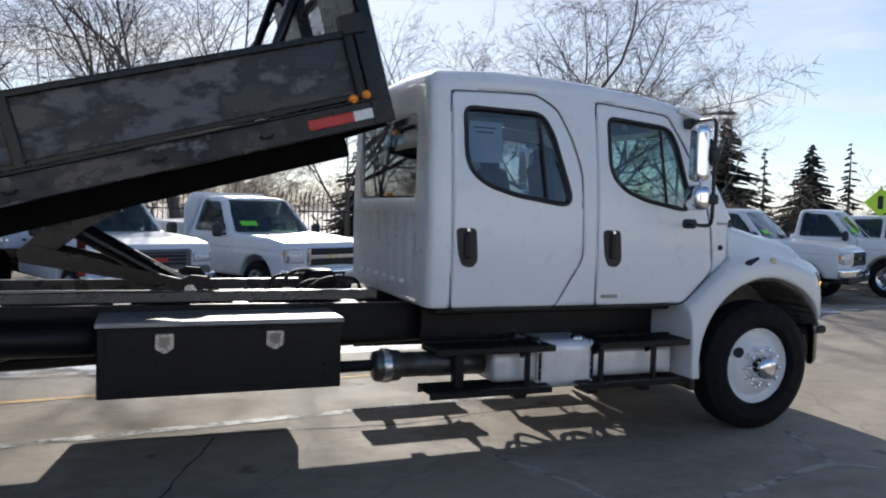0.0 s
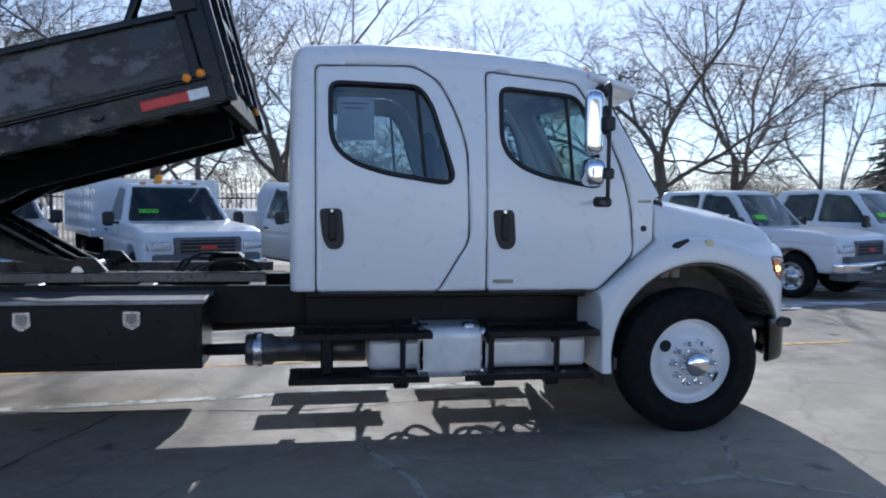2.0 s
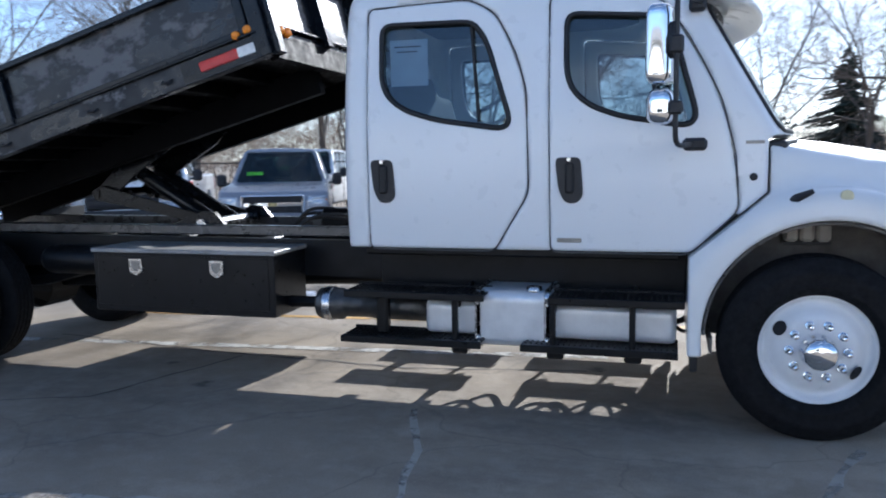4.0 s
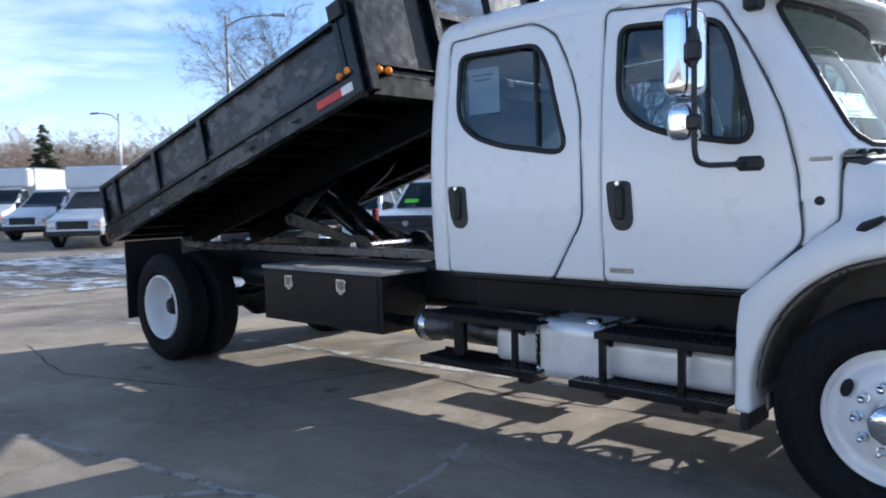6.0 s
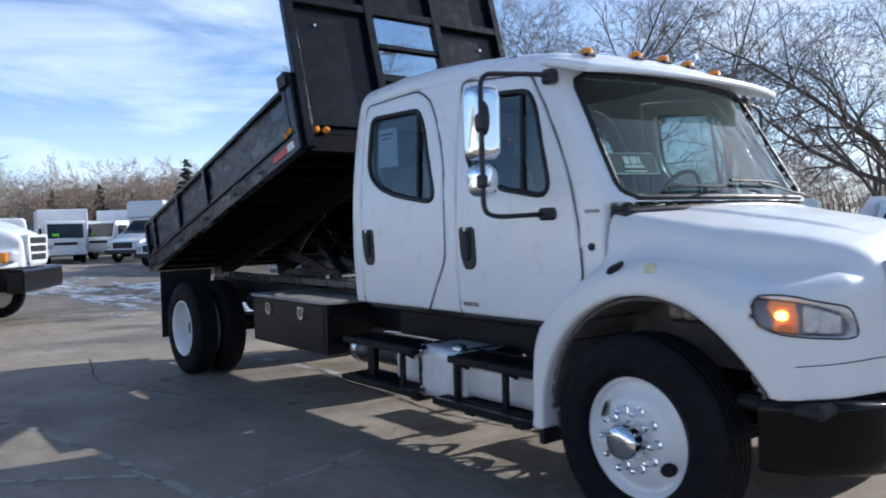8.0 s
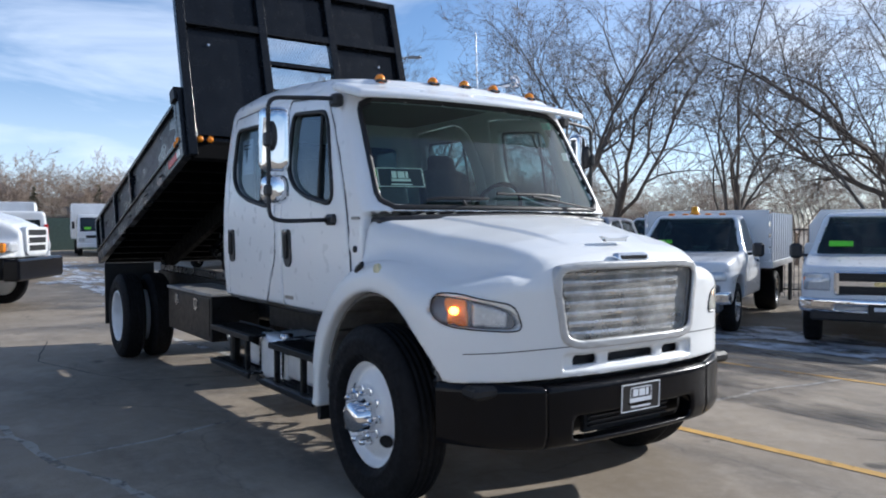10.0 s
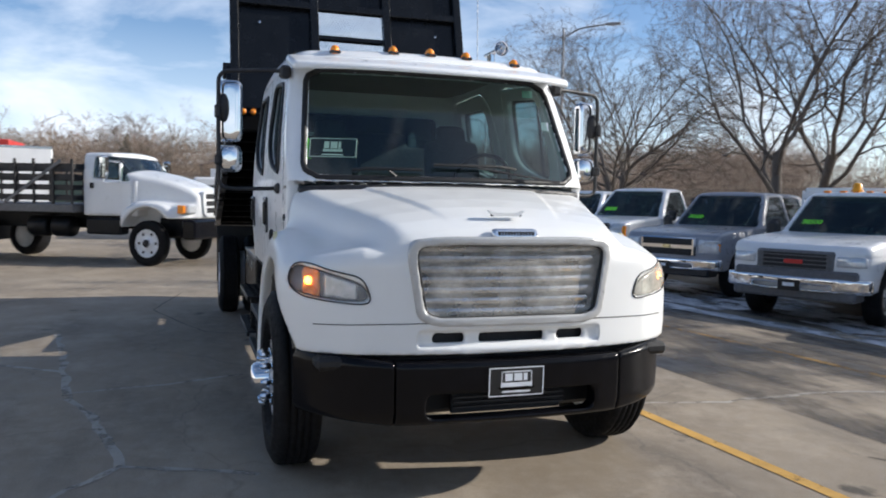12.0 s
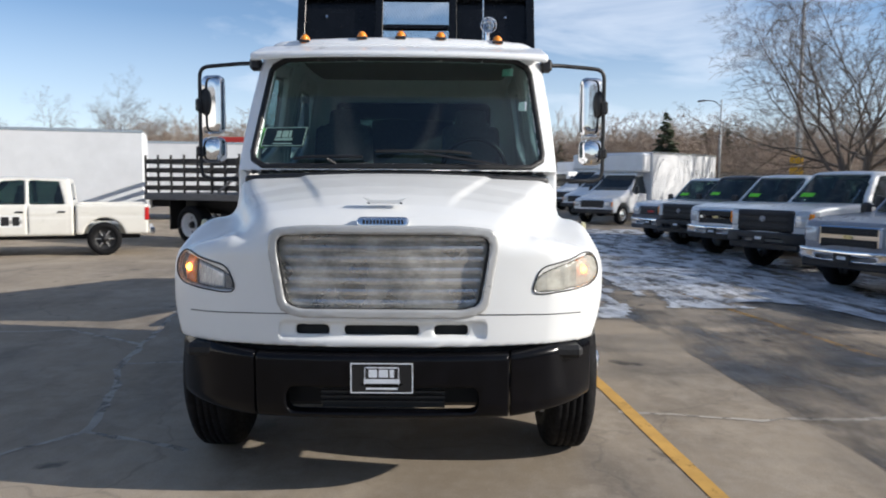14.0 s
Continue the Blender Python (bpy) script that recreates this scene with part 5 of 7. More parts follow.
def asphalt():
    k = Mat("worn_asphalt")
    big = k.noise(0.32, 6, 0.6)
    streak = k.noise(0.55, 7, 0.65, (0.5, 1.6, 1), (3, 1, 0))
    fine = k.noise(130, 3, 0.7)
    mid = k.noise(7, 6, 0.65)
    blot = k.noise(1.3, 8, 0.72, None, (2, 8, 5))
    c = k.ramp(big, 0.32, 0.70, (0.27, 0.222, 0.168), (0.47, 0.395, 0.302))
    c = k.mix(k.ramp(streak, 0.50, 0.68, (0, 0, 0), (0.7, 0.7, 0.7)), c, (0.165, 0.142, 0.118))
    c = k.mix(k.ramp(blot, 0.50, 0.66, (0, 0, 0), (0.6, 0.6, 0.6)), c, (0.56, 0.475, 0.37))
    c = k.mix(k.ramp(mid, 0.45, 0.70, (0, 0, 0), (0.4, 0.4, 0.4)), c, (0.45, 0.395, 0.33))
    spots = k.noise(2.1, 4, 0.5, None, (9, 4, 2))
    c = k.mix(k.ramp(spots, 0.68, 0.74, (0, 0, 0), (0.75, 0.75, 0.75)), c, (0.045, 0.043, 0.042))
    # fine wandering cracks
    vo = k.nt.nodes.new("ShaderNodeTexVoronoi")
    vo.feature = "DISTANCE_TO_EDGE"
    vo.inputs["Scale"].default_value = 0.42
    wob = k.nt.nodes.new("ShaderNodeVectorMath")
    wob.operation = "MULTIPLY_ADD"
    nz = k.node("ShaderNodeTexNoise", Scale=1.4, Detail=5.0)
    k.link(k.co(), nz.inputs["Vector"])
    k.link(nz.outputs["Color"], wob.inputs[0])
    wob.inputs[1].default_value = (0.9, 0.9, 0.0)
    k.link(k.co(), wob.inputs[2])
    k.link(wob.outputs["Vector"], vo.inputs["Vector"])
    c = k.mix(k.ramp(vo.outputs["Distance"], 0.001, 0.006, (0.3, 0.3, 0.3), (0, 0, 0)), c, (0.09, 0.085, 0.08))
    c = k.mix(0.6, c, k.ramp(fine, 0.28, 0.72, (0.35, 0.35, 0.35), (1.0, 1.0, 1.0)), "MULTIPLY")
    speck = k.noise(27, 6, 0.78, None, (1, 6, 3))
    c = k.mix(k.ramp(speck, 0.62, 0.72, (0, 0, 0), (0.6, 0.6, 0.6)), c, (0.06, 0.055, 0.05))
    c = k.mix(k.ramp(speck, 0.30, 0.40, (0.35, 0.35, 0.35), (0, 0, 0)), c, (0.55, 0.49, 0.41))
    k.color(c)
    k.rough(k.noise(0.5, 5, 0.6, None, (4, 7, 0)), 0.62, 0.95)
    k.p.inputs["Specular IOR Level"].default_value = 0.28
    h = k.mix(0.35, fine, mid)
    k.bump(h, 0.5, 0.008)
    return k.m


xs = np.concatenate([[-2500, -900, -400, -200, -120, -90], np.arange(-60, 26, 1.0), [40, 80, 200, 600, 2500]])
ys = np.concatenate([[-2500, -500, -150, -60], np.arange(-30, 31, 0.75), [60, 150, 500, 2500]])
rows = [[(x, y, float(ground_z(max(x, -60), y))) for y in ys] for x in xs]
tagged(part("ground", grid_mesh("ground", rows), asphalt(), None), "worn grey-brown asphalt lot with cracks and stains", "ground", kind="structure")


def worn_line(name, rgb, cover):
    """Road paint with holes where it has worn off."""
    k = Mat(name)
    k.color(k.ramp(k.noise(5, 5), 0.3, 0.7, tuple(0.75 * c for c in rgb), rgb)).rough(0.75)
    a = k.nt.nodes.new("ShaderNodeMapRange")
    a.inputs["From Min"].default_value, a.inputs["From Max"].default_value = cover, cover + 0.14
    k.link(k.noise(4.2, 7, 0.72), a.inputs["Value"])
    k.link(a.outputs["Result"], k.p.inputs["Alpha"])
    return k.m


def ribbon(name, pts, width, mat, label, wob=0.0, lift=0.004, kind="structure", category="marking", seed=1):
    rnd = random.Random(seed)
    p = [Vector((*q, 0)) for q in pts]
    fine = []
    for a, b in zip(p, p[1:]):
        n = max(2, int((b - a).length / 0.12))
        fine += [a.lerp(b, i / n) for i in range(n)]
    fine.append(p[-1])
    rows = [[], []]
    off, wd = 0.0, width
    for i, q in enumerate(fine):
        a, b = fine[max(i - 1, 0)], fine[min(i + 1, len(fine) - 1)]
        side = (b - a).normalized().cross(Vector((0, 0, 1)))
        off = 0.8 * off + rnd.uniform(-wob, wob)
        wd = width * (1 + (rnd.uniform(-0.35, 0.35) if wob else rnd.uniform(-0.04, 0.04)))
        for r, s in ((0, -0.5), (1, 0.5)):
            w = q + side * (off + s * wd)
            rows[r].append((w.x, w.y, float(ground_z(w.x, w.y)) + lift))
    return tagged(part(name, grid_mesh(name, rows), mat), label, category, kind=kind)


yl = worn_line("worn_yellow_paint", (0.62, 0.36, 0.08), 0.31)
wl = worn_line("worn_white_paint", (0.62, 0.60, 0.56), 0.41)
ribbon("yellow_line", [(3.5, 1.86), (-1.0, 1.55), (-6.5, 1.1)], 0.095, yl, "worn yellow stall line painted on asphalt")
ribbon("yellow_line", [(4.0, 5.05), (-0.5, 4.48), (-7.0, 3.65)], 0.095, yl, "worn yellow stall line painted on asphalt", seed=2)
ribbon("white_line", [(-1.2, 0.40), (-2.1, 0.29), (-4.7, 0.03), (-9.0, -0.4)], 0.11, wl, "worn white line painted on asphalt", seed=3)
seal = worn_line("crack_filler", (0.44, 0.40, 0.345), 0.36)
dark = worn_line("dark_crack", (0.045, 0.042, 0.04), 0.36)
for i, (pts, w) in enumerate((
        ([(1.6, -3.1), (0.29, -2.24), (-0.1, -1.93), (0.1, -1.45), (0.22, -1.19)], 0.05),
        ([(-0.1, -1.93), (-0.9, -2.1), (-1.7, -2.38), (-2.7, -2.6), (-4.6, -2.9)], 0.06),
        ([(-1.9, -2.4), (-2.0, -1.75), (-2.2, -1.1)], 0.04),
        ([(-0.6, 1.5), (-0.42, 2.4), (-0.5, 3.3), (-0.25, 4.8)], 0.05),
        ([(-2.7, -2.6), (-3.4, -3.6), (-3.1, -4.8)], 0.05))):
    ribbon("filled_crack", pts, w, seal, "pale filled crack across the asphalt", 0.02, 0.003, "structure", "crack", 10 + i)
for i, (pts, w) in enumerate((([(-6.0, 0.1), (-3.9, -0.18), (-2.6, -0.25), (-1.2, 0.0)], 0.018), ([(0.9, 2.4), (1.5, 2.9)], 0.014), ([(-4.0, -0.2), (-4.4, -1.4), (-6.2, -2.0), (-8.0, -1.7)], 0.015))):
    ribbon("open_crack", pts, w, dark, "dark open crack in the asphalt", 0.015, 0.004, "structure", "crack", 30 + i)


def snow_patch(name, x0, x1, y0, y1, slope, level, h=0.075, seed=0, wet=False):
    """Thin old snow and ice: a sheet with a ragged edge."""
    nx, ny = int((x1 - x0) / h), int((y1 - y0) / h)
    idx, v, f = {}, [], []

    def at(i, j):
        if (i, j) not in idx:
            x, y = x0 + i * h, y0 + j * h + slope * (x0 + i * h)
            n = noise.noise((x * 0.9, y * 1.7, seed)) * 0.6 + noise.noise((x * 2.7, y * 4.1, seed + 7)) * 0.4
            idx[(i, j)] = len(v)
            v.append((x + 0.4 * h * noise.noise((x * 5, y * 5, 3)), y + 0.4 * h * noise.noise((x * 5, y * 5, 9)), float(ground_z(x, y)) + (0.005 if wet else 0.012 + 0.02 * max(0, n))))
        return idx[(i, j)]
    for i in range(nx):
        for j in range(ny):
            x, y = x0 + (i + .5) * h, y0 + (j + .5) * h + slope * (x0 + (i + .5) * h)
            e = min(j + .5, ny - j - .5) / ny * 2
            n = noise.noise((x * 0.55, y * 1.5, seed)) * 0.65 + noise.noise((x * 1.9, y * 3.1, seed + 5)) * 0.35
            if n + 0.8 * (e - 0.5) > level:
                f.append((at(i, j), at(i + 1, j), at(i + 1, j + 1), at(i, j + 1)))
    if wet:
        return tagged(part(name, mesh_np(name, v, f), WET_SHADE), "dark wet asphalt beside the melting snow, with shade painted in", "wet asphalt", kind="stuff")
    return tagged(part(name, mesh_np(name, v, f), SNOW), "thin dirty snow and ice on the asphalt", "snow", kind="structure")


k = Mat("old_snow")
k.color(k.ramp(k.noise(3.5, 7, 0.7), 0.35, 0.65, (0.33, 0.335, 0.35), (0.78, 0.80, 0.84)))
k.rough(k.noise(2, 4), 0.25, 0.8).bump(k.noise(14, 6), 0.5, 0.02)
a = k.nt.nodes.new("ShaderNodeMapRange")
a.inputs["From Min"].default_value, a.inputs["From Max"].default_value = 0.38, 0.54
k.link(k.noise(1.7, 9, 0.68, (0.7, 1.5, 1)), a.inputs["Value"])
k.link(a.outputs["Result"], k.p.inputs["Alpha"])
SNOW = k.m
# wet ground, its dark colour also painting the shade of trucks and trees
k = Mat("wet_shaded_asphalt")
k.color(k.ramp(k.noise(2.5, 6), 0.35, 0.65, (0.045, 0.042, 0.04), (0.10, 0.092, 0.082))).rough(k.noise(1.4, 4), 0.18, 0.7).bump(k.noise(90, 3), 0.3, 0.005)
a = k.nt.nodes.new("ShaderNodeMapRange")
a.inputs["From Min"].default_value, a.inputs["From Max"].default_value = 0.42, 0.68
k.link(k.noise(0.8, 8, 0.66, (0.6, 1.4, 1), (3, 5, 1)), a.inputs["Value"])
k.link(a.outputs["Result"], k.p.inputs["Alpha"])
WET_SHADE = k.m
snow_patch("wet_shade_patch", -24, 3.0, 2.7, 8.6, 0.05, -0.75, 0.10, seed=11, wet=True)
snow_patch("snow", -24, -5.5, 4.0, 7.6, 0.05, -0.45, seed=1)
snow_patch("snow", -15, -5, 3.0, 5.0, 0.06, -0.05, seed=2)
snow_patch("snow", -24, 12, 6.6, 9.2, 0.03, -0.05, seed=3)
snow_patch("snow", -34, -14, -1, 4.5, 0.0, 0.22, 0.10, seed=4)
snow_patch("snow", -8, -4.2, 1.4, 3.4, 0.0, 0.25, seed=5)
snow_patch("snow", 3, 16, 3.6, 5.2, 0.05, 0.12, seed=6)
snow_patch("snow", -8, 0.5, 7.15, 7.95, 0.36, -0.5, 0.05, seed=8)

# ================= parked vehicles =================
MV = dict(
    carwhite=paint("fleet_white", (0.77, 0.78, 0.79), 0.3, (0.45, 0.42, 0.37), 0.25),
    cream=paint("pearl_white", (0.74, 0.72, 0.66), 0.3, (0.4, 0.36, 0.3), 0.3),
    carsilver=paint("silver_grey_metallic", (0.27, 0.28, 0.31), 0.3, (0.25, 0.22, 0.2), 0.3),
    carblack=paint("dark_front", (0.02, 0.021, 0.024), 0.3, (0.2, 0.19, 0.17), 0.25),
    boxwhite=plain("white_box_panel", (0.72, 0.73, 0.745), 0.45, 0.0, 0.06, 2, 0.02),
    darkglass=plain("dark_car_glass", (0.018, 0.024, 0.028), 0.06, 0.0, 0.3, 1.2, 0.0),
    carglass=glass("car_screen", (0.42, 0.50, 0.47), 0.07, 0.02),
    headlamp=plain("headlamp_glass", (0.62, 0.64, 0.66), 0.12, 0.3, 0.15, 25, 0.0),
    greyplastic=plain("grey_bumper_plastic", (0.12, 0.12, 0.125), 0.55, 0.0, 0.2, 20, 0.1),
    stake=plain("black_stake_wood", (0.022, 0.02, 0.02), 0.6, 0.0, 0.4, 8, 0.2),
    redlens=plain("red_tail_lens", (0.5, 0.02, 0.02), 0.2, 0.0, 0.1, 20, 0.0),
)


def car_wheel(parent, x, y, r, w, s, mat="bright", rear_dual=False):
    tr = lathe([(r * 0.62, -w / 2 * s), (r * 0.80, -w / 2 * s), (r * 0.95, -w * 0.45 * s), (r, -w * 0.33 * s), (r, w * 0.33 * s), (r * 0.95, w * 0.45 * s), (r * 0.80, w / 2 * s), (r * 0.62, w * 0.46 * s), (r * 0.62, -w / 2 * s)], "y", (0, 0, 0), 32)
    wh = part("wheel", tr, M["rubber"], parent, "black tyre on a steel wheel", True)
    wh.location = (x, y, r)
    d = -0.25 if rear_dual else 0.30
    part("rim", lathe([(r * 0.63, -w * 0.45 * s), (r * 0.63, w * 0.46 * s), (r * 0.58, w * 0.44 * s), (r * 0.54, w * 0.30 * s), (r * 0.36, w * d * s), (r * 0.18, w * (d + 0.08) * s), (r * 0.17, w * (d + 0.3) * s), (0.0, w * (d + 0.32) * s)], "y", (0, 0, 0), 28), M[mat], wh, "", True)
    if mat == "inset":
        for k in range(6):
            part("spoke", box((0.10 * r, w * 0.32 * s - 0.012, -0.05 * r), (0.56 * r, w * 0.32 * s + 0.012, 0.05 * r), 0.006, Matrix.Rotation(math.pi * k / 3, 4, "Y")), M["bright"], wh)
        return wh
    for k in range(6):
        t = math.pi * k / 3
        rr = r * 0.45
        part("rim_hole", lathe([(0.0, 0.004 * s), (r * 0.06, 0.004 * s), (r * 0.065, 0.0)], "y", (rr * math.cos(t), w * (0.3 + d) / 2 * s + 0.012 * s, rr * math.sin(t)), 8), M["inset"], wh)
    return wh


def pickup(label, paint_mat="carwhite", crew=False, rear="bed", style="fleet", beacon=False, lift=0.0, wr=0.40, wb=3.4, sticker=True, over=1.15, price="", group="", rimmat="bright"):
    """A pickup; front axle at the origin, nose towards +x."""
    T = thing("pickup_truck", label, "truck" if rear != "bed" else "pickup", group)
    L = lift
    cab_end = -3.05 if crew else -2.15
    tail = -wb - over
    hw = 0.985

    def lower(x, y, z):
        z = z - L
        ay = np.abs(y)
        top = np.interp(x, [-6, -1.0, -0.7, 0.3, 0.78, 0.97], [1.26, 1.26, 1.26, 1.21, 1.14, 1.0])
        d = smax(ay - (hw - 0.10 * np.maximum(0.80 - z, 0) ** 2 - 0.10 * np.maximum(z - 1.0, 0) - 0.16 * np.clip(x - 0.35, 0, 1) ** 2), z - top, 0.07)
        d = smax(d, x - (0.93 - 0.14 * ay ** 2.5), 0.13)
        d = smax(d, 0.50 - z, 0.05)
        d = np.maximum(d, cab_end - x)
        # a shallow side crease
        d = d + 0.012 * np.exp(-((z - 0.98) / 0.025) ** 2) * (ay > 0.7)
        for wx in (0.0, -wb):
            arch = np.maximum(np.hypot(x - wx, z + L - wr - 0.02) - (wr + 0.085), 0.62 - ay)
            d = smax(d, -arch, 0.03)
        return d

    def house(x, y, z):
        z = z - L
        ay = np.abs(y)
        d = smax(ay - (0.955 - 0.34 * np.maximum(z - 1.18, 0) - 0.0), z - (1.93 - 0.06 * ay ** 2 - 0.05 * (x + 1.9) ** 2 * (1 if not crew else 0.4)), 0.10)
        d = smax(d, (x + 0.66 + (z - 1.20) * 0.92 + 0.10 * ay ** 2) * 0.74, 0.05)
        d = smax(d, (cab_end - x + 0.12 * np.maximum(z - 1.2, 0)), 0.08)
        return np.maximum(d, 1.0 - z)

    def holes(x, y, z):
        z = z - L
        ay = np.abs(y)
        sd = np.maximum(inside([(-0.95, 1.25), (-1.45, 1.80), (-1.98, 1.82), (-2.0, 1.25)] if not crew else [(-0.95, 1.25), (-1.45, 1.80), (-1.95, 1.82), (-1.97, 1.25)], x, z, 0.05), 0.5 - ay)
        if crew:
            sd = np.minimum(sd, np.maximum(inside([(-2.07, 1.25), (-2.05, 1.82), (-2.72, 1.80), (-2.86, 1.25)], x, z, 0.05), 0.5 - ay))
        wsn = np.maximum(np.maximum(ay - (0.84 - 0.32 * (z - 1.22)), np.abs(z - 1.53) - 0.29), -(x + 1.45))
        bk = np.maximum(np.maximum(ay - 0.62, np.abs(z - 1.55) - 0.2), x - cab_end - 0.35)
        return np.minimum(np.minimum(sd, wsn), bk)

    def body(x, y, z):
        g = house(x, y, z)
        shell = np.maximum(np.maximum(g, -(g + 0.07)), -holes(x, y, z))
        d = smin(lower(x, y, z), shell, 0.03)
        # door seams
        seams = [-0.72, -2.02] + ([-2.95] if crew else [])
        for sx in seams:
            d = np.maximum(d, -np.maximum(np.abs(x - sx) - 0.006, np.maximum(np.abs(z - L - 0.95) - 0.40, 0.93 - np.abs(y))))
        return d
    part("body", solid("body", body, (cab_end - 0.02, -1.0, 0.48 + L), (0.98, 1.0, 1.95 + L), 0.041), MV[paint_mat], T, "")
    for nm, reg in (("windscreen", lambda x, y, z: -1.6 - x + 0.6 * np.abs(y) + 0.55 * (z - L - 1.2) * 0), ("side_window", lambda x, y, z: 0.6 - y), ("side_window", lambda x, y, z: 0.6 + y), ("rear_window", lambda x, y, z: x - cab_end - 0.3)):
        lim = (lambda x, y, z: np.maximum(np.abs(y) - 0.86, -1.45 - x)) if nm == "windscreen" else reg

        def panef(x, y, z):
            side = np.maximum(holes(x, y, z) - 0.03, lim(x, y, z))
            if nm == "windscreen":
                side = np.maximum(side, np.abs(y) - (0.87 - 0.32 * (z - L - 1.22)))
            return np.maximum(np.abs(house(x, y, z) + 0.036) - 0.027, np.maximum(side, 1.2 - (z - L)))
        lo = (-1.5, -1.0, 1.18 + L) if nm == "windscreen" else (cab_end - 0.02, -1.0, 1.18 + L)
        hi = (-0.55, 1.0, 1.95 + L) if nm == "windscreen" else (cab_end + 0.4, 1.0, 1.95 + L) if nm == "rear_window" else (-0.6, 1.0, 1.95 + L)
        part(nm, solid(nm, panef, lo, hi, 0.046), MV["carglass"], T)
    part("dashboard", box((-1.25, -0.82, 0.95 + L), (-0.75, 0.82, 1.2 + L), 0.05), M["plastic"], T)
    for y in (-0.42, 0.42):
        for sx in ((-1.75,) if not crew else (-1.75, -2.65)):
            part("seat", solid("seat", lambda x, yy, z: smin(smax(smax(np.abs(yy - y) - 0.25, np.abs(x - sx + 0.15 * (z - L - 1.2)) - 0.08, 0.05), np.abs(z - L - 1.22) - 0.33, 0.08), smax(smax(np.abs(yy - y) - 0.12, np.abs(x - sx + 0.06) - 0.05, 0.04), np.abs(z - L - 1.62) - 0.09, 0.05), 0.03),
                               (sx - 0.2, y - 0.27, 0.88 + L), (sx + 0.2, y + 0.27, 1.72 + L), 0.05), M["seat"], T)
    part("steering_wheel", tube([(-1.22 + 0.06 * math.sin(t), 0.42 + 0.19 * math.cos(t), 1.23 + L + 0.17 * math.sin(t)) for t in (2 * math.pi * q / 18 for q in range(18))], 0.015, 5, closed=True), M["plastic"], T)
    part("underbody", box((tail + 0.2, -0.6, 0.40 + L), (0.7, 0.6, 0.60 + L), 0.03), M["frameblack"], T)
    part("engine_bay", box((-0.6, -0.62, 0.5 + L), (0.75, 0.62, 0.95 + L), 0.03), M["frameblack"], T)
    # nose
    zc = L
    if style == "fleet":
        gp = part("grille", box((0.76, -0.54, 0.74 + zc), (0.925, 0.54, 1.06 + zc), 0.03), MV["greyplastic"], T, "dark grey grille")
        part("grille_mesh", box((0.905, -0.44, 0.78 + zc), (0.933, 0.44, 1.02 + zc), 0.01), M["inset"], gp)
        for k in range(4):
            part("grille_bar", box((0.925, -0.44, 0.805 + zc + 0.058 * k), (0.942, 0.44, 0.82 + zc + 0.058 * k)), MV["greyplastic"], gp)
        part("maker_mark", box((0.935, -0.13, 0.87 + zc), (0.952, 0.13, 0.93 + zc), 0.006), M["red"], gp, "red maker's mark")
        part("nose_panel", box((0.78, -0.84, 0.66 + zc), (0.962, 0.84, 0.80 + zc), 0.03), MV["greyplastic"], T)
        hl = [(0.56, 0.86, 0.85, 1.0)]
        bcol, bz = "chrome", (0.50, 0.70)
    elif style == "split":
        gp = part("grille", box((0.80, -0.56, 0.74 + zc), (0.935, 0.56, 1.08 + zc), 0.03), M["chrome"], T, "chrome split grille")
        for z0 in (0.765, 0.94):
            part("grille_mesh", box((0.92, -0.50, z0 + zc), (0.941, 0.50, z0 + 0.115 + zc), 0.008), M["inset"], gp)
            part("grille_bar", box((0.935, -0.50, z0 + 0.053 + zc), (0.946, 0.50, z0 + 0.061 + zc)), M["plastic"], gp)
        part("maker_mark", slab([(-0.09, 0.0), (-0.06, 0.028), (0.06, 0.028), (0.09, 0.0), (0.06, -0.028), (-0.06, -0.028)], 0.930, 0.952, None, "x"), plain("gilt_mark", (0.6, 0.5, 0.25), 0.3, 0.6), gp).location = (0, 0, 0.91 + zc)
        hl = [(0.60, 0.88, 0.80, 1.05)]
        bcol, bz = "chrome", (0.52, 0.71)
    else:   # wide black bar grille
        gp = part("grille", box((0.80, -0.66, 0.70 + zc), (0.955, 0.66, 1.13 + zc), 0.04), M["plastic"], T, "black bar grille")
        for k in range(3):
            part("grille_bar", box((0.95, -0.60, 0.755 + zc + 0.125 * k), (0.975, 0.60, 0.82 + zc + 0.125 * k), 0.012), M["inset"], gp)
        part("maker_mark", lathe([(0.0, 0.02), (0.06, 0.018), (0.07, 0.0)], "x", (0.965, 0, 0.0), 18), plain("mark_plate", (0.25, 0.27, 0.32), 0.3, 0.5), gp).location = (0, 0, 0.96 + zc)
        hl = [(0.69, 0.92, 0.80, 1.13)]
        bcol, bz = "plastic", (0.48, 0.70)
    for y0, y1, z0, z1 in hl:
        for s in (-1, 1):
            h = part("headlamp", solid("headlamp", lambda x, y, z: smax(np.abs(lower(x, y, z) - 0.0) - 0.016, smax(smax(y0 - s * y, s * y - y1 - 0.06, 0.02), np.abs(z - L - (z0 + z1) / 2) - (z1 - z0) / 2, 0.02), 0.01), (0.6, min(s * y0, s * 1.0), z0 + L - 0.02), (0.98, max(s * y0, s * 1.0), z1 + L + 0.02), 0.026), MV["headlamp"], T)
            part("turn_lamp", box((0.70, min(s * (y1 - 0.02), s * (y1 + 0.062)), z0 + 0.03 + L), (0.80, max(s * (y1 - 0.02), s * (y1 + 0.062)), z1 - 0.05 + L), 0.02), M["amber"], h, "amber turn lamp")

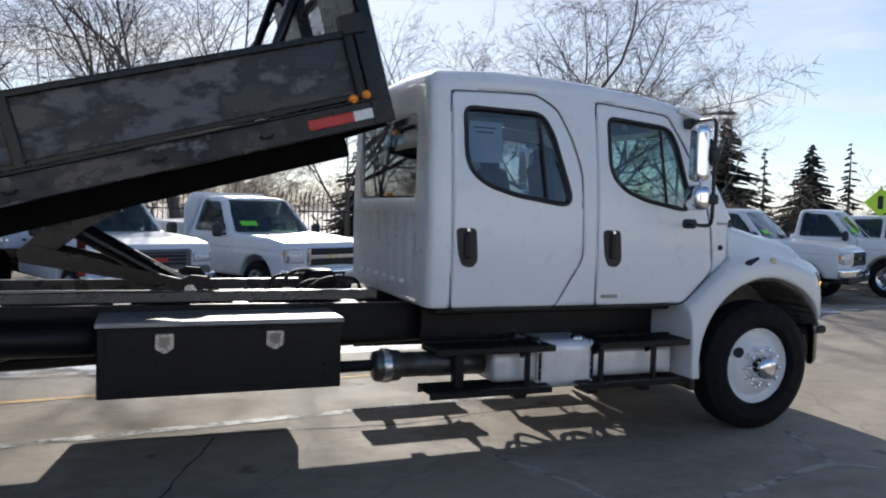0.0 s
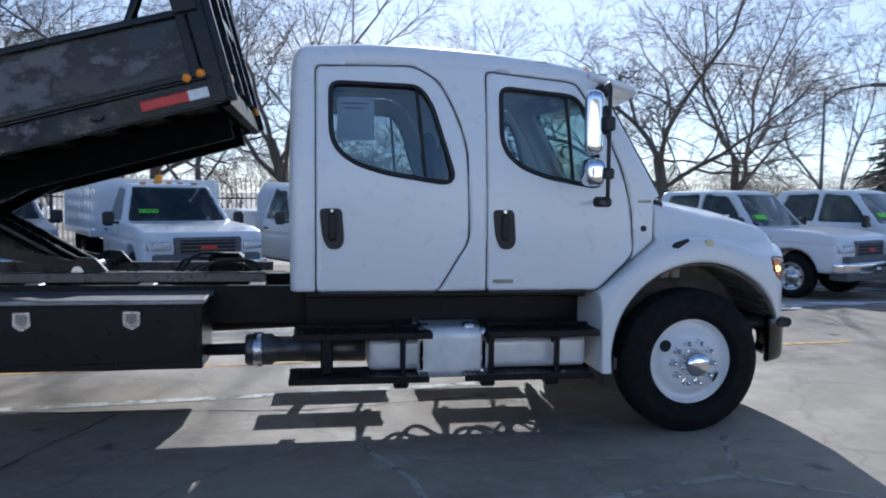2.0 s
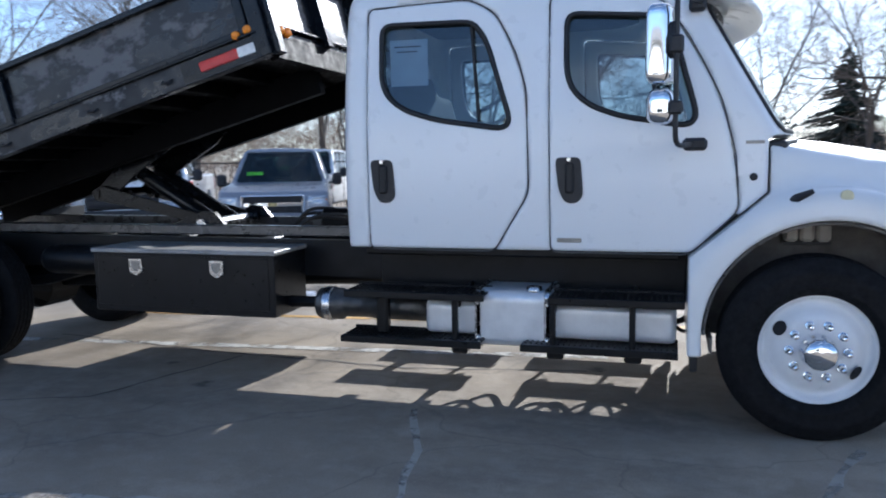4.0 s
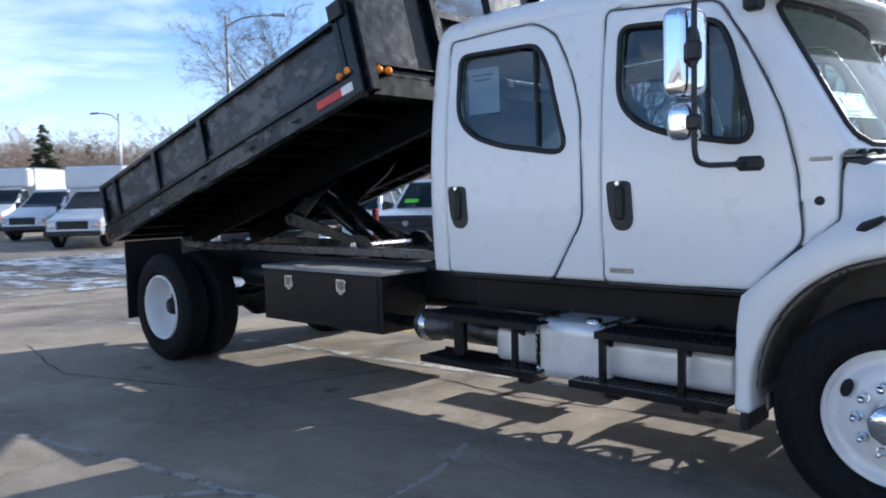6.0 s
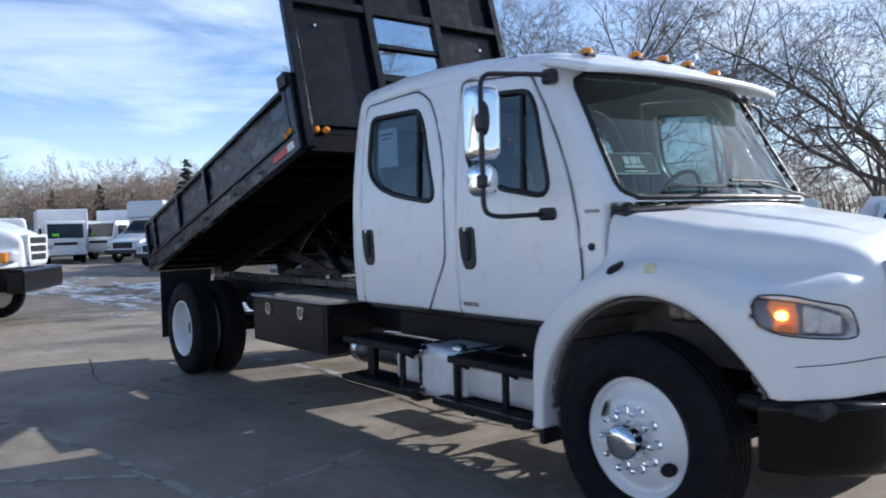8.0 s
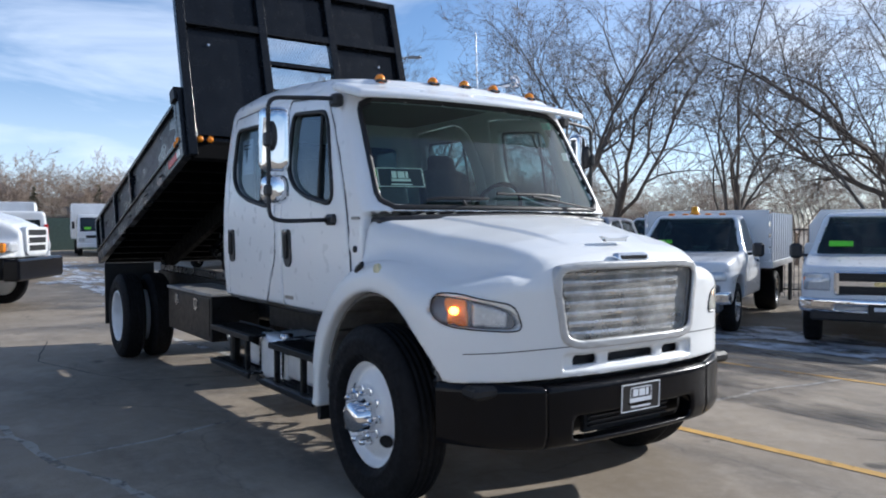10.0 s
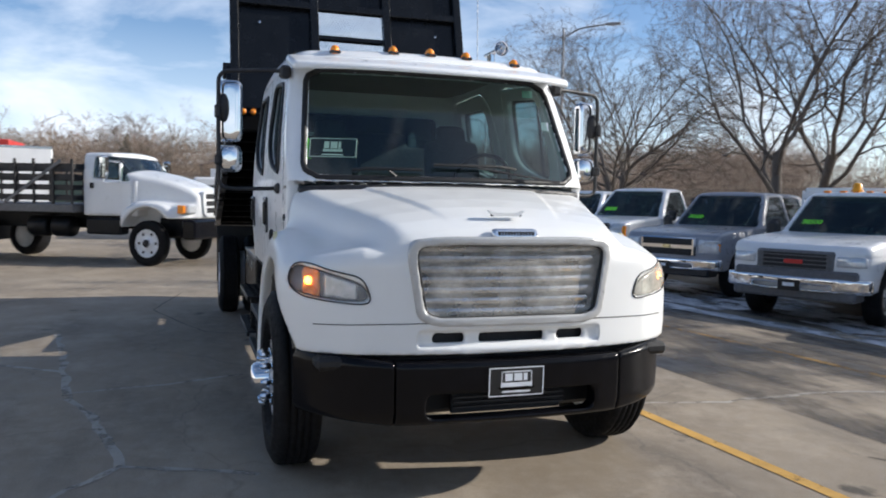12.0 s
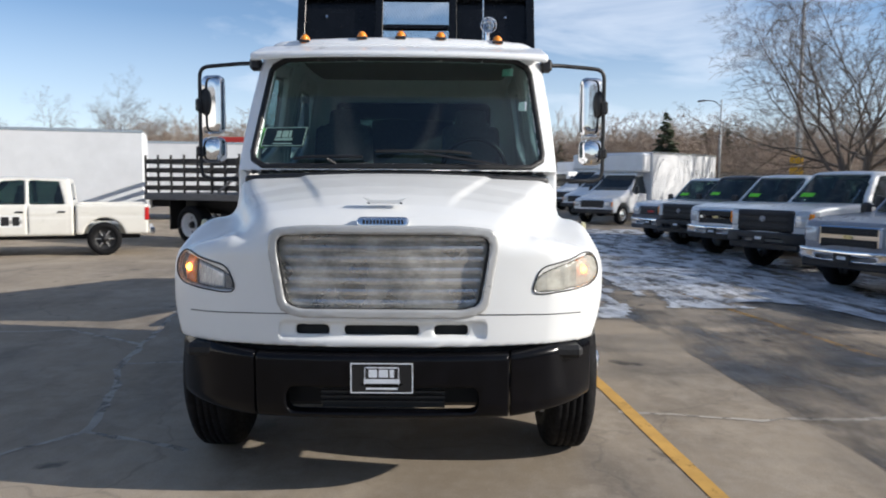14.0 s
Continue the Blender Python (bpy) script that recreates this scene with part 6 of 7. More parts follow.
    def bumper_f(x, y, z):
        z = z - L
        ay = np.abs(y)
        face = x - (1.06 - 0.10 * ay ** 2 - 0.12 * ay ** 5)
        d = smax(smax(face, -(face + 0.11), 0.02), smax(ay - 1.0, np.abs(z - sum(bz) / 2) - (bz[1] - bz[0]) / 2, 0.03), 0.03)
        return np.maximum(d, -np.maximum(np.maximum(np.abs(z - bz[0] - 0.06) - 0.03, ay - 0.55), 0.9 - x))
    bp = part("bumper", solid("bumper", bumper_f, (0.6, -1.02, bz[0] + L - 0.02), (1.08, 1.02, bz[1] + L + 0.02), 0.03), M[bcol], T)
    part("valance", box((0.62, -0.85, bz[0] - 0.12 + L), (0.97, 0.85, bz[0] + 0.02 + L), 0.03), MV["greyplastic"] if style == "fleet" else M["plastic"], T)
    pl = part("plate", box((1.06, -0.15, 0.50 + L), (1.075, 0.15, 0.65 + L), 0.004), M["ink"], bp, "dark dealer plate")
    part("printed_bar", box((1.075, -0.08, 0.56 + L), (1.078, 0.08, 0.61 + L)), M["paper"], pl)
    for s in (-1, 1):
        mr = part("mirror", box((-0.98, min(s * 1.03, s * 1.22), 1.18 + L), (-0.86, max(s * 1.03, s * 1.22), 1.42 + L), 0.04), M["plastic"], T, "black door mirror")
        part("mirror_arm", tube([(-0.92, s * 0.9, 1.22 + L), (-0.92, s * 1.06, 1.24 + L)], 0.025, 6), M["plastic"], mr)
        for hx in ([-1.85] if not crew else [-1.85, -2.78]):
            part("door_handle", box((hx - 0.09, min(s * 0.95, s * 1.0), 1.06 + L), (hx + 0.09, max(s * 0.95, s * 1.0), 1.10 + L), 0.01), M["plastic"], T)
        car_wheel(T, 0.0, s * 0.84, wr, 0.25, s, rimmat)
        car_wheel(T, -wb, s * 0.86, wr, 0.25 if rear in ("bed",) else 0.42, s, rimmat, rear not in ("bed",))
    for y in (-0.45, -0.2, 0.0, 0.2, 0.45):
        if beacon:
            part("roof_lamp", box((-1.42, y - 0.05, 1.90 + L), (-1.34, y + 0.05, 1.935 + L), 0.01), M["amber"], T)
    if beacon:
        bc = part("beacon", lathe([(0.10, 0.0), (0.10, 0.03), (0.075, 0.04), (0.07, 0.13), (0.05, 0.15), (0.0, 0.155)], "z", (-1.7, -0.1, 1.92 + L), 20), plain("amber_beacon", (0.85, 0.35, 0.02), 0.25), T, "amber roof beacon", True)
    if sticker:
        st = part("price_sticker", box((-0.002, -0.17, -0.06), (0.002, 0.17, 0.06), 0.0), M["green"], T, "green price sticker")
        st.matrix_local = pose(-0.893, -0.48, 1.42 + L, 0, -47, -4)
        if price:
            cu = bpy.data.curves.new("price", "FONT")
            st.data.materials[0] = MV["carglass"]
            cu.body, cu.size, cu.align_x, cu.align_y, cu.extrude = price, 0.13, "CENTER", "CENTER", 0.001
            tx = new("price_text", cu)
            tx.parent = st
            tx.matrix_local = Matrix(((0, 0, 1, 0.004), (1, 0, 0, 0), (0, 1, 0, 0), (0, 0, 0, 1)))
            cu.offset = 0.004
            cu.materials.append(M["green"])
    x0 = cab_end - 0.04
    if rear == "bed":
        def bedf(x, y, z):
            z = z - L
            ay = np.abs(y)
            d = smax(smax(ay - (hw - 0.10 * np.maximum(0.80 - z, 0) ** 2), z - 1.27, 0.05), smax(x - x0, tail - x, 0.06), 0.04)
            d = smax(d, 0.52 - z, 0.05)
            d = np.maximum(d, -np.maximum(np.maximum(ay - 0.86, 0.78 - z), np.maximum(x - x0 + 0.08, tail + 0.06 - x)))
            d = d + 0.012 * np.exp(-((z - 0.98) / 0.025) ** 2) * (ay > 0.7)
            arch = np.maximum(np.hypot(x + wb, z + L - wr - 0.02) - (wr + 0.085), 0.62 - ay)
            return smax(d, -arch, 0.03)
        bd = part("bed", solid("bed", bedf, (tail - 0.02, -1.0, 0.5 + L), (x0 + 0.02, 1.0, 1.3 + L), 0.045), MV[paint_mat], T)
        for s in (-1, 1):
            part("tail_lamp", box((tail - 0.02, min(s * 0.86, s * 0.99), 0.86 + L), (tail + 0.10, max(s * 0.86, s * 0.99), 1.20 + L), 0.02), MV["redlens"], bd, "red tail lamp")
        part("rear_bumper", box((tail - 0.16, -0.92, 0.50 + L), (tail - 0.02, 0.92, 0.68 + L), 0.03), M["chrome"], T)
    elif rear == "stake":
        mt = MV["carwhite"]
        zf = 0.92 + L * 0.55
        part("flatbed", box((tail - 0.2, -1.2, zf), (x0, 1.2, zf + 0.13), 0.012), mt, T)
        n = 9
        for s in (-1, 1):
            for k in range(n + 1):
                xx = x0 - 0.05 - k * (x0 - tail + 0.1) / n
                part("stake", box((xx - 0.03, min(s * 1.15, s * 1.19), zf + 0.13), (xx + 0.03, max(s * 1.15, s * 1.19), zf + 1.03), 0.006), mt, T)
            for k in range(4):
                part("stake_board", box((tail - 0.15, min(s * 1.11, s * 1.15), zf + 0.16 + 0.24 * k), (x0 - 0.02, max(s * 1.11, s * 1.15), zf + 0.29 + 0.24 * k), 0.006), mt, T)
        for k in range(4):
            part("stake_board", box((x0 - 0.05, -1.1, zf + 0.16 + 0.24 * k), (x0 - 0.02, 1.1, zf + 0.29 + 0.24 * k), 0.006), mt, T)
            part("stake_board", box((tail - 0.18, -1.1, zf + 0.16 + 0.24 * k), (tail - 0.15, 1.1, zf + 0.29 + 0.24 * k), 0.006), mt, T)
        part("front_board", box((x0 - 0.018, -1.12, zf + 0.13), (x0 - 0.003, 1.12, zf + 1.08), 0.004), mt, T, "solid white headboard behind the cab")
        part("chassis", box((tail - 0.1, -0.45, 0.62 + L * 0.4), (cab_end, 0.45, zf - 0.002), 0.01), M["frameblack"], T)
        for s in (-1, 1):
            part("mud_flap", box((-wb - wr - 0.22, min(s * 0.65, s * 1.1), 0.3), (-wb - wr - 0.20, max(s * 0.65, s * 1.1), zf - 0.002), 0.0), M["gasket"], T)
    elif rear == "utility":
        part("service_body", solid("service_body", lambda x, y, z: np.maximum(smax(smax(np.abs(y) - 1.05, np.abs(z - L - 0.98) - 0.42, 0.03), np.maximum(x - x0, tail - x), 0.03), -np.maximum(np.hypot(x + wb, z - wr - 0.02) - (wr + 0.1), 0.62 - np.abs(y))), (tail - 0.02, -1.08, 0.54 + L), (x0 + 0.02, 1.08, 1.44 + L), 0.04), MV[paint_mat], T)
        for s in (-1, 1):
            for a, b in ((x0 - 0.06, x0 - 0.75), (x0 - 0.8, -wb - 0.55), (-wb - 0.6, tail + 0.06)):
                part("locker_door", box((b, min(s * 1.045, s * 1.062), 0.98 + L), (a, max(s * 1.045, s * 1.062), 1.36 + L), 0.006), MV[paint_mat], T)
        rk = part("headache_rack", slab([(-0.98, 1.40), (-0.98, 1.72), (-0.80, 1.98), (0.80, 1.98), (0.98, 1.72), (0.98, 1.40)], x0 - 0.10, x0 - 0.04, None, "x"), MV[paint_mat], T, "white rack behind the cab")
        rk.location = (0, 0, L)
    return T


def cutaway_front(T, paint_mat, grille):
    """Van nose and cab; front axle at the origin."""
    def nose(x, y, z):
        ay = np.abs(y)
        top = np.interp(x, [-2.2, -1.35, -0.65, 0.05, 0.62, 0.80], [2.12, 2.10, 1.52, 1.16, 1.02, 0.85])
        d = smax(ay - (0.98 - 0.25 * np.maximum(z - 1.2, 0) - 0.12 * np.clip(x - 0.2, 0, 1) ** 2), (z - top) * 0.75, 0.09)
        d = smax(d, x - (0.82 - 0.10 * ay ** 3), 0.06)
        d = np.maximum(smax(d, 0.45 - z, 0.04), -2.0 - x)
        return smax(d, -np.maximum(np.hypot(x, z - 0.39) - 0.47, 0.6 - ay), 0.03)

    def glass_at(x, y, z):
        ay = np.abs(y)
        sd = np.maximum(inside([(-0.62, 1.28), (-1.18, 1.92), (-1.72, 1.95), (-1.75, 1.22)], x, z, 0.05), 0.6 - ay)
        wsn = np.maximum(np.maximum(ay - (0.86 - 0.2 * (z - 1.3)), inside([(-0.20, 1.33), (-0.35, 1.30), (-1.35, 2.05), (-1.25, 2.08)], x, z, 0.0) - 0.12), 1.36 - z)
        wsn = np.maximum(wsn, z - 1.98)
        return np.minimum(sd, wsn)
    part("cab", solid("cab", lambda x, y, z: np.maximum(nose(x, y, z), -np.maximum(glass_at(x, y, z), -(nose(x, y, z) + 0.12))), (-2.02, -1.0, 0.43), (0.85, 1.0, 2.15), 0.055), MV[paint_mat], T)
    part("window_glass", solid("window_glass", lambda x, y, z: np.maximum(nose(x, y, z) + 0.03, glass_at(x, y, z) - 0.02), (-1.96, -1.0, 1.2), (0.3, 1.0, 2.15), 0.05), MV["darkglass"], T, "dark windows")
    part("grille", box((0.74, -0.55, 0.66), (0.835, 0.55, 0.95), 0.03), M[grille], T)
    for k in range(3):
        part("grille_bar", box((0.83, -0.5, 0.70 + 0.08 * k), (0.842, 0.5, 0.74 + 0.08 * k)), M["inset"], T)
    part("bumper", box((0.70, -0.98, 0.42), (0.92, 0.98, 0.60), 0.04), M["plastic"] if grille == "plastic" else M["chrome"], T)
    for s in (-1, 1):
        h = part("headlamp", box((0.70, min(s * 0.60, s * 0.88), 0.72), (0.81, max(s * 0.60, s * 0.88), 0.92), 0.03), MV["headlamp"], T)
        part("turn_lamp", box((0.66, min(s * 0.885, s * 0.93), 0.70), (0.76, max(s * 0.885, s * 0.93), 0.90), 0.015), M["amber"], h)
        part("mirror", box((-0.75, min(s * 1.03, s * 1.2), 1.20), (-0.63, max(s * 1.03, s * 1.2), 1.55), 0.04), M["plastic"], T)
        car_wheel(T, 0, s * 0.84, 0.38, 0.24, s)


def van(label, paint_mat="carwhite", grille="plastic", box_len=0.0, group="", name="cargo_van"):
    T = thing(name, label, "van" if not box_len else "truck", group)
    cutaway_front(T, paint_mat, grille)
    if box_len:
        part("cargo_box", box((-2.1 - box_len, -1.18, 0.85), (-1.75, 1.18, 2.95), 0.03), MV["boxwhite"], T, "white panelled cargo box")
        for s in (-1, 1):
            part("box_rail", box((-2.1 - box_len, min(s * 1.17, s * 1.195), 0.83), (-1.75, max(s * 1.17, s * 1.195), 0.93), 0.005), M["bright"], T)
            part("box_rail", box((-2.1 - box_len, min(s * 1.17, s * 1.195), 2.88), (-1.75, max(s * 1.17, s * 1.195), 2.96), 0.005), M["bright"], T)
        part("box_shelf", box((-1.80, -1.1, 2.1), (-1.2, 1.1, 2.90), 0.08), MV["boxwhite"], T)
        wb = 1.6 + box_len * 0.62
        part("chassis", box((-2.0 - box_len, -0.45, 0.5), (-1.5, 0.45, 0.85), 0.02), M["frameblack"], T)
        part("rear_door", box((-2.12 - box_len, -1.05, 1.0), (-2.09 - box_len, 1.05, 2.85), 0.01), MV["boxwhite"], T)
    else:
        part("van_body", solid("van_body", lambda x, y, z: smax(smax(smax(np.abs(y) - (1.0 - 0.14 * np.maximum(z - 1.1, 0)), z - 2.12, 0.12), np.maximum(-5.2 - x, x + 1.95), 0.05), 0.46 - z, 0.04), (-5.25, -1.02, 0.44), (-1.93, 1.02, 2.14), 0.06), MV[paint_mat], T)
        wb = 3.45
        part("underbody", box((-5.0, -0.7, 0.35), (0.5, 0.7, 0.6), 0.03), M["frameblack"], T)
        for s in (-1, 1):
            part("tail_lamp", box((-5.24, min(s * 0.82, s * 0.95), 1.1), (-5.15, max(s * 0.82, s * 0.95), 1.7), 0.02), MV["redlens"], T)
        part("rear_window", box((-5.225, -0.72, 1.35), (-5.19, 0.72, 1.85), 0.02), MV["darkglass"], T)
    for s in (-1, 1):
        car_wheel(T, -wb, s * 0.86, 0.38, 0.24 if not box_len else 0.42, s, "bright", bool(box_len))
    return T


def cabover(label, box_len=4.6, group=""):
    T = thing("box_truck", label, "truck", group)

    def cabf(x, y, z):
        ay = np.abs(y)
        d = smax(smax(ay - (0.98 - 0.05 * np.maximum(z - 1.3, 0)), z - 2.22, 0.08), x - (0.80 - 0.28 * np.maximum(z - 1.25, 0) - 0.05 * ay ** 3), 0.06)
        return smax(np.maximum(d, -0.95 - x), 0.62 - z, 0.04)
    part("cab", solid("cab", cabf, (-0.97, -1.0, 0.6), (0.82, 1.0, 2.25), 0.045), MV["carwhite"], T)
    part("windscreen", solid("windscreen", lambda x, y, z: np.maximum(cabf(x, y, z) - 0.014, np.maximum(np.maximum(np.abs(y) - 0.84, np.abs(z - 1.68) - 0.38), 0.3 - x)), (0.3, -0.9, 1.26), (0.85, 0.9, 2.04), 0.04), MV["darkglass"], T)
    for s in (-1, 1):
        part("door_window", box((-0.55, min(s * 0.90, s * 0.985), 1.38), (0.25, max(s * 0.90, s * 0.985), 1.95), 0.03), MV["darkglass"], T)
        part("headlamp", box((0.72, min(s * 0.60, s * 0.90), 0.78), (0.815, max(s * 0.60, s * 0.90), 0.98), 0.02), MV["headlamp"], T)
        part("mirror", box((0.50, min(s * 1.08, s * 1.22), 1.45), (0.58, max(s * 1.08, s * 1.22), 1.85), 0.03), M["plastic"], T)
        car_wheel(T, 0, s * 0.83, 0.40, 0.25, s)
        car_wheel(T, -0.6 - box_len * 0.62, s * 0.84, 0.40, 0.42, s, "bright", True)
    part("grille", box((0.78, -0.55, 0.95), (0.815, 0.55, 1.10), 0.015), M["inset"], T)
    part("bumper", box((0.70, -1.0, 0.45), (0.86, 1.0, 0.68), 0.03), MV["carwhite"], T)
    part("cargo_box", box((-1.1 - box_len, -1.22, 0.90), (-1.05, 1.22, 2.85), 0.03), MV["boxwhite"], T)
    part("chassis", box((-1.0 - box_len, -0.42, 0.55), (0.5, 0.42, 0.95), 0.02), M["frameblack"], T)
    st = part("price_sticker", box((0.0, -0.62, 1.42), (0.004, -0.30, 1.55)), M["green"], T)
    st.location = (0.775, 0, 0)
    return T



def heavy_truck(label):
    """The medium-duty stake truck; front axle at the origin, nose to +x."""
    T = thing("stake_truck", label, "truck")
    WR = 0.465

    def lowcab(x, y, z):
        ay = np.abs(y)
        d = smax(ay - (0.98 - 0.14 * np.maximum(z - 1.78, 0)), z - (2.33 - 0.05 * ay ** 2 - 0.10 * np.maximum(x + 0.9, 0)), 0.09)
        d = smax(d, np.where(z > 1.74, (x + 0.36 + (z - 1.74) * 0.95 + 0.12 * ay ** 2) * 0.74, x + 0.30), 0.05)
        return smax(np.maximum(d, 1.0 - z), -1.66 - x, 0.06)

    def hoodf(x, y, z):
        ay = np.abs(y)
        top = np.interp(x, [-0.5, 0.0, 0.5, 0.85, 1.05], [1.97, 1.89, 1.76, 1.62, 1.48]) - 0.12 * ay ** 2
        core = smax(smax(ay - (0.95 - 0.24 * np.clip(x + 0.3, 0, 1.3)), z - top, 0.12), x - (1.06 - 0.10 * ay ** 2), 0.06)
        r = np.hypot(x + 0.0, z - 0.56)
        fend = smax(smax(r - 0.80, ay - 1.14, 0.10), z - 1.33, 0.16)
        wing = smax(smax(ay - 1.06, z - (1.34 - 0.1 * ay), 0.12), smax(0.3 - x, x - (1.02 - 0.22 * ay ** 3), 0.06), 0.08)
        d = smin(smin(core, fend, 0.10), wing, 0.10)
        d = np.maximum(np.maximum(d, -0.62 - x), np.where(x > 0, 0.98 - z, 0.74 - z))
        return smax(d, -np.maximum(r - 0.645, 0.55 - ay), 0.03)

    def holes(x, y, z):
        ay = np.abs(y)
        sd = np.maximum(np.minimum(inside([(-1.40, 1.78), (-1.38, 2.22), (-0.90, 2.22), (-0.80, 2.12), (-0.74, 1.74)], x, z, 0.04), inside([(-0.68, 1.72), (-0.74, 2.08), (-0.48, 1.72)], x, z, 0.01)), 0.6 - ay)
        wsn = np.maximum(np.maximum(ay - (0.87 - 0.2 * (z - 1.8)), np.abs(z - 2.0) - 0.215), -0.95 - x)
        bk = np.maximum(np.maximum(ay - 0.6, np.abs(z - 2.0) - 0.18), x + 1.4)
        return np.minimum(np.minimum(sd, wsn), bk)

    def cabf(x, y, z):
        g = lowcab(x, y, z)
        d = np.maximum(np.maximum(g, -(g + 0.08)), -holes(x, y, z))
        for sx in (-1.52, -0.42):
            d = np.maximum(d, -np.maximum(np.abs(x - sx) - 0.01, np.maximum(np.abs(z - 1.4) - 0.34, 0.93 - np.abs(y))))
        return d
    part("cab", solid("cab", cabf, (-1.70, -1.0, 0.98), (-0.25, 1.0, 2.36), 0.036), MV["carwhite"], T, "white regular cab")
    part("hood", solid("hood", hoodf, (-0.66, -1.17, 0.6), (1.08, 1.17, 2.0), 0.034), MV["carwhite"], T, "white hood with round fenders")
    for nm, lim in (("windscreen", lambda x, y, z: np.maximum(np.abs(y) - 0.9, -0.95 - x)), ("side_window", lambda x, y, z: 0.7 - y), ("side_window", lambda x, y, z: 0.7 + y)):
        part(nm, solid(nm, lambda x, y, z: np.maximum(np.abs(lowcab(x, y, z) + 0.036) - 0.022, np.maximum(np.maximum(holes(x, y, z) - 0.03, lim(x, y, z)), 1.66 - z)), (-1.62, -1.0, 1.64), (-0.3, 1.0, 2.3), 0.036), MV["carglass"], T)
    part("dashboard", box((-0.95, -0.8, 1.3), (-0.5, 0.8, 1.70), 0.05), M["cabin"], T)
    for y in (-0.4, 0.4):
        part("seat", box((-1.52, y - 0.25, 1.3), (-1.30, y + 0.25, 2.02), 0.06), M["seat"], T)
    gp = part("grille", slab(rounded([(-0.50, 1.02), (-0.56, 1.54), (0.56, 1.54), (0.50, 1.02)], 0.10, 4), 0.99, 1.10, None, "x"), MV["carwhite"], T, "white framed three-bar grille")
    for k in range(3):
        part("grille_mesh", box((1.09, -0.40 - 0.02 * k, 1.09 + 0.145 * k), (1.106, 0.40 + 0.02 * k, 1.20 + 0.145 * k), 0.008), M["inset"], gp)
    part("bumper", box((0.86, -1.12, 0.56), (1.20, 1.12, 0.96), 0.04), M["bumper"], T, "black steel bumper")
    part("engine", box((-0.6, -0.5, 0.55), (0.86, 0.5, 1.1), 0.05), M["frameblack"], T)
    for s in (-1, 1):
        h = part("headlamp", box((0.84, min(s * 0.66, s * 0.99), 1.08), (0.99, max(s * 0.66, s * 0.99), 1.25), 0.03), MV["headlamp"], T)
        part("turn_lamp", box((0.72, min(s * 0.97, s * 1.06), 1.08), (0.90, max(s * 0.97, s * 1.06), 1.25), 0.025), M["amber"], h)
        mr = part("mirror", box((-0.98, min(s * 1.18, s * 1.38), 1.76), (-0.84, max(s * 1.18, s * 1.38), 2.22), 0.04), M["chrome"], T, "tall chrome door mirror")
        part("mirror_arm", tube([(-0.75, s * 0.92, 2.1), (-0.9, s * 1.3, 2.12), (-0.9, s * 1.3, 1.70), (-0.72, s * 0.96, 1.70)], 0.02, 6), M["chrome"], mr)
        part("door_handle", box((-1.48, min(s * 0.97, s * 1.0), 1.56), (-1.38, max(s * 0.97, s * 1.0), 1.68), 0.01), M["inset"], T)
        part("side_step", box((-1.55, min(s * 0.72, s * 1.05), 0.62), (-0.66, max(s * 0.72, s * 1.05), 0.96), 0.04), M["frameblack"], T, "black side step box")
        car_wheel(T, 0.0, s * 0.97, WR, 0.25, s, "wheelwhite")
        car_wheel(T, -4.6, s * 0.93, WR, 0.46, s, "wheelwhite", True)
        part("hub_cap", lathe([(0.0, 0.05 * s), (0.07, 0.04 * s), (0.085, 0.0)], "y", (0.0, s * 1.10, WR), 14), M["inset"], T)
        part("hub_cap", lathe([(0.0, 0.08 * s), (0.07, 0.07 * s), (0.09, 0.0)], "y", (-4.6, s * 1.02, WR), 14), M["inset"], T)
        part("mud_flap", box((-5.30, min(s * 0.62, s * 1.15), 0.34), (-5.28, max(s * 0.62, s * 1.15), 1.06), 0.0), M["gasket"], T)
    zf, x0, tail = 1.06, -1.74, -6.2
    part("flatbed", box((tail, -1.22, zf), (x0, 1.22, zf + 0.17), 0.015), MV["greyplastic"], T, "dark steel flatbed")
    part("chassis", box((tail + 0.2, -0.45, 0.72), (0.9, 0.45, zf - 0.002), 0.01), M["frameblack"], T)
    for x in (-2.3, -2.9):
        part("under_tank", lathe([(0.0, -0.25), (0.2, -0.24), (0.22, -0.2), (0.22, 0.2), (0.2, 0.24), (0.0, 0.25)], "x", (x, -0.75, 0.76), 16), M["frameblack"], T, "", True)
    for s in (-1, 1):
        for k in range(10):
            xx = x0 - 0.04 - k * 0.485
            part("stake", box((xx - 0.028, min(s * 1.16, s * 1.205), zf + 0.17), (xx + 0.028, max(s * 1.16, s * 1.205), zf + 1.09), 0.006), MV["stake"], T)
        for k in range(4):
            part("stake_board", box((tail + 0.05, min(s * 1.13, s * 1.158), zf + 0.24 + 0.215 * k), (x0 - 0.02, max(s * 1.13, s * 1.158), zf + 0.35 + 0.215 * k), 0.006), MV["stake"], T)
    for k in range(4):
        for xx in (x0 - 0.05, tail + 0.05):
            part("stake_board", box((xx - 0.015, -1.12, zf + 0.24 + 0.215 * k), (xx + 0.015, 1.12, zf + 0.35 + 0.215 * k), 0.006), MV["stake"], T)
    part("strap", box((-0.85, -0.012, -0.035), (0.85, 0.012, 0.035), 0.006), MV["greyplastic"], T, "grey bar slung across the stakes").matrix_local = pose(-2.75, -1.225, zf + 0.62, 0, -31, 0)
    st = part("price_sticker", box((-0.002, -0.15, -0.06), (0.002, 0.15, 0.06)), M["green"], T, "green price sticker")
    st.matrix_local = pose(-0.56, -0.42, 1.88, 0, -36, -5)
    return T


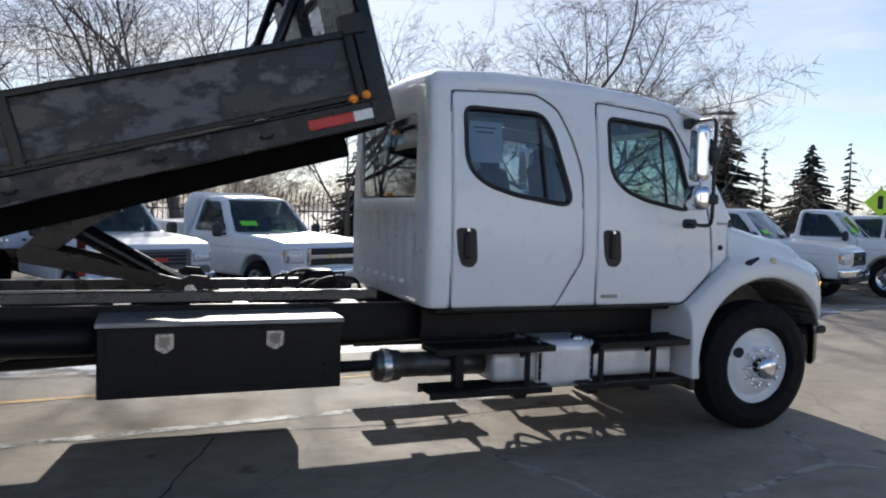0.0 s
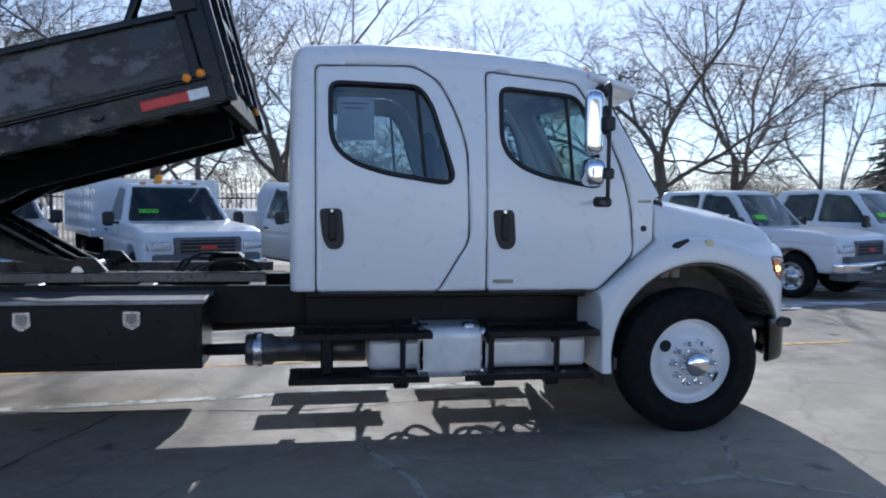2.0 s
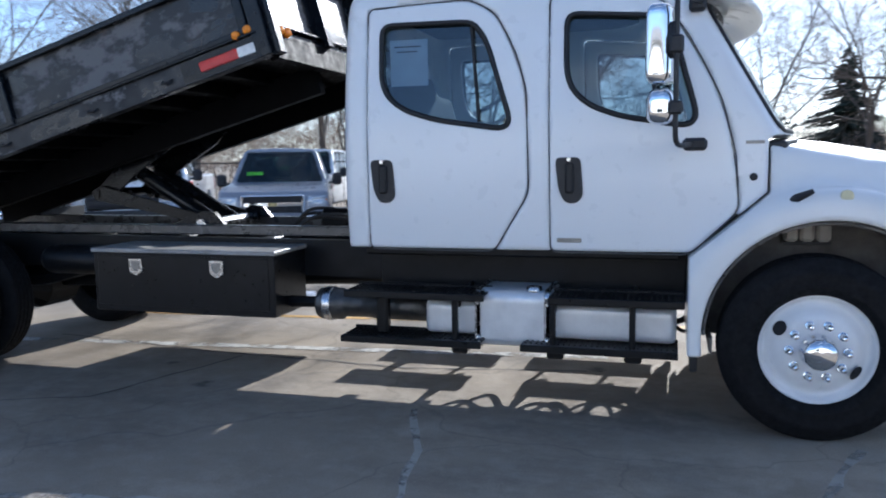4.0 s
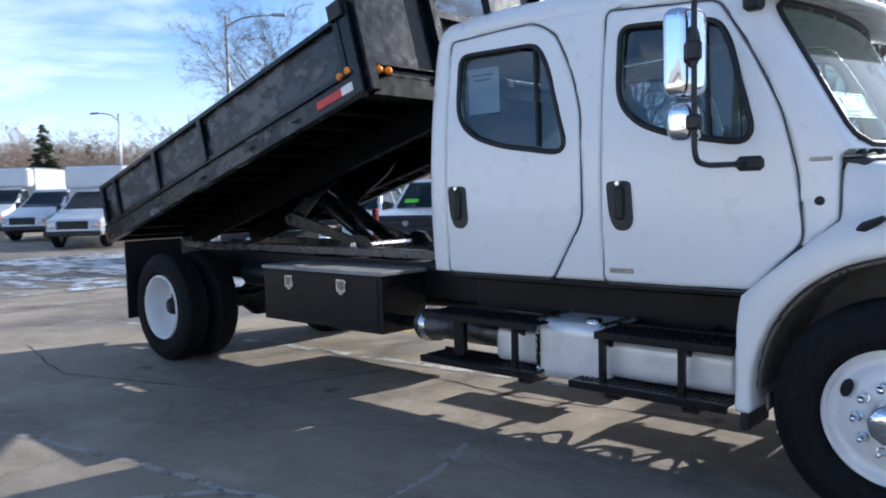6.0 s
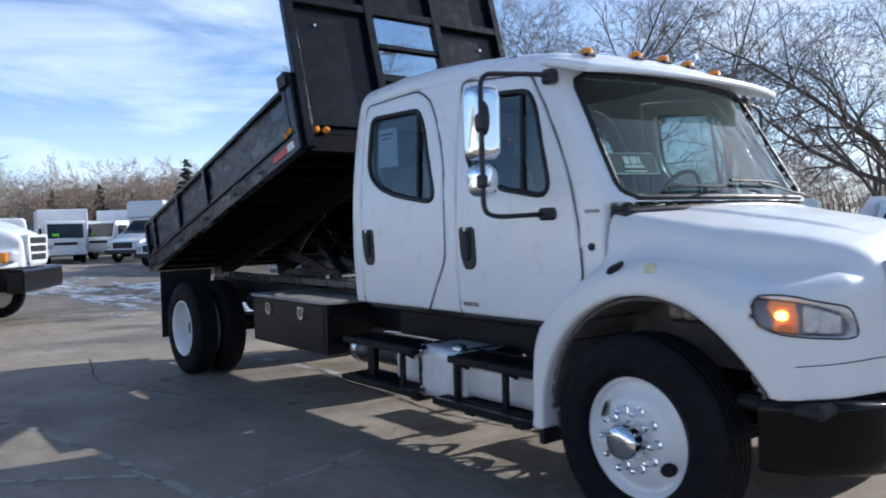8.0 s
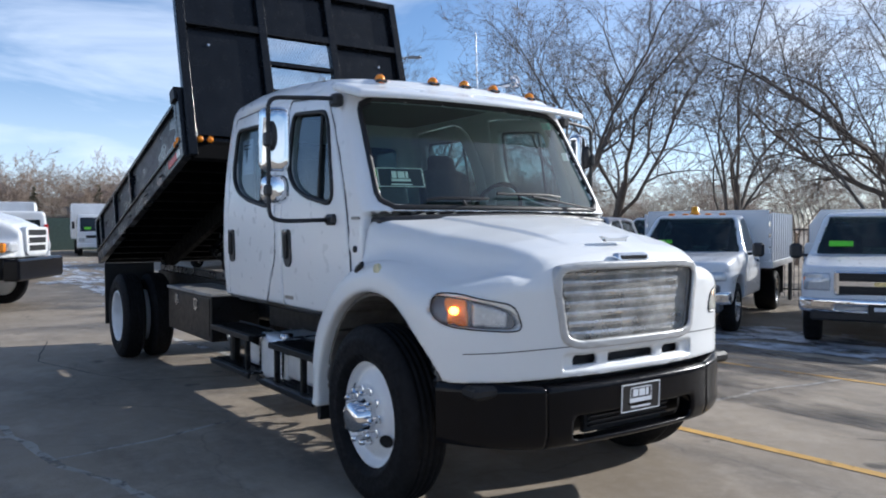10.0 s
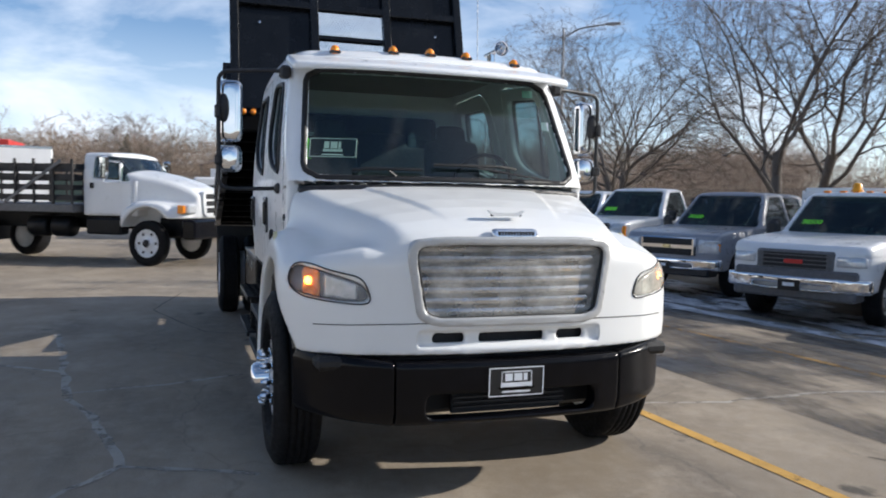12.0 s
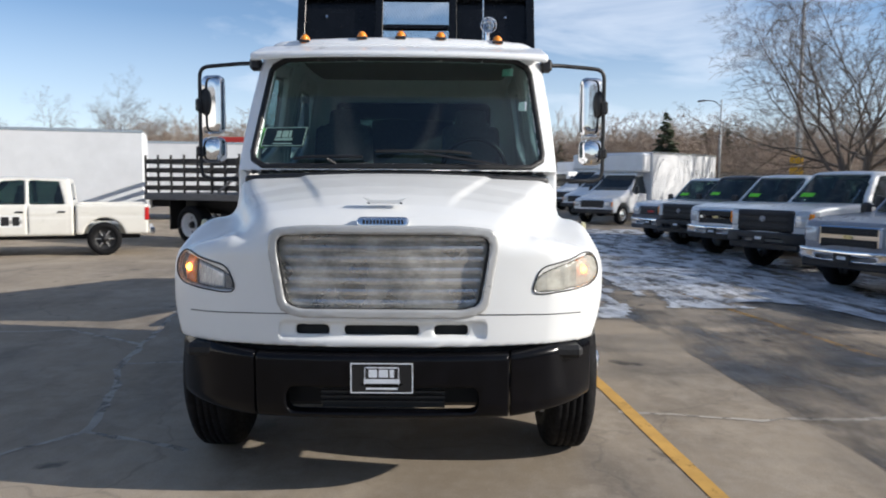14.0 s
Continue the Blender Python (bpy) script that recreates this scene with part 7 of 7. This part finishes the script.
def stand(x, y, heading):
    return pose(x, y, float(ground_z(x, y)), 0, 0, heading)


ROW = "trucks parked in the angled row"
fleet = pickup("white pickup with an amber beacon and a white stake bed", rear="stake", style="fleet", beacon=True, wb=3.9, price="38500", group=ROW)
fleet.matrix_basis = stand(-4.64, 7.37, -65)
split = pickup("white regular-cab pickup with a service body", rear="utility", style="split", wb=3.6, group=ROW)
split.matrix_basis = stand(-1.82, 8.25, -62)
grey = pickup("dusty silver-grey crew-cab pickup with a chrome grille", "carsilver", True, "bed", "split", wb=3.9, price="30500", group=ROW)
grey.matrix_basis = stand(-7.85, 7.5, -66)
barred = pickup("white pickup with a large black grille", "carwhite", False, "bed", "barred", wb=3.6, group=ROW, lift=0.10, wr=0.44)
barred.matrix_basis = stand(-11.0, 7.45, -64)
crewc = pickup("white crew-cab pickup with a chrome grille", "carwhite", True, "bed", "split", wb=3.9, group=ROW, lift=0.05)
crewc.matrix_basis = stand(-14.0, 7.55, -63)
blackf = pickup("black crew-cab pickup with a black grille", "carblack", True, "bed", "barred", wb=3.9, group=ROW, lift=0.05)
blackf.matrix_basis = stand(-16.8, 7.55, -63)
small = pickup("small white crew-cab pickup", "carwhite", True, "bed", "fleet", wb=3.4, group=ROW)
small.matrix_basis = stand(-19.3, 7.45, -63)
newcrew = pickup("white crew-cab pickup with a chrome grille and bumper", "carwhite", True, "bed", "fleet", wb=3.9, group=ROW)
newcrew.matrix_basis = stand(6.58, 6.9, -62)
copy_thing(crewc, stand(9.4, 7.2, -62))
copy_thing(barred, stand(12.4, 7.5, -61))
copy_thing(newcrew, stand(15.6, 7.8, -60))
# a second line along the fence
copy_thing(crewc, stand(-10.0, 12.2, -80))

# the heavy stake truck and its neighbours to the west
heavy = heavy_truck("white heavy truck with a black wooden stake bed")
heavy.matrix_basis = stand(-15.4, -1.96, 63) @ Matrix.Diagonal((1.0, 1.10, 1.13, 1))
mid = pickup("pearl-white crew-cab pickup with dark alloy wheels", "cream", True, "bed", "split", wb=3.75, sticker=False, over=1.05, wr=0.41, rimmat="inset")
mid.matrix_basis = stand(-12.63, -10.95, -68) @ Matrix.Diagonal((0.9, 0.95, 0.93, 1))
sgn = part("door_sign", box((-1.9, 0.965, 0.72), (-1.2, 0.985, 1.02)), M["silvertape"], mid, "white dealer sign on the door")
for a, b in (((-1.85, 0.76), (-1.70, 0.97)), ((-1.62, 0.76), (-1.45, 0.97)), ((-1.40, 0.76), (-1.25, 0.97))):
    part("printed_bar", box((a[0], 0.985, a[1]), (b[0], 0.988, b[1])), M["inset"], sgn)
FAR = "box trucks and vans at the west end"
bt = van("white box truck with a plain panelled box", "carwhite", "plastic", 5.2, FAR, "box_truck")
bt.matrix_basis = stand(-17.46, -16.0, -72) @ Matrix.Diagonal((1.0, 1.0, 1.09, 1))
co = cabover("white cab-over box truck facing the lot", 4.8, FAR)
co.matrix_basis = stand(-41.5, 5.0, -8)
copy_thing(co, stand(-40.0, 0.6, -8))
copy_thing(co, stand(-44.5, 7.8, -46))
copy_thing(bt, stand(-38.8, 7.6, -50))
v = van("white cargo van in a line of vans", "carwhite", "plastic", 0.0, FAR)
v.matrix_basis = stand(-32.8, 7.3, -52)
copy_thing(bt, stand(-27.2, 6.9, -46) @ Matrix.Diagonal((1.0, 1.0, 0.92, 1)))
copy_thing(bt, stand(-27.6, -13.9, -78))
copy_thing(v, stand(-29.0, -0.4, 178))


# ================= trees, fence, lamp posts, distance =================
def bark(name, a, b, rough=0.9):
    k = Mat(name)
    k.color(k.ramp(k.noise(5, 6, 0.7, (1, 1, 0.25)), 0.3, 0.7, a, b)).rough(rough).bump(k.noise(22, 5, 0.7, (1, 1, 0.2)), 0.6, 0.02)
    return k.m


BARK = bark("grey_brown_bark", (0.08, 0.066, 0.056), (0.175, 0.148, 0.126))
TWIG = bark("fine_twigs", (0.095, 0.074, 0.06), (0.19, 0.152, 0.125))
BRUSH = bark("brown_brush", (0.21, 0.16, 0.125), (0.37, 0.285, 0.22))
NEEDLE = bark("spruce_needles", (0.010, 0.018, 0.012), (0.032, 0.046, 0.026))
PINE = bark("olive_needles", (0.022, 0.034, 0.016), (0.06, 0.07, 0.032))


class Limbs:
    """Collects tapered bars as arrays."""

    def __init__(self):
        self.v, self.f, self.n = [], [], 0

    def bar(self, pts, rads, sides):
        pts = np.asarray(pts, float)
        d = np.gradient(pts, axis=0)
        d /= np.linalg.norm(d, axis=1, keepdims=True) + 1e-9
        ref = np.array([0.31, 0.77, 0.55])
        u = np.cross(d, ref)
        u /= np.linalg.norm(u, axis=1, keepdims=True) + 1e-9
        w = np.cross(d, u)
        t = np.arange(sides) * 2 * math.pi / sides
        ring = pts[:, None] + np.asarray(rads)[:, None, None] * (np.cos(t)[None, :, None] * u[:, None] + np.sin(t)[None, :, None] * w[:, None])
        m = len(pts)
        i = np.arange(m * sides).reshape(m, sides) + self.n
        a, b = i[:-1], i[1:]
        self.f.append(np.stack([a, np.roll(a, -1, 1), np.roll(b, -1, 1), b], -1).reshape(-1, 4))
        self.v.append(ring.reshape(-1, 3))
        self.n += m * sides

    def mesh(self, name):
        return mesh_np(name, np.concatenate(self.v), np.concatenate(self.f))


def bare_tree(name, label, height, seed, spread=0.55, fork=0.22, droop=0.0, trunk_r=0.28, dense=1.0, mains=5, depth=4, raw=False, rmin=0.0042):
    rnd = random.Random(seed)
    wood, fine = Limbs(), Limbs()

    def grow(p, d, length, rad, level):
        n = (2, 3, 2, 1, 1)[level] if raw else (4, 8, 5, 3, 1)[level]
        pts, rads, dirs = [p.copy()], [rad], [d.copy()]
        for i in range(n):
            wob = (0.07, 0.17, 0.24, 0.30, 0.34)[level]
            d = d + Vector((rnd.gauss(0, wob), rnd.gauss(0, wob), rnd.gauss(0, wob * 0.7) + (0.0, 0.09, 0.07, 0.03, 0.0)[level] - droop * level * 0.035))
            d.normalize()
            p = p + d * (length / n)
            pts.append(p.copy())
            rads.append(max(rad * (1 - (0.22, 0.90, 0.88, 0.8, 0.7)[level] * (i + 1) / n), rmin * 0.7))
            dirs.append(d.copy())
        (wood if level < 3 else fine).bar([tuple(q) for q in pts], rads, (5, 4, 3, 3, 3)[level] if raw else (9, 6, 4, 3, 3)[level])
        if level == depth:
            return
        kids = int((mains, 9, 7, 6)[level] * (dense if level > 0 else 1) + rnd.random())
        for c in range(kids):
            t = 1 - (1 - fork) * (c / max(kids - 1, 1)) * rnd.uniform(0.6, 1.0) if level == 0 else 0.16 + 0.84 * (c + rnd.random()) / kids
            i = min(int(t * n), n - 1)
            q = pts[i].lerp(pts[i + 1], min(t * n - i, 1))
            base = dirs[i]
            az = (2.4 * c + rnd.uniform(-0.5, 0.5)) if level < 2 else rnd.uniform(0, 6.28)
            side = Matrix.Rotation(az, 3, base) @ base.orthogonal().normalized()
            ang = rnd.uniform(0.35, 0.85) * spread / 0.55 if level == 0 else rnd.uniform(0.5, 1.05)
            nd = (base * math.cos(ang) + side * math.sin(ang)).normalized()
            if level == 0:
                grow(q, nd, height * rnd.uniform(0.55, 0.78), rads[i] * rnd.uniform(0.42, 0.60), 1)
            else:
                grow(q, nd, length * rnd.uniform(0.34, 0.55) * (1.2 - 0.55 * t), max(rads[i] * rnd.uniform(0.5, 0.68), rmin), level + 1)
    grow(Vector((0, 0, -0.1)), Vector((rnd.uniform(-0.08, 0.08), rnd.uniform(-0.08, 0.08), 1)).normalized(), height * 0.30, trunk_r, 0)
    if raw:
        return np.concatenate(wood.v + fine.v), np.concatenate([f for f in wood.f] + [f + wood.n for f in fine.f])
    T = thing(name, label, "tree", "bare trees behind the fence")
    part("trunk", wood.mesh("trunk"), BARK, T)
    part("crown", fine.mesh("crown"), TWIG, T, "fine bare twigs")
    return T


def spruce(name, label, height, width, seed, mat, layers=40, gap=0.0, fine=8):
    rnd = random.Random(seed)
    wood, leaf = Limbs(), Limbs()
    wood.bar([(0, 0, 0), (0, 0, height * 0.5), (0, 0, height)], [0.16, 0.10, 0.01], 7)
    for l in range(layers):
        t = l / (layers - 1)
        r = width * (1 - t) ** 0.85 * rnd.uniform(0.8, 1.1) + 0.08
        for b in range(int(5 + 11 * (1 - t))):
            if rnd.random() < gap:
                continue
            a = rnd.uniform(0, 2 * math.pi)
            z = height * min(0.985, 0.08 + 0.90 * (t + rnd.uniform(-0.03, 0.03)))
            rr = r * rnd.uniform(0.55, 1.12)
            tip = Vector((math.cos(a) * rr, math.sin(a) * rr, z - rr * rnd.uniform(0.12, 0.35)))
            root = Vector((0, 0, z))
            wood.bar([tuple(root), tuple(tip)], [0.02, 0.004], 3)
            m = max(3, int(rr * fine))
            for k in range(m):
                f = (k + 1) / m
                q = root.lerp(tip, f)
                for s in (-1, 1):
                    e = Vector((math.cos(a + s * 0.9), math.sin(a + s * 0.9), rnd.uniform(-0.45, 0.15)))
                    ln = (0.16 + 0.22 * (1 - f) * min(rr, 1.2)) * rnd.uniform(0.7, 1.3) * (8 / fine) ** 0.8
                    leaf.bar([tuple(q), tuple(q + e * ln * 0.5), tuple(q + e * ln + Vector((0, 0, -0.05)))], [0.06 * 8 / fine, 0.065 * 8 / fine, 0.01], 3)
    T = thing(name, label, "tree", "evergreens")
    part("trunk", wood.mesh("trunk"), BARK, T)
    part("crown", leaf.mesh("crown"), mat, T, "dark green needles")
    return T


def plant(T, x, y, turn=0, scale=1.0, copy=False, base=None):
    m = pose(x, y, float(ground_z(x, y)) if base is None else base, 0, 0, turn)
    if copy:
        o = copy_thing(T, m)
    else:
        o = T
        o.matrix_basis = m
    o.scale = (scale,) * 3
    return o


ash = bare_tree("bare_tree", "tall bare tree with fine grey-brown twigs behind the fence", 12.5, 3, 0.55, 0.45, 0.3, 0.20, 1.32, rmin=0.0055)
elm = bare_tree("bare_tree", "broad bare tree with spreading limbs behind the fence", 10.5, 8, 0.80, 0.5, 0.9, 0.21, 1.32, 5, rmin=0.0055)
slim = bare_tree("bare_tree", "slender bare tree behind the fence", 8.5, 21, 0.42, 0.5, 0.0, 0.11, 1.0, 4)
plant(ash, -3.3, 20.2, 40, 1.0)
plant(elm, 8.35, 16.5, 70, 1.0)
plant(slim, 1.9, 19.4, 0, 0.9)
for T, x, y, turn, sc in ((elm, -8.2, 22.5, 200, 1.1), (ash, 12.8, 21.0, 130, 0.9), (ash, -18.8, 20.6, 250, 1.0), (ash, -15.6, 16.4, 30, 0.95), (slim, -13.9, 22.5, 320, 1.35), (slim, -10.6, 26.5, 160, 1.1), (elm, -27.7, 17.6, 20, 0.95), (ash, -24.0, 15.6, 95, 0.82),
                          (slim, -6.0, 17.5, 50, 1.0), (slim, 4.8, 20.5, 120, 1.0), (slim, 14.5, 17.0, 10, 0.9), (slim, -28.0, 18.0, 200, 1.2), (ash, -51.0, -23.0, 60, 0.66), (elm, -52.0, -29.5, 210, 0.72), (ash, -56.0, -4.0, 150, 0.62), (elm, -55.0, -9.0, 300, 0.62), (slim, -10.5, 17.0, 300, 0.9)):
    plant(T, x, y, turn, sc, True)
blue = spruce("spruce", "dark green spruce beyond the fence", 8.2, 3.5, 4, NEEDLE, 36)
plant(blue, 43.4, 49.0, 0, 1.28)
for x, y, t, sc in ((46.4, 42.4, 50, 0.96), (53.5, 40.0, 130, 0.8), (7.0, 35.0, 200, 0.8)):
    plant(blue, x, y, t, sc, True)
thin = spruce("larch", "thin half-bare conifer beyond the fence", 7.2, 1.3, 12, NEEDLE, 15, 0.45)
plant(thin, 44.0, 45.0, 10, 1.05)
for x, y, t, sc in ((48.3, 40.3, 90, 1.1),):
    plant(thin, x, y, t, sc, True)
olive = spruce("pine", "olive-green pine in the far trees", 14.0, 4.0, 17, PINE, 24, 0.05, 2.6)
plant(olive, -70.0, 21.7, 0, 0.58, base=0.4)
for x, y, t, sc in ((-105, 40.5, 60, 0.62), (-107, 37.8, 190, 0.58), (-106, 22.8, 20, 0.52), (-104, -9.4, 80, 0.58), (-105, -6.8, 10, 0.46), (-106, 17.0, 100, 0.46), (-104, 19.8, 10, 0.40), (-107, 44.5, 100, 0.55), (-108, 27.5, 30, 0.45), (-103, 9.0, 70, 0.42)):
    plant(olive, x, y, t, sc, True, 1.0)


# far woods: brown thickets on rising ground, too many to count
def thicket(name, label, spots, mat, seed, dense=0.60, rmin=0.0016, trunk=0.0090):
    rnd = random.Random(seed)
    forms = [bare_tree("", "", 1.0, seed + q, 0.62, 0.5, 0.2, trunk, dense, 6, 4, True, rmin) for q in range(4)]
    V, F, n = [], [], 0
    for x, y, z, h, w in spots:
        v, f = forms[rnd.randrange(4)]
        a = rnd.uniform(0, 6.28)
        c, s = math.cos(a), math.sin(a)
        V.append(np.stack([x + w * (c * v[:, 0] - s * v[:, 1]), y + w * (s * v[:, 0] + c * v[:, 1]), z + h * v[:, 2]], 1))
        F.append(f + n)
        n += len(v)
    return tagged(part(name, mesh_np(name, np.concatenate(V), np.concatenate(F)), mat), label, "trees", kind="stuff")


rnd = random.Random(5)
spots = []
for k in range(300):
    a = radians(rnd.uniform(136, 203))
    r = rnd.uniform(95, 160)
    spots.append((r * math.cos(a), r * math.sin(a), 0.4 + (r - 95) * 0.07, rnd.uniform(7.0, 11.5), rnd.uniform(9, 14)))
thicket("far_woods", "brown bare woods on the far slope", spots, BRUSH, 40, 0.56, 0.0021, 0.0085)
spots = []
for k in range(135):
    x = rnd.uniform(-75, 40)
    spots.append((x, rnd.uniform(26, 60), 0, rnd.uniform(4.6, 7.6) * (0.7 if x > 0 else 1.0), rnd.uniform(7, 12)))
thicket("near_woods", "brown bare thicket behind the fence", spots, BRUSH, 60, 0.60, 0.0012, 0.0085)
# the slope that carries the far woods and a few houses
rows = [[(-88 - 12 * i, -160 + 24 * j, 0.2 + 1.0 * i + 0.5 * math.sin(j * 1.7 + i)) for j in range(14)] for i in range(9)]
tagged(part("hill", grid_mesh("hill", rows), plain("dry_grass", (0.20, 0.16, 0.11), 0.95, 0.0, 0.3, 0.4, 0.3)), "dry brown hillside behind the lot", "hill", kind="structure")
for x, y, w, h in ((-118, 5, 9, 3.2), (-122, 22, 11, 3.6), (-116, -22, 8, 3.0), (-126, 66, 10, 3.4)):
    H = thing("house", "small pale house on the far slope", "house", "houses on the slope", at=pose(x, y, 2.6, 0, 0, 10))
    part("wall", box((-4, -w / 2, 0), (4, w / 2, h)), plain("pale_siding", (0.42, 0.38, 0.33), 0.8), H)
    part("roof", slab([(-w / 2 - 0.6, h), (w / 2 + 0.6, h), (0, h + 2.2)], -4.5, 4.5, None, "x"), plain("roof_shingle", (0.14, 0.12, 0.115), 0.9), H)
    for dy in (-w / 4, w / 4):
        part("window", box((3.98, dy - 0.6, 1.0), (4.05, dy + 0.6, 2.2)), MV["darkglass"], H)

# ---- picket fence ----
FY, FH = 13.5, 2.12
fence = thing("fence", "black steel picket fence with bent tops behind the parked trucks", "fence")
FB = plain("fence_black", (0.02, 0.02, 0.021), 0.5, 0.0, 0.3, 9, 0.05)


def picket_points(x, z0):
    return [(x, 0, z0 + 0.08), (x, 0, z0 + 1.72), (x, -0.05, z0 + 1.93), (x, -0.20, z0 + FH)]


pm = Limbs()
pm.bar(picket_points(0, 0), [0.011, 0.011, 0.011, 0.007], 4)
pme = pm.mesh("picket")
pme.materials.append(FB)
rest = Limbs()
for k in range(780):
    x = -48 + 0.115 * k
    if -24.0 < x < 10.0:
        o = new("picket", pme)
        o.parent = fence
        o.location = (x, FY, float(ground_z(x, FY)))
    else:
        rest.bar([(p[0], FY + p[1], p[2]) for p in picket_points(x, float(ground_z(x, FY)))], [0.011, 0.011, 0.011, 0.007], 4)
tagged(part("picket_run", rest.mesh("picket_run"), FB, fence), kind="stuff")
for k in range(37):
    x = -48 + 2.45 * k
    z = float(ground_z(x, FY))
    part("post", box((x - 0.035, FY - 0.035, z), (x + 0.035, FY + 0.035, z + 1.85), 0.004), FB, fence)
    if k < 36:
        z1 = float(ground_z(x + 2.45, FY))
        for h in (0.25, 1.62):
            part("rail", tube([(x, FY, z + h), (x + 2.45, FY, z1 + h)], 0.02, 4), FB, fence)


# ---- lamp posts and sign ----
def lamp_post(label, x, y, h, arm, turn, mat, name="street_lamp"):
    T = thing(name, label, "lamp post", "lamp posts", at=pose(x, y, float(ground_z(max(x, -60), y)), 0, 0, turn))
    part("pole", tube([(0, 0, 0), (0, 0, h)], [0.13 * h / 15 + 0.03, 0.07 * h / 15 + 0.02], 10), mat, T, "", True)
    part("arm", tube(bend([(0, 0, h - 0.6), (arm * 0.35, 0, h - 0.05), (arm, 0, h + 0.12)], 0.5), 0.045, 8), mat, T, "", True)
    part("lamp_head", solid("lamp_head", lambda a, b, c: smax(smax(np.abs(a - arm - 0.35) - 0.40, np.abs(b) - 0.15, 0.1), np.abs(c - h - 0.12) - 0.075, 0.06), (arm - 0.1, -0.17, h), (arm + 0.8, 0.17, h + 0.24), 0.04), mat, T)
    part("foot", lathe([(0.26, 0), (0.26, 0.5), (0.2, 0.55), (0, 0.55)], "z", (0, 0, 0), 14), plain("concrete_foot", (0.4, 0.39, 0.37), 0.9), T)
    return T


GAL = plain("galvanised_pole", (0.36, 0.37, 0.38), 0.5, 0.6, 0.15, 4, 0.05)
DARKP = plain("dark_pole", (0.10, 0.10, 0.105), 0.6, 0.2, 0.2, 4, 0.05)
a = lamp_post("tall galvanised street lamp with a curved arm", -36.8, 19.2, 11.5, 2.5, 55, GAL)
for z in (2.25, 2.85):
    part("yellow_board", box((-0.33, -0.16, z - 0.24), (0.33, -0.12, z + 0.24), 0.02), plain("yellow_board", (0.8, 0.45, 0.02), 0.5), a, "yellow board on the pole")
lamp_post("dark lot lamp with a raised arm", 17.5, 22.4, 6.2, 1.7, -20, DARKP)
tp = thing("utility_pole", "thin grey pole with a short crossbar beyond the fence", "pole", at=pose(14.4, 50.0, float(ground_z(14.4, 50.0)), 0, 0, 0))
part("pole", tube([(0, 0, 0), (0, 0, 6.3)], [0.09, 0.06], 8), DARKP, tp, "", True)
part("crossbar", box((-0.65, -0.05, 6.15), (0.65, 0.05, 6.28), 0.01), DARKP, tp)
lamp_post("thin pale lot lamp beyond the vans", -56.0, 21.9, 8.0, 2.0, 200, GAL)
lamp_post("thin pale lot lamp among the trees", -62.0, 31.0, 9.0, 1.4, 100, GAL)
sg = thing("crossing_sign", "yellow-green diamond warning sign on a thin post", "sign", at=pose(14.3, 9.6, float(ground_z(14.3, 9.6)), 0, 0, 133))
part("post", box((-0.025, -0.025, 0), (0.025, 0.025, 2.72)), GAL, sg)
k = plain("fluorescent_sign", (0.52, 0.80, 0.04), 0.5, 0.0, 0.05, 5, 0.0)
part("panel", slab([(0, 1.88), (0.40, 2.28), (0, 2.68), (-0.40, 2.28)], 0.03, 0.036), k, sg)
part("symbol", box((-0.06, 0.037, 2.10), (0.07, 0.040, 2.46), 0.0), M["inset"], sg)
part("panel", box((-0.24, 0.03, 1.56), (0.24, 0.036, 1.82)), k, sg)

# the dealer's long white building behind the camera, seen only in the chrome
bld = thing("dealer_building", "long white building across the lot", "building")
part("wall", box((-26, -34, 0), (22, -24, 5.2)), plain("white_wall", (0.70, 0.70, 0.68), 0.8, 0.0, 0.08, 1, 0.1), bld)
part("roof", box((-26.4, -34.4, 5.2), (22.4, -23.6, 5.6)), plain("roof_edge", (0.25, 0.25, 0.26), 0.7), bld)
for x in (-20, -14, -8, 4, 10, 16):
    part("bay_door", box((x - 1.8, -24.02, 0), (x + 1.8, -23.95, 3.8)), MV["boxwhite"], bld)
part("shop_window", box((-4, -24.02, 0.8), (1, -23.95, 3.0)), MV["darkglass"], bld)
# red canopy far to the west
part("canopy_roof", box((-68, -19.3, 4.85), (-62, -14.7, 5.4), 0.05), plain("red_canopy", (0.5, 0.04, 0.03), 0.5), thing("canopy", "red flat canopy roof far across the lot", "canopy"))
for y in (-19.0, -15.0):
    for x in (-67.5, -62.5):
        part("canopy_post", box((x - 0.1, y - 0.1, 0), (x + 0.1, y + 0.1, 4.85)), GAL, bpy.data.objects["canopy"])
part("green_screen", box((-52, -14, -0.2), (-51.9, 16, 2.3)), plain("green_fence_cloth", (0.055, 0.085, 0.072), 0.8), thing("screen_fence", "green cloth screen fence at the lot's end", "fence"))
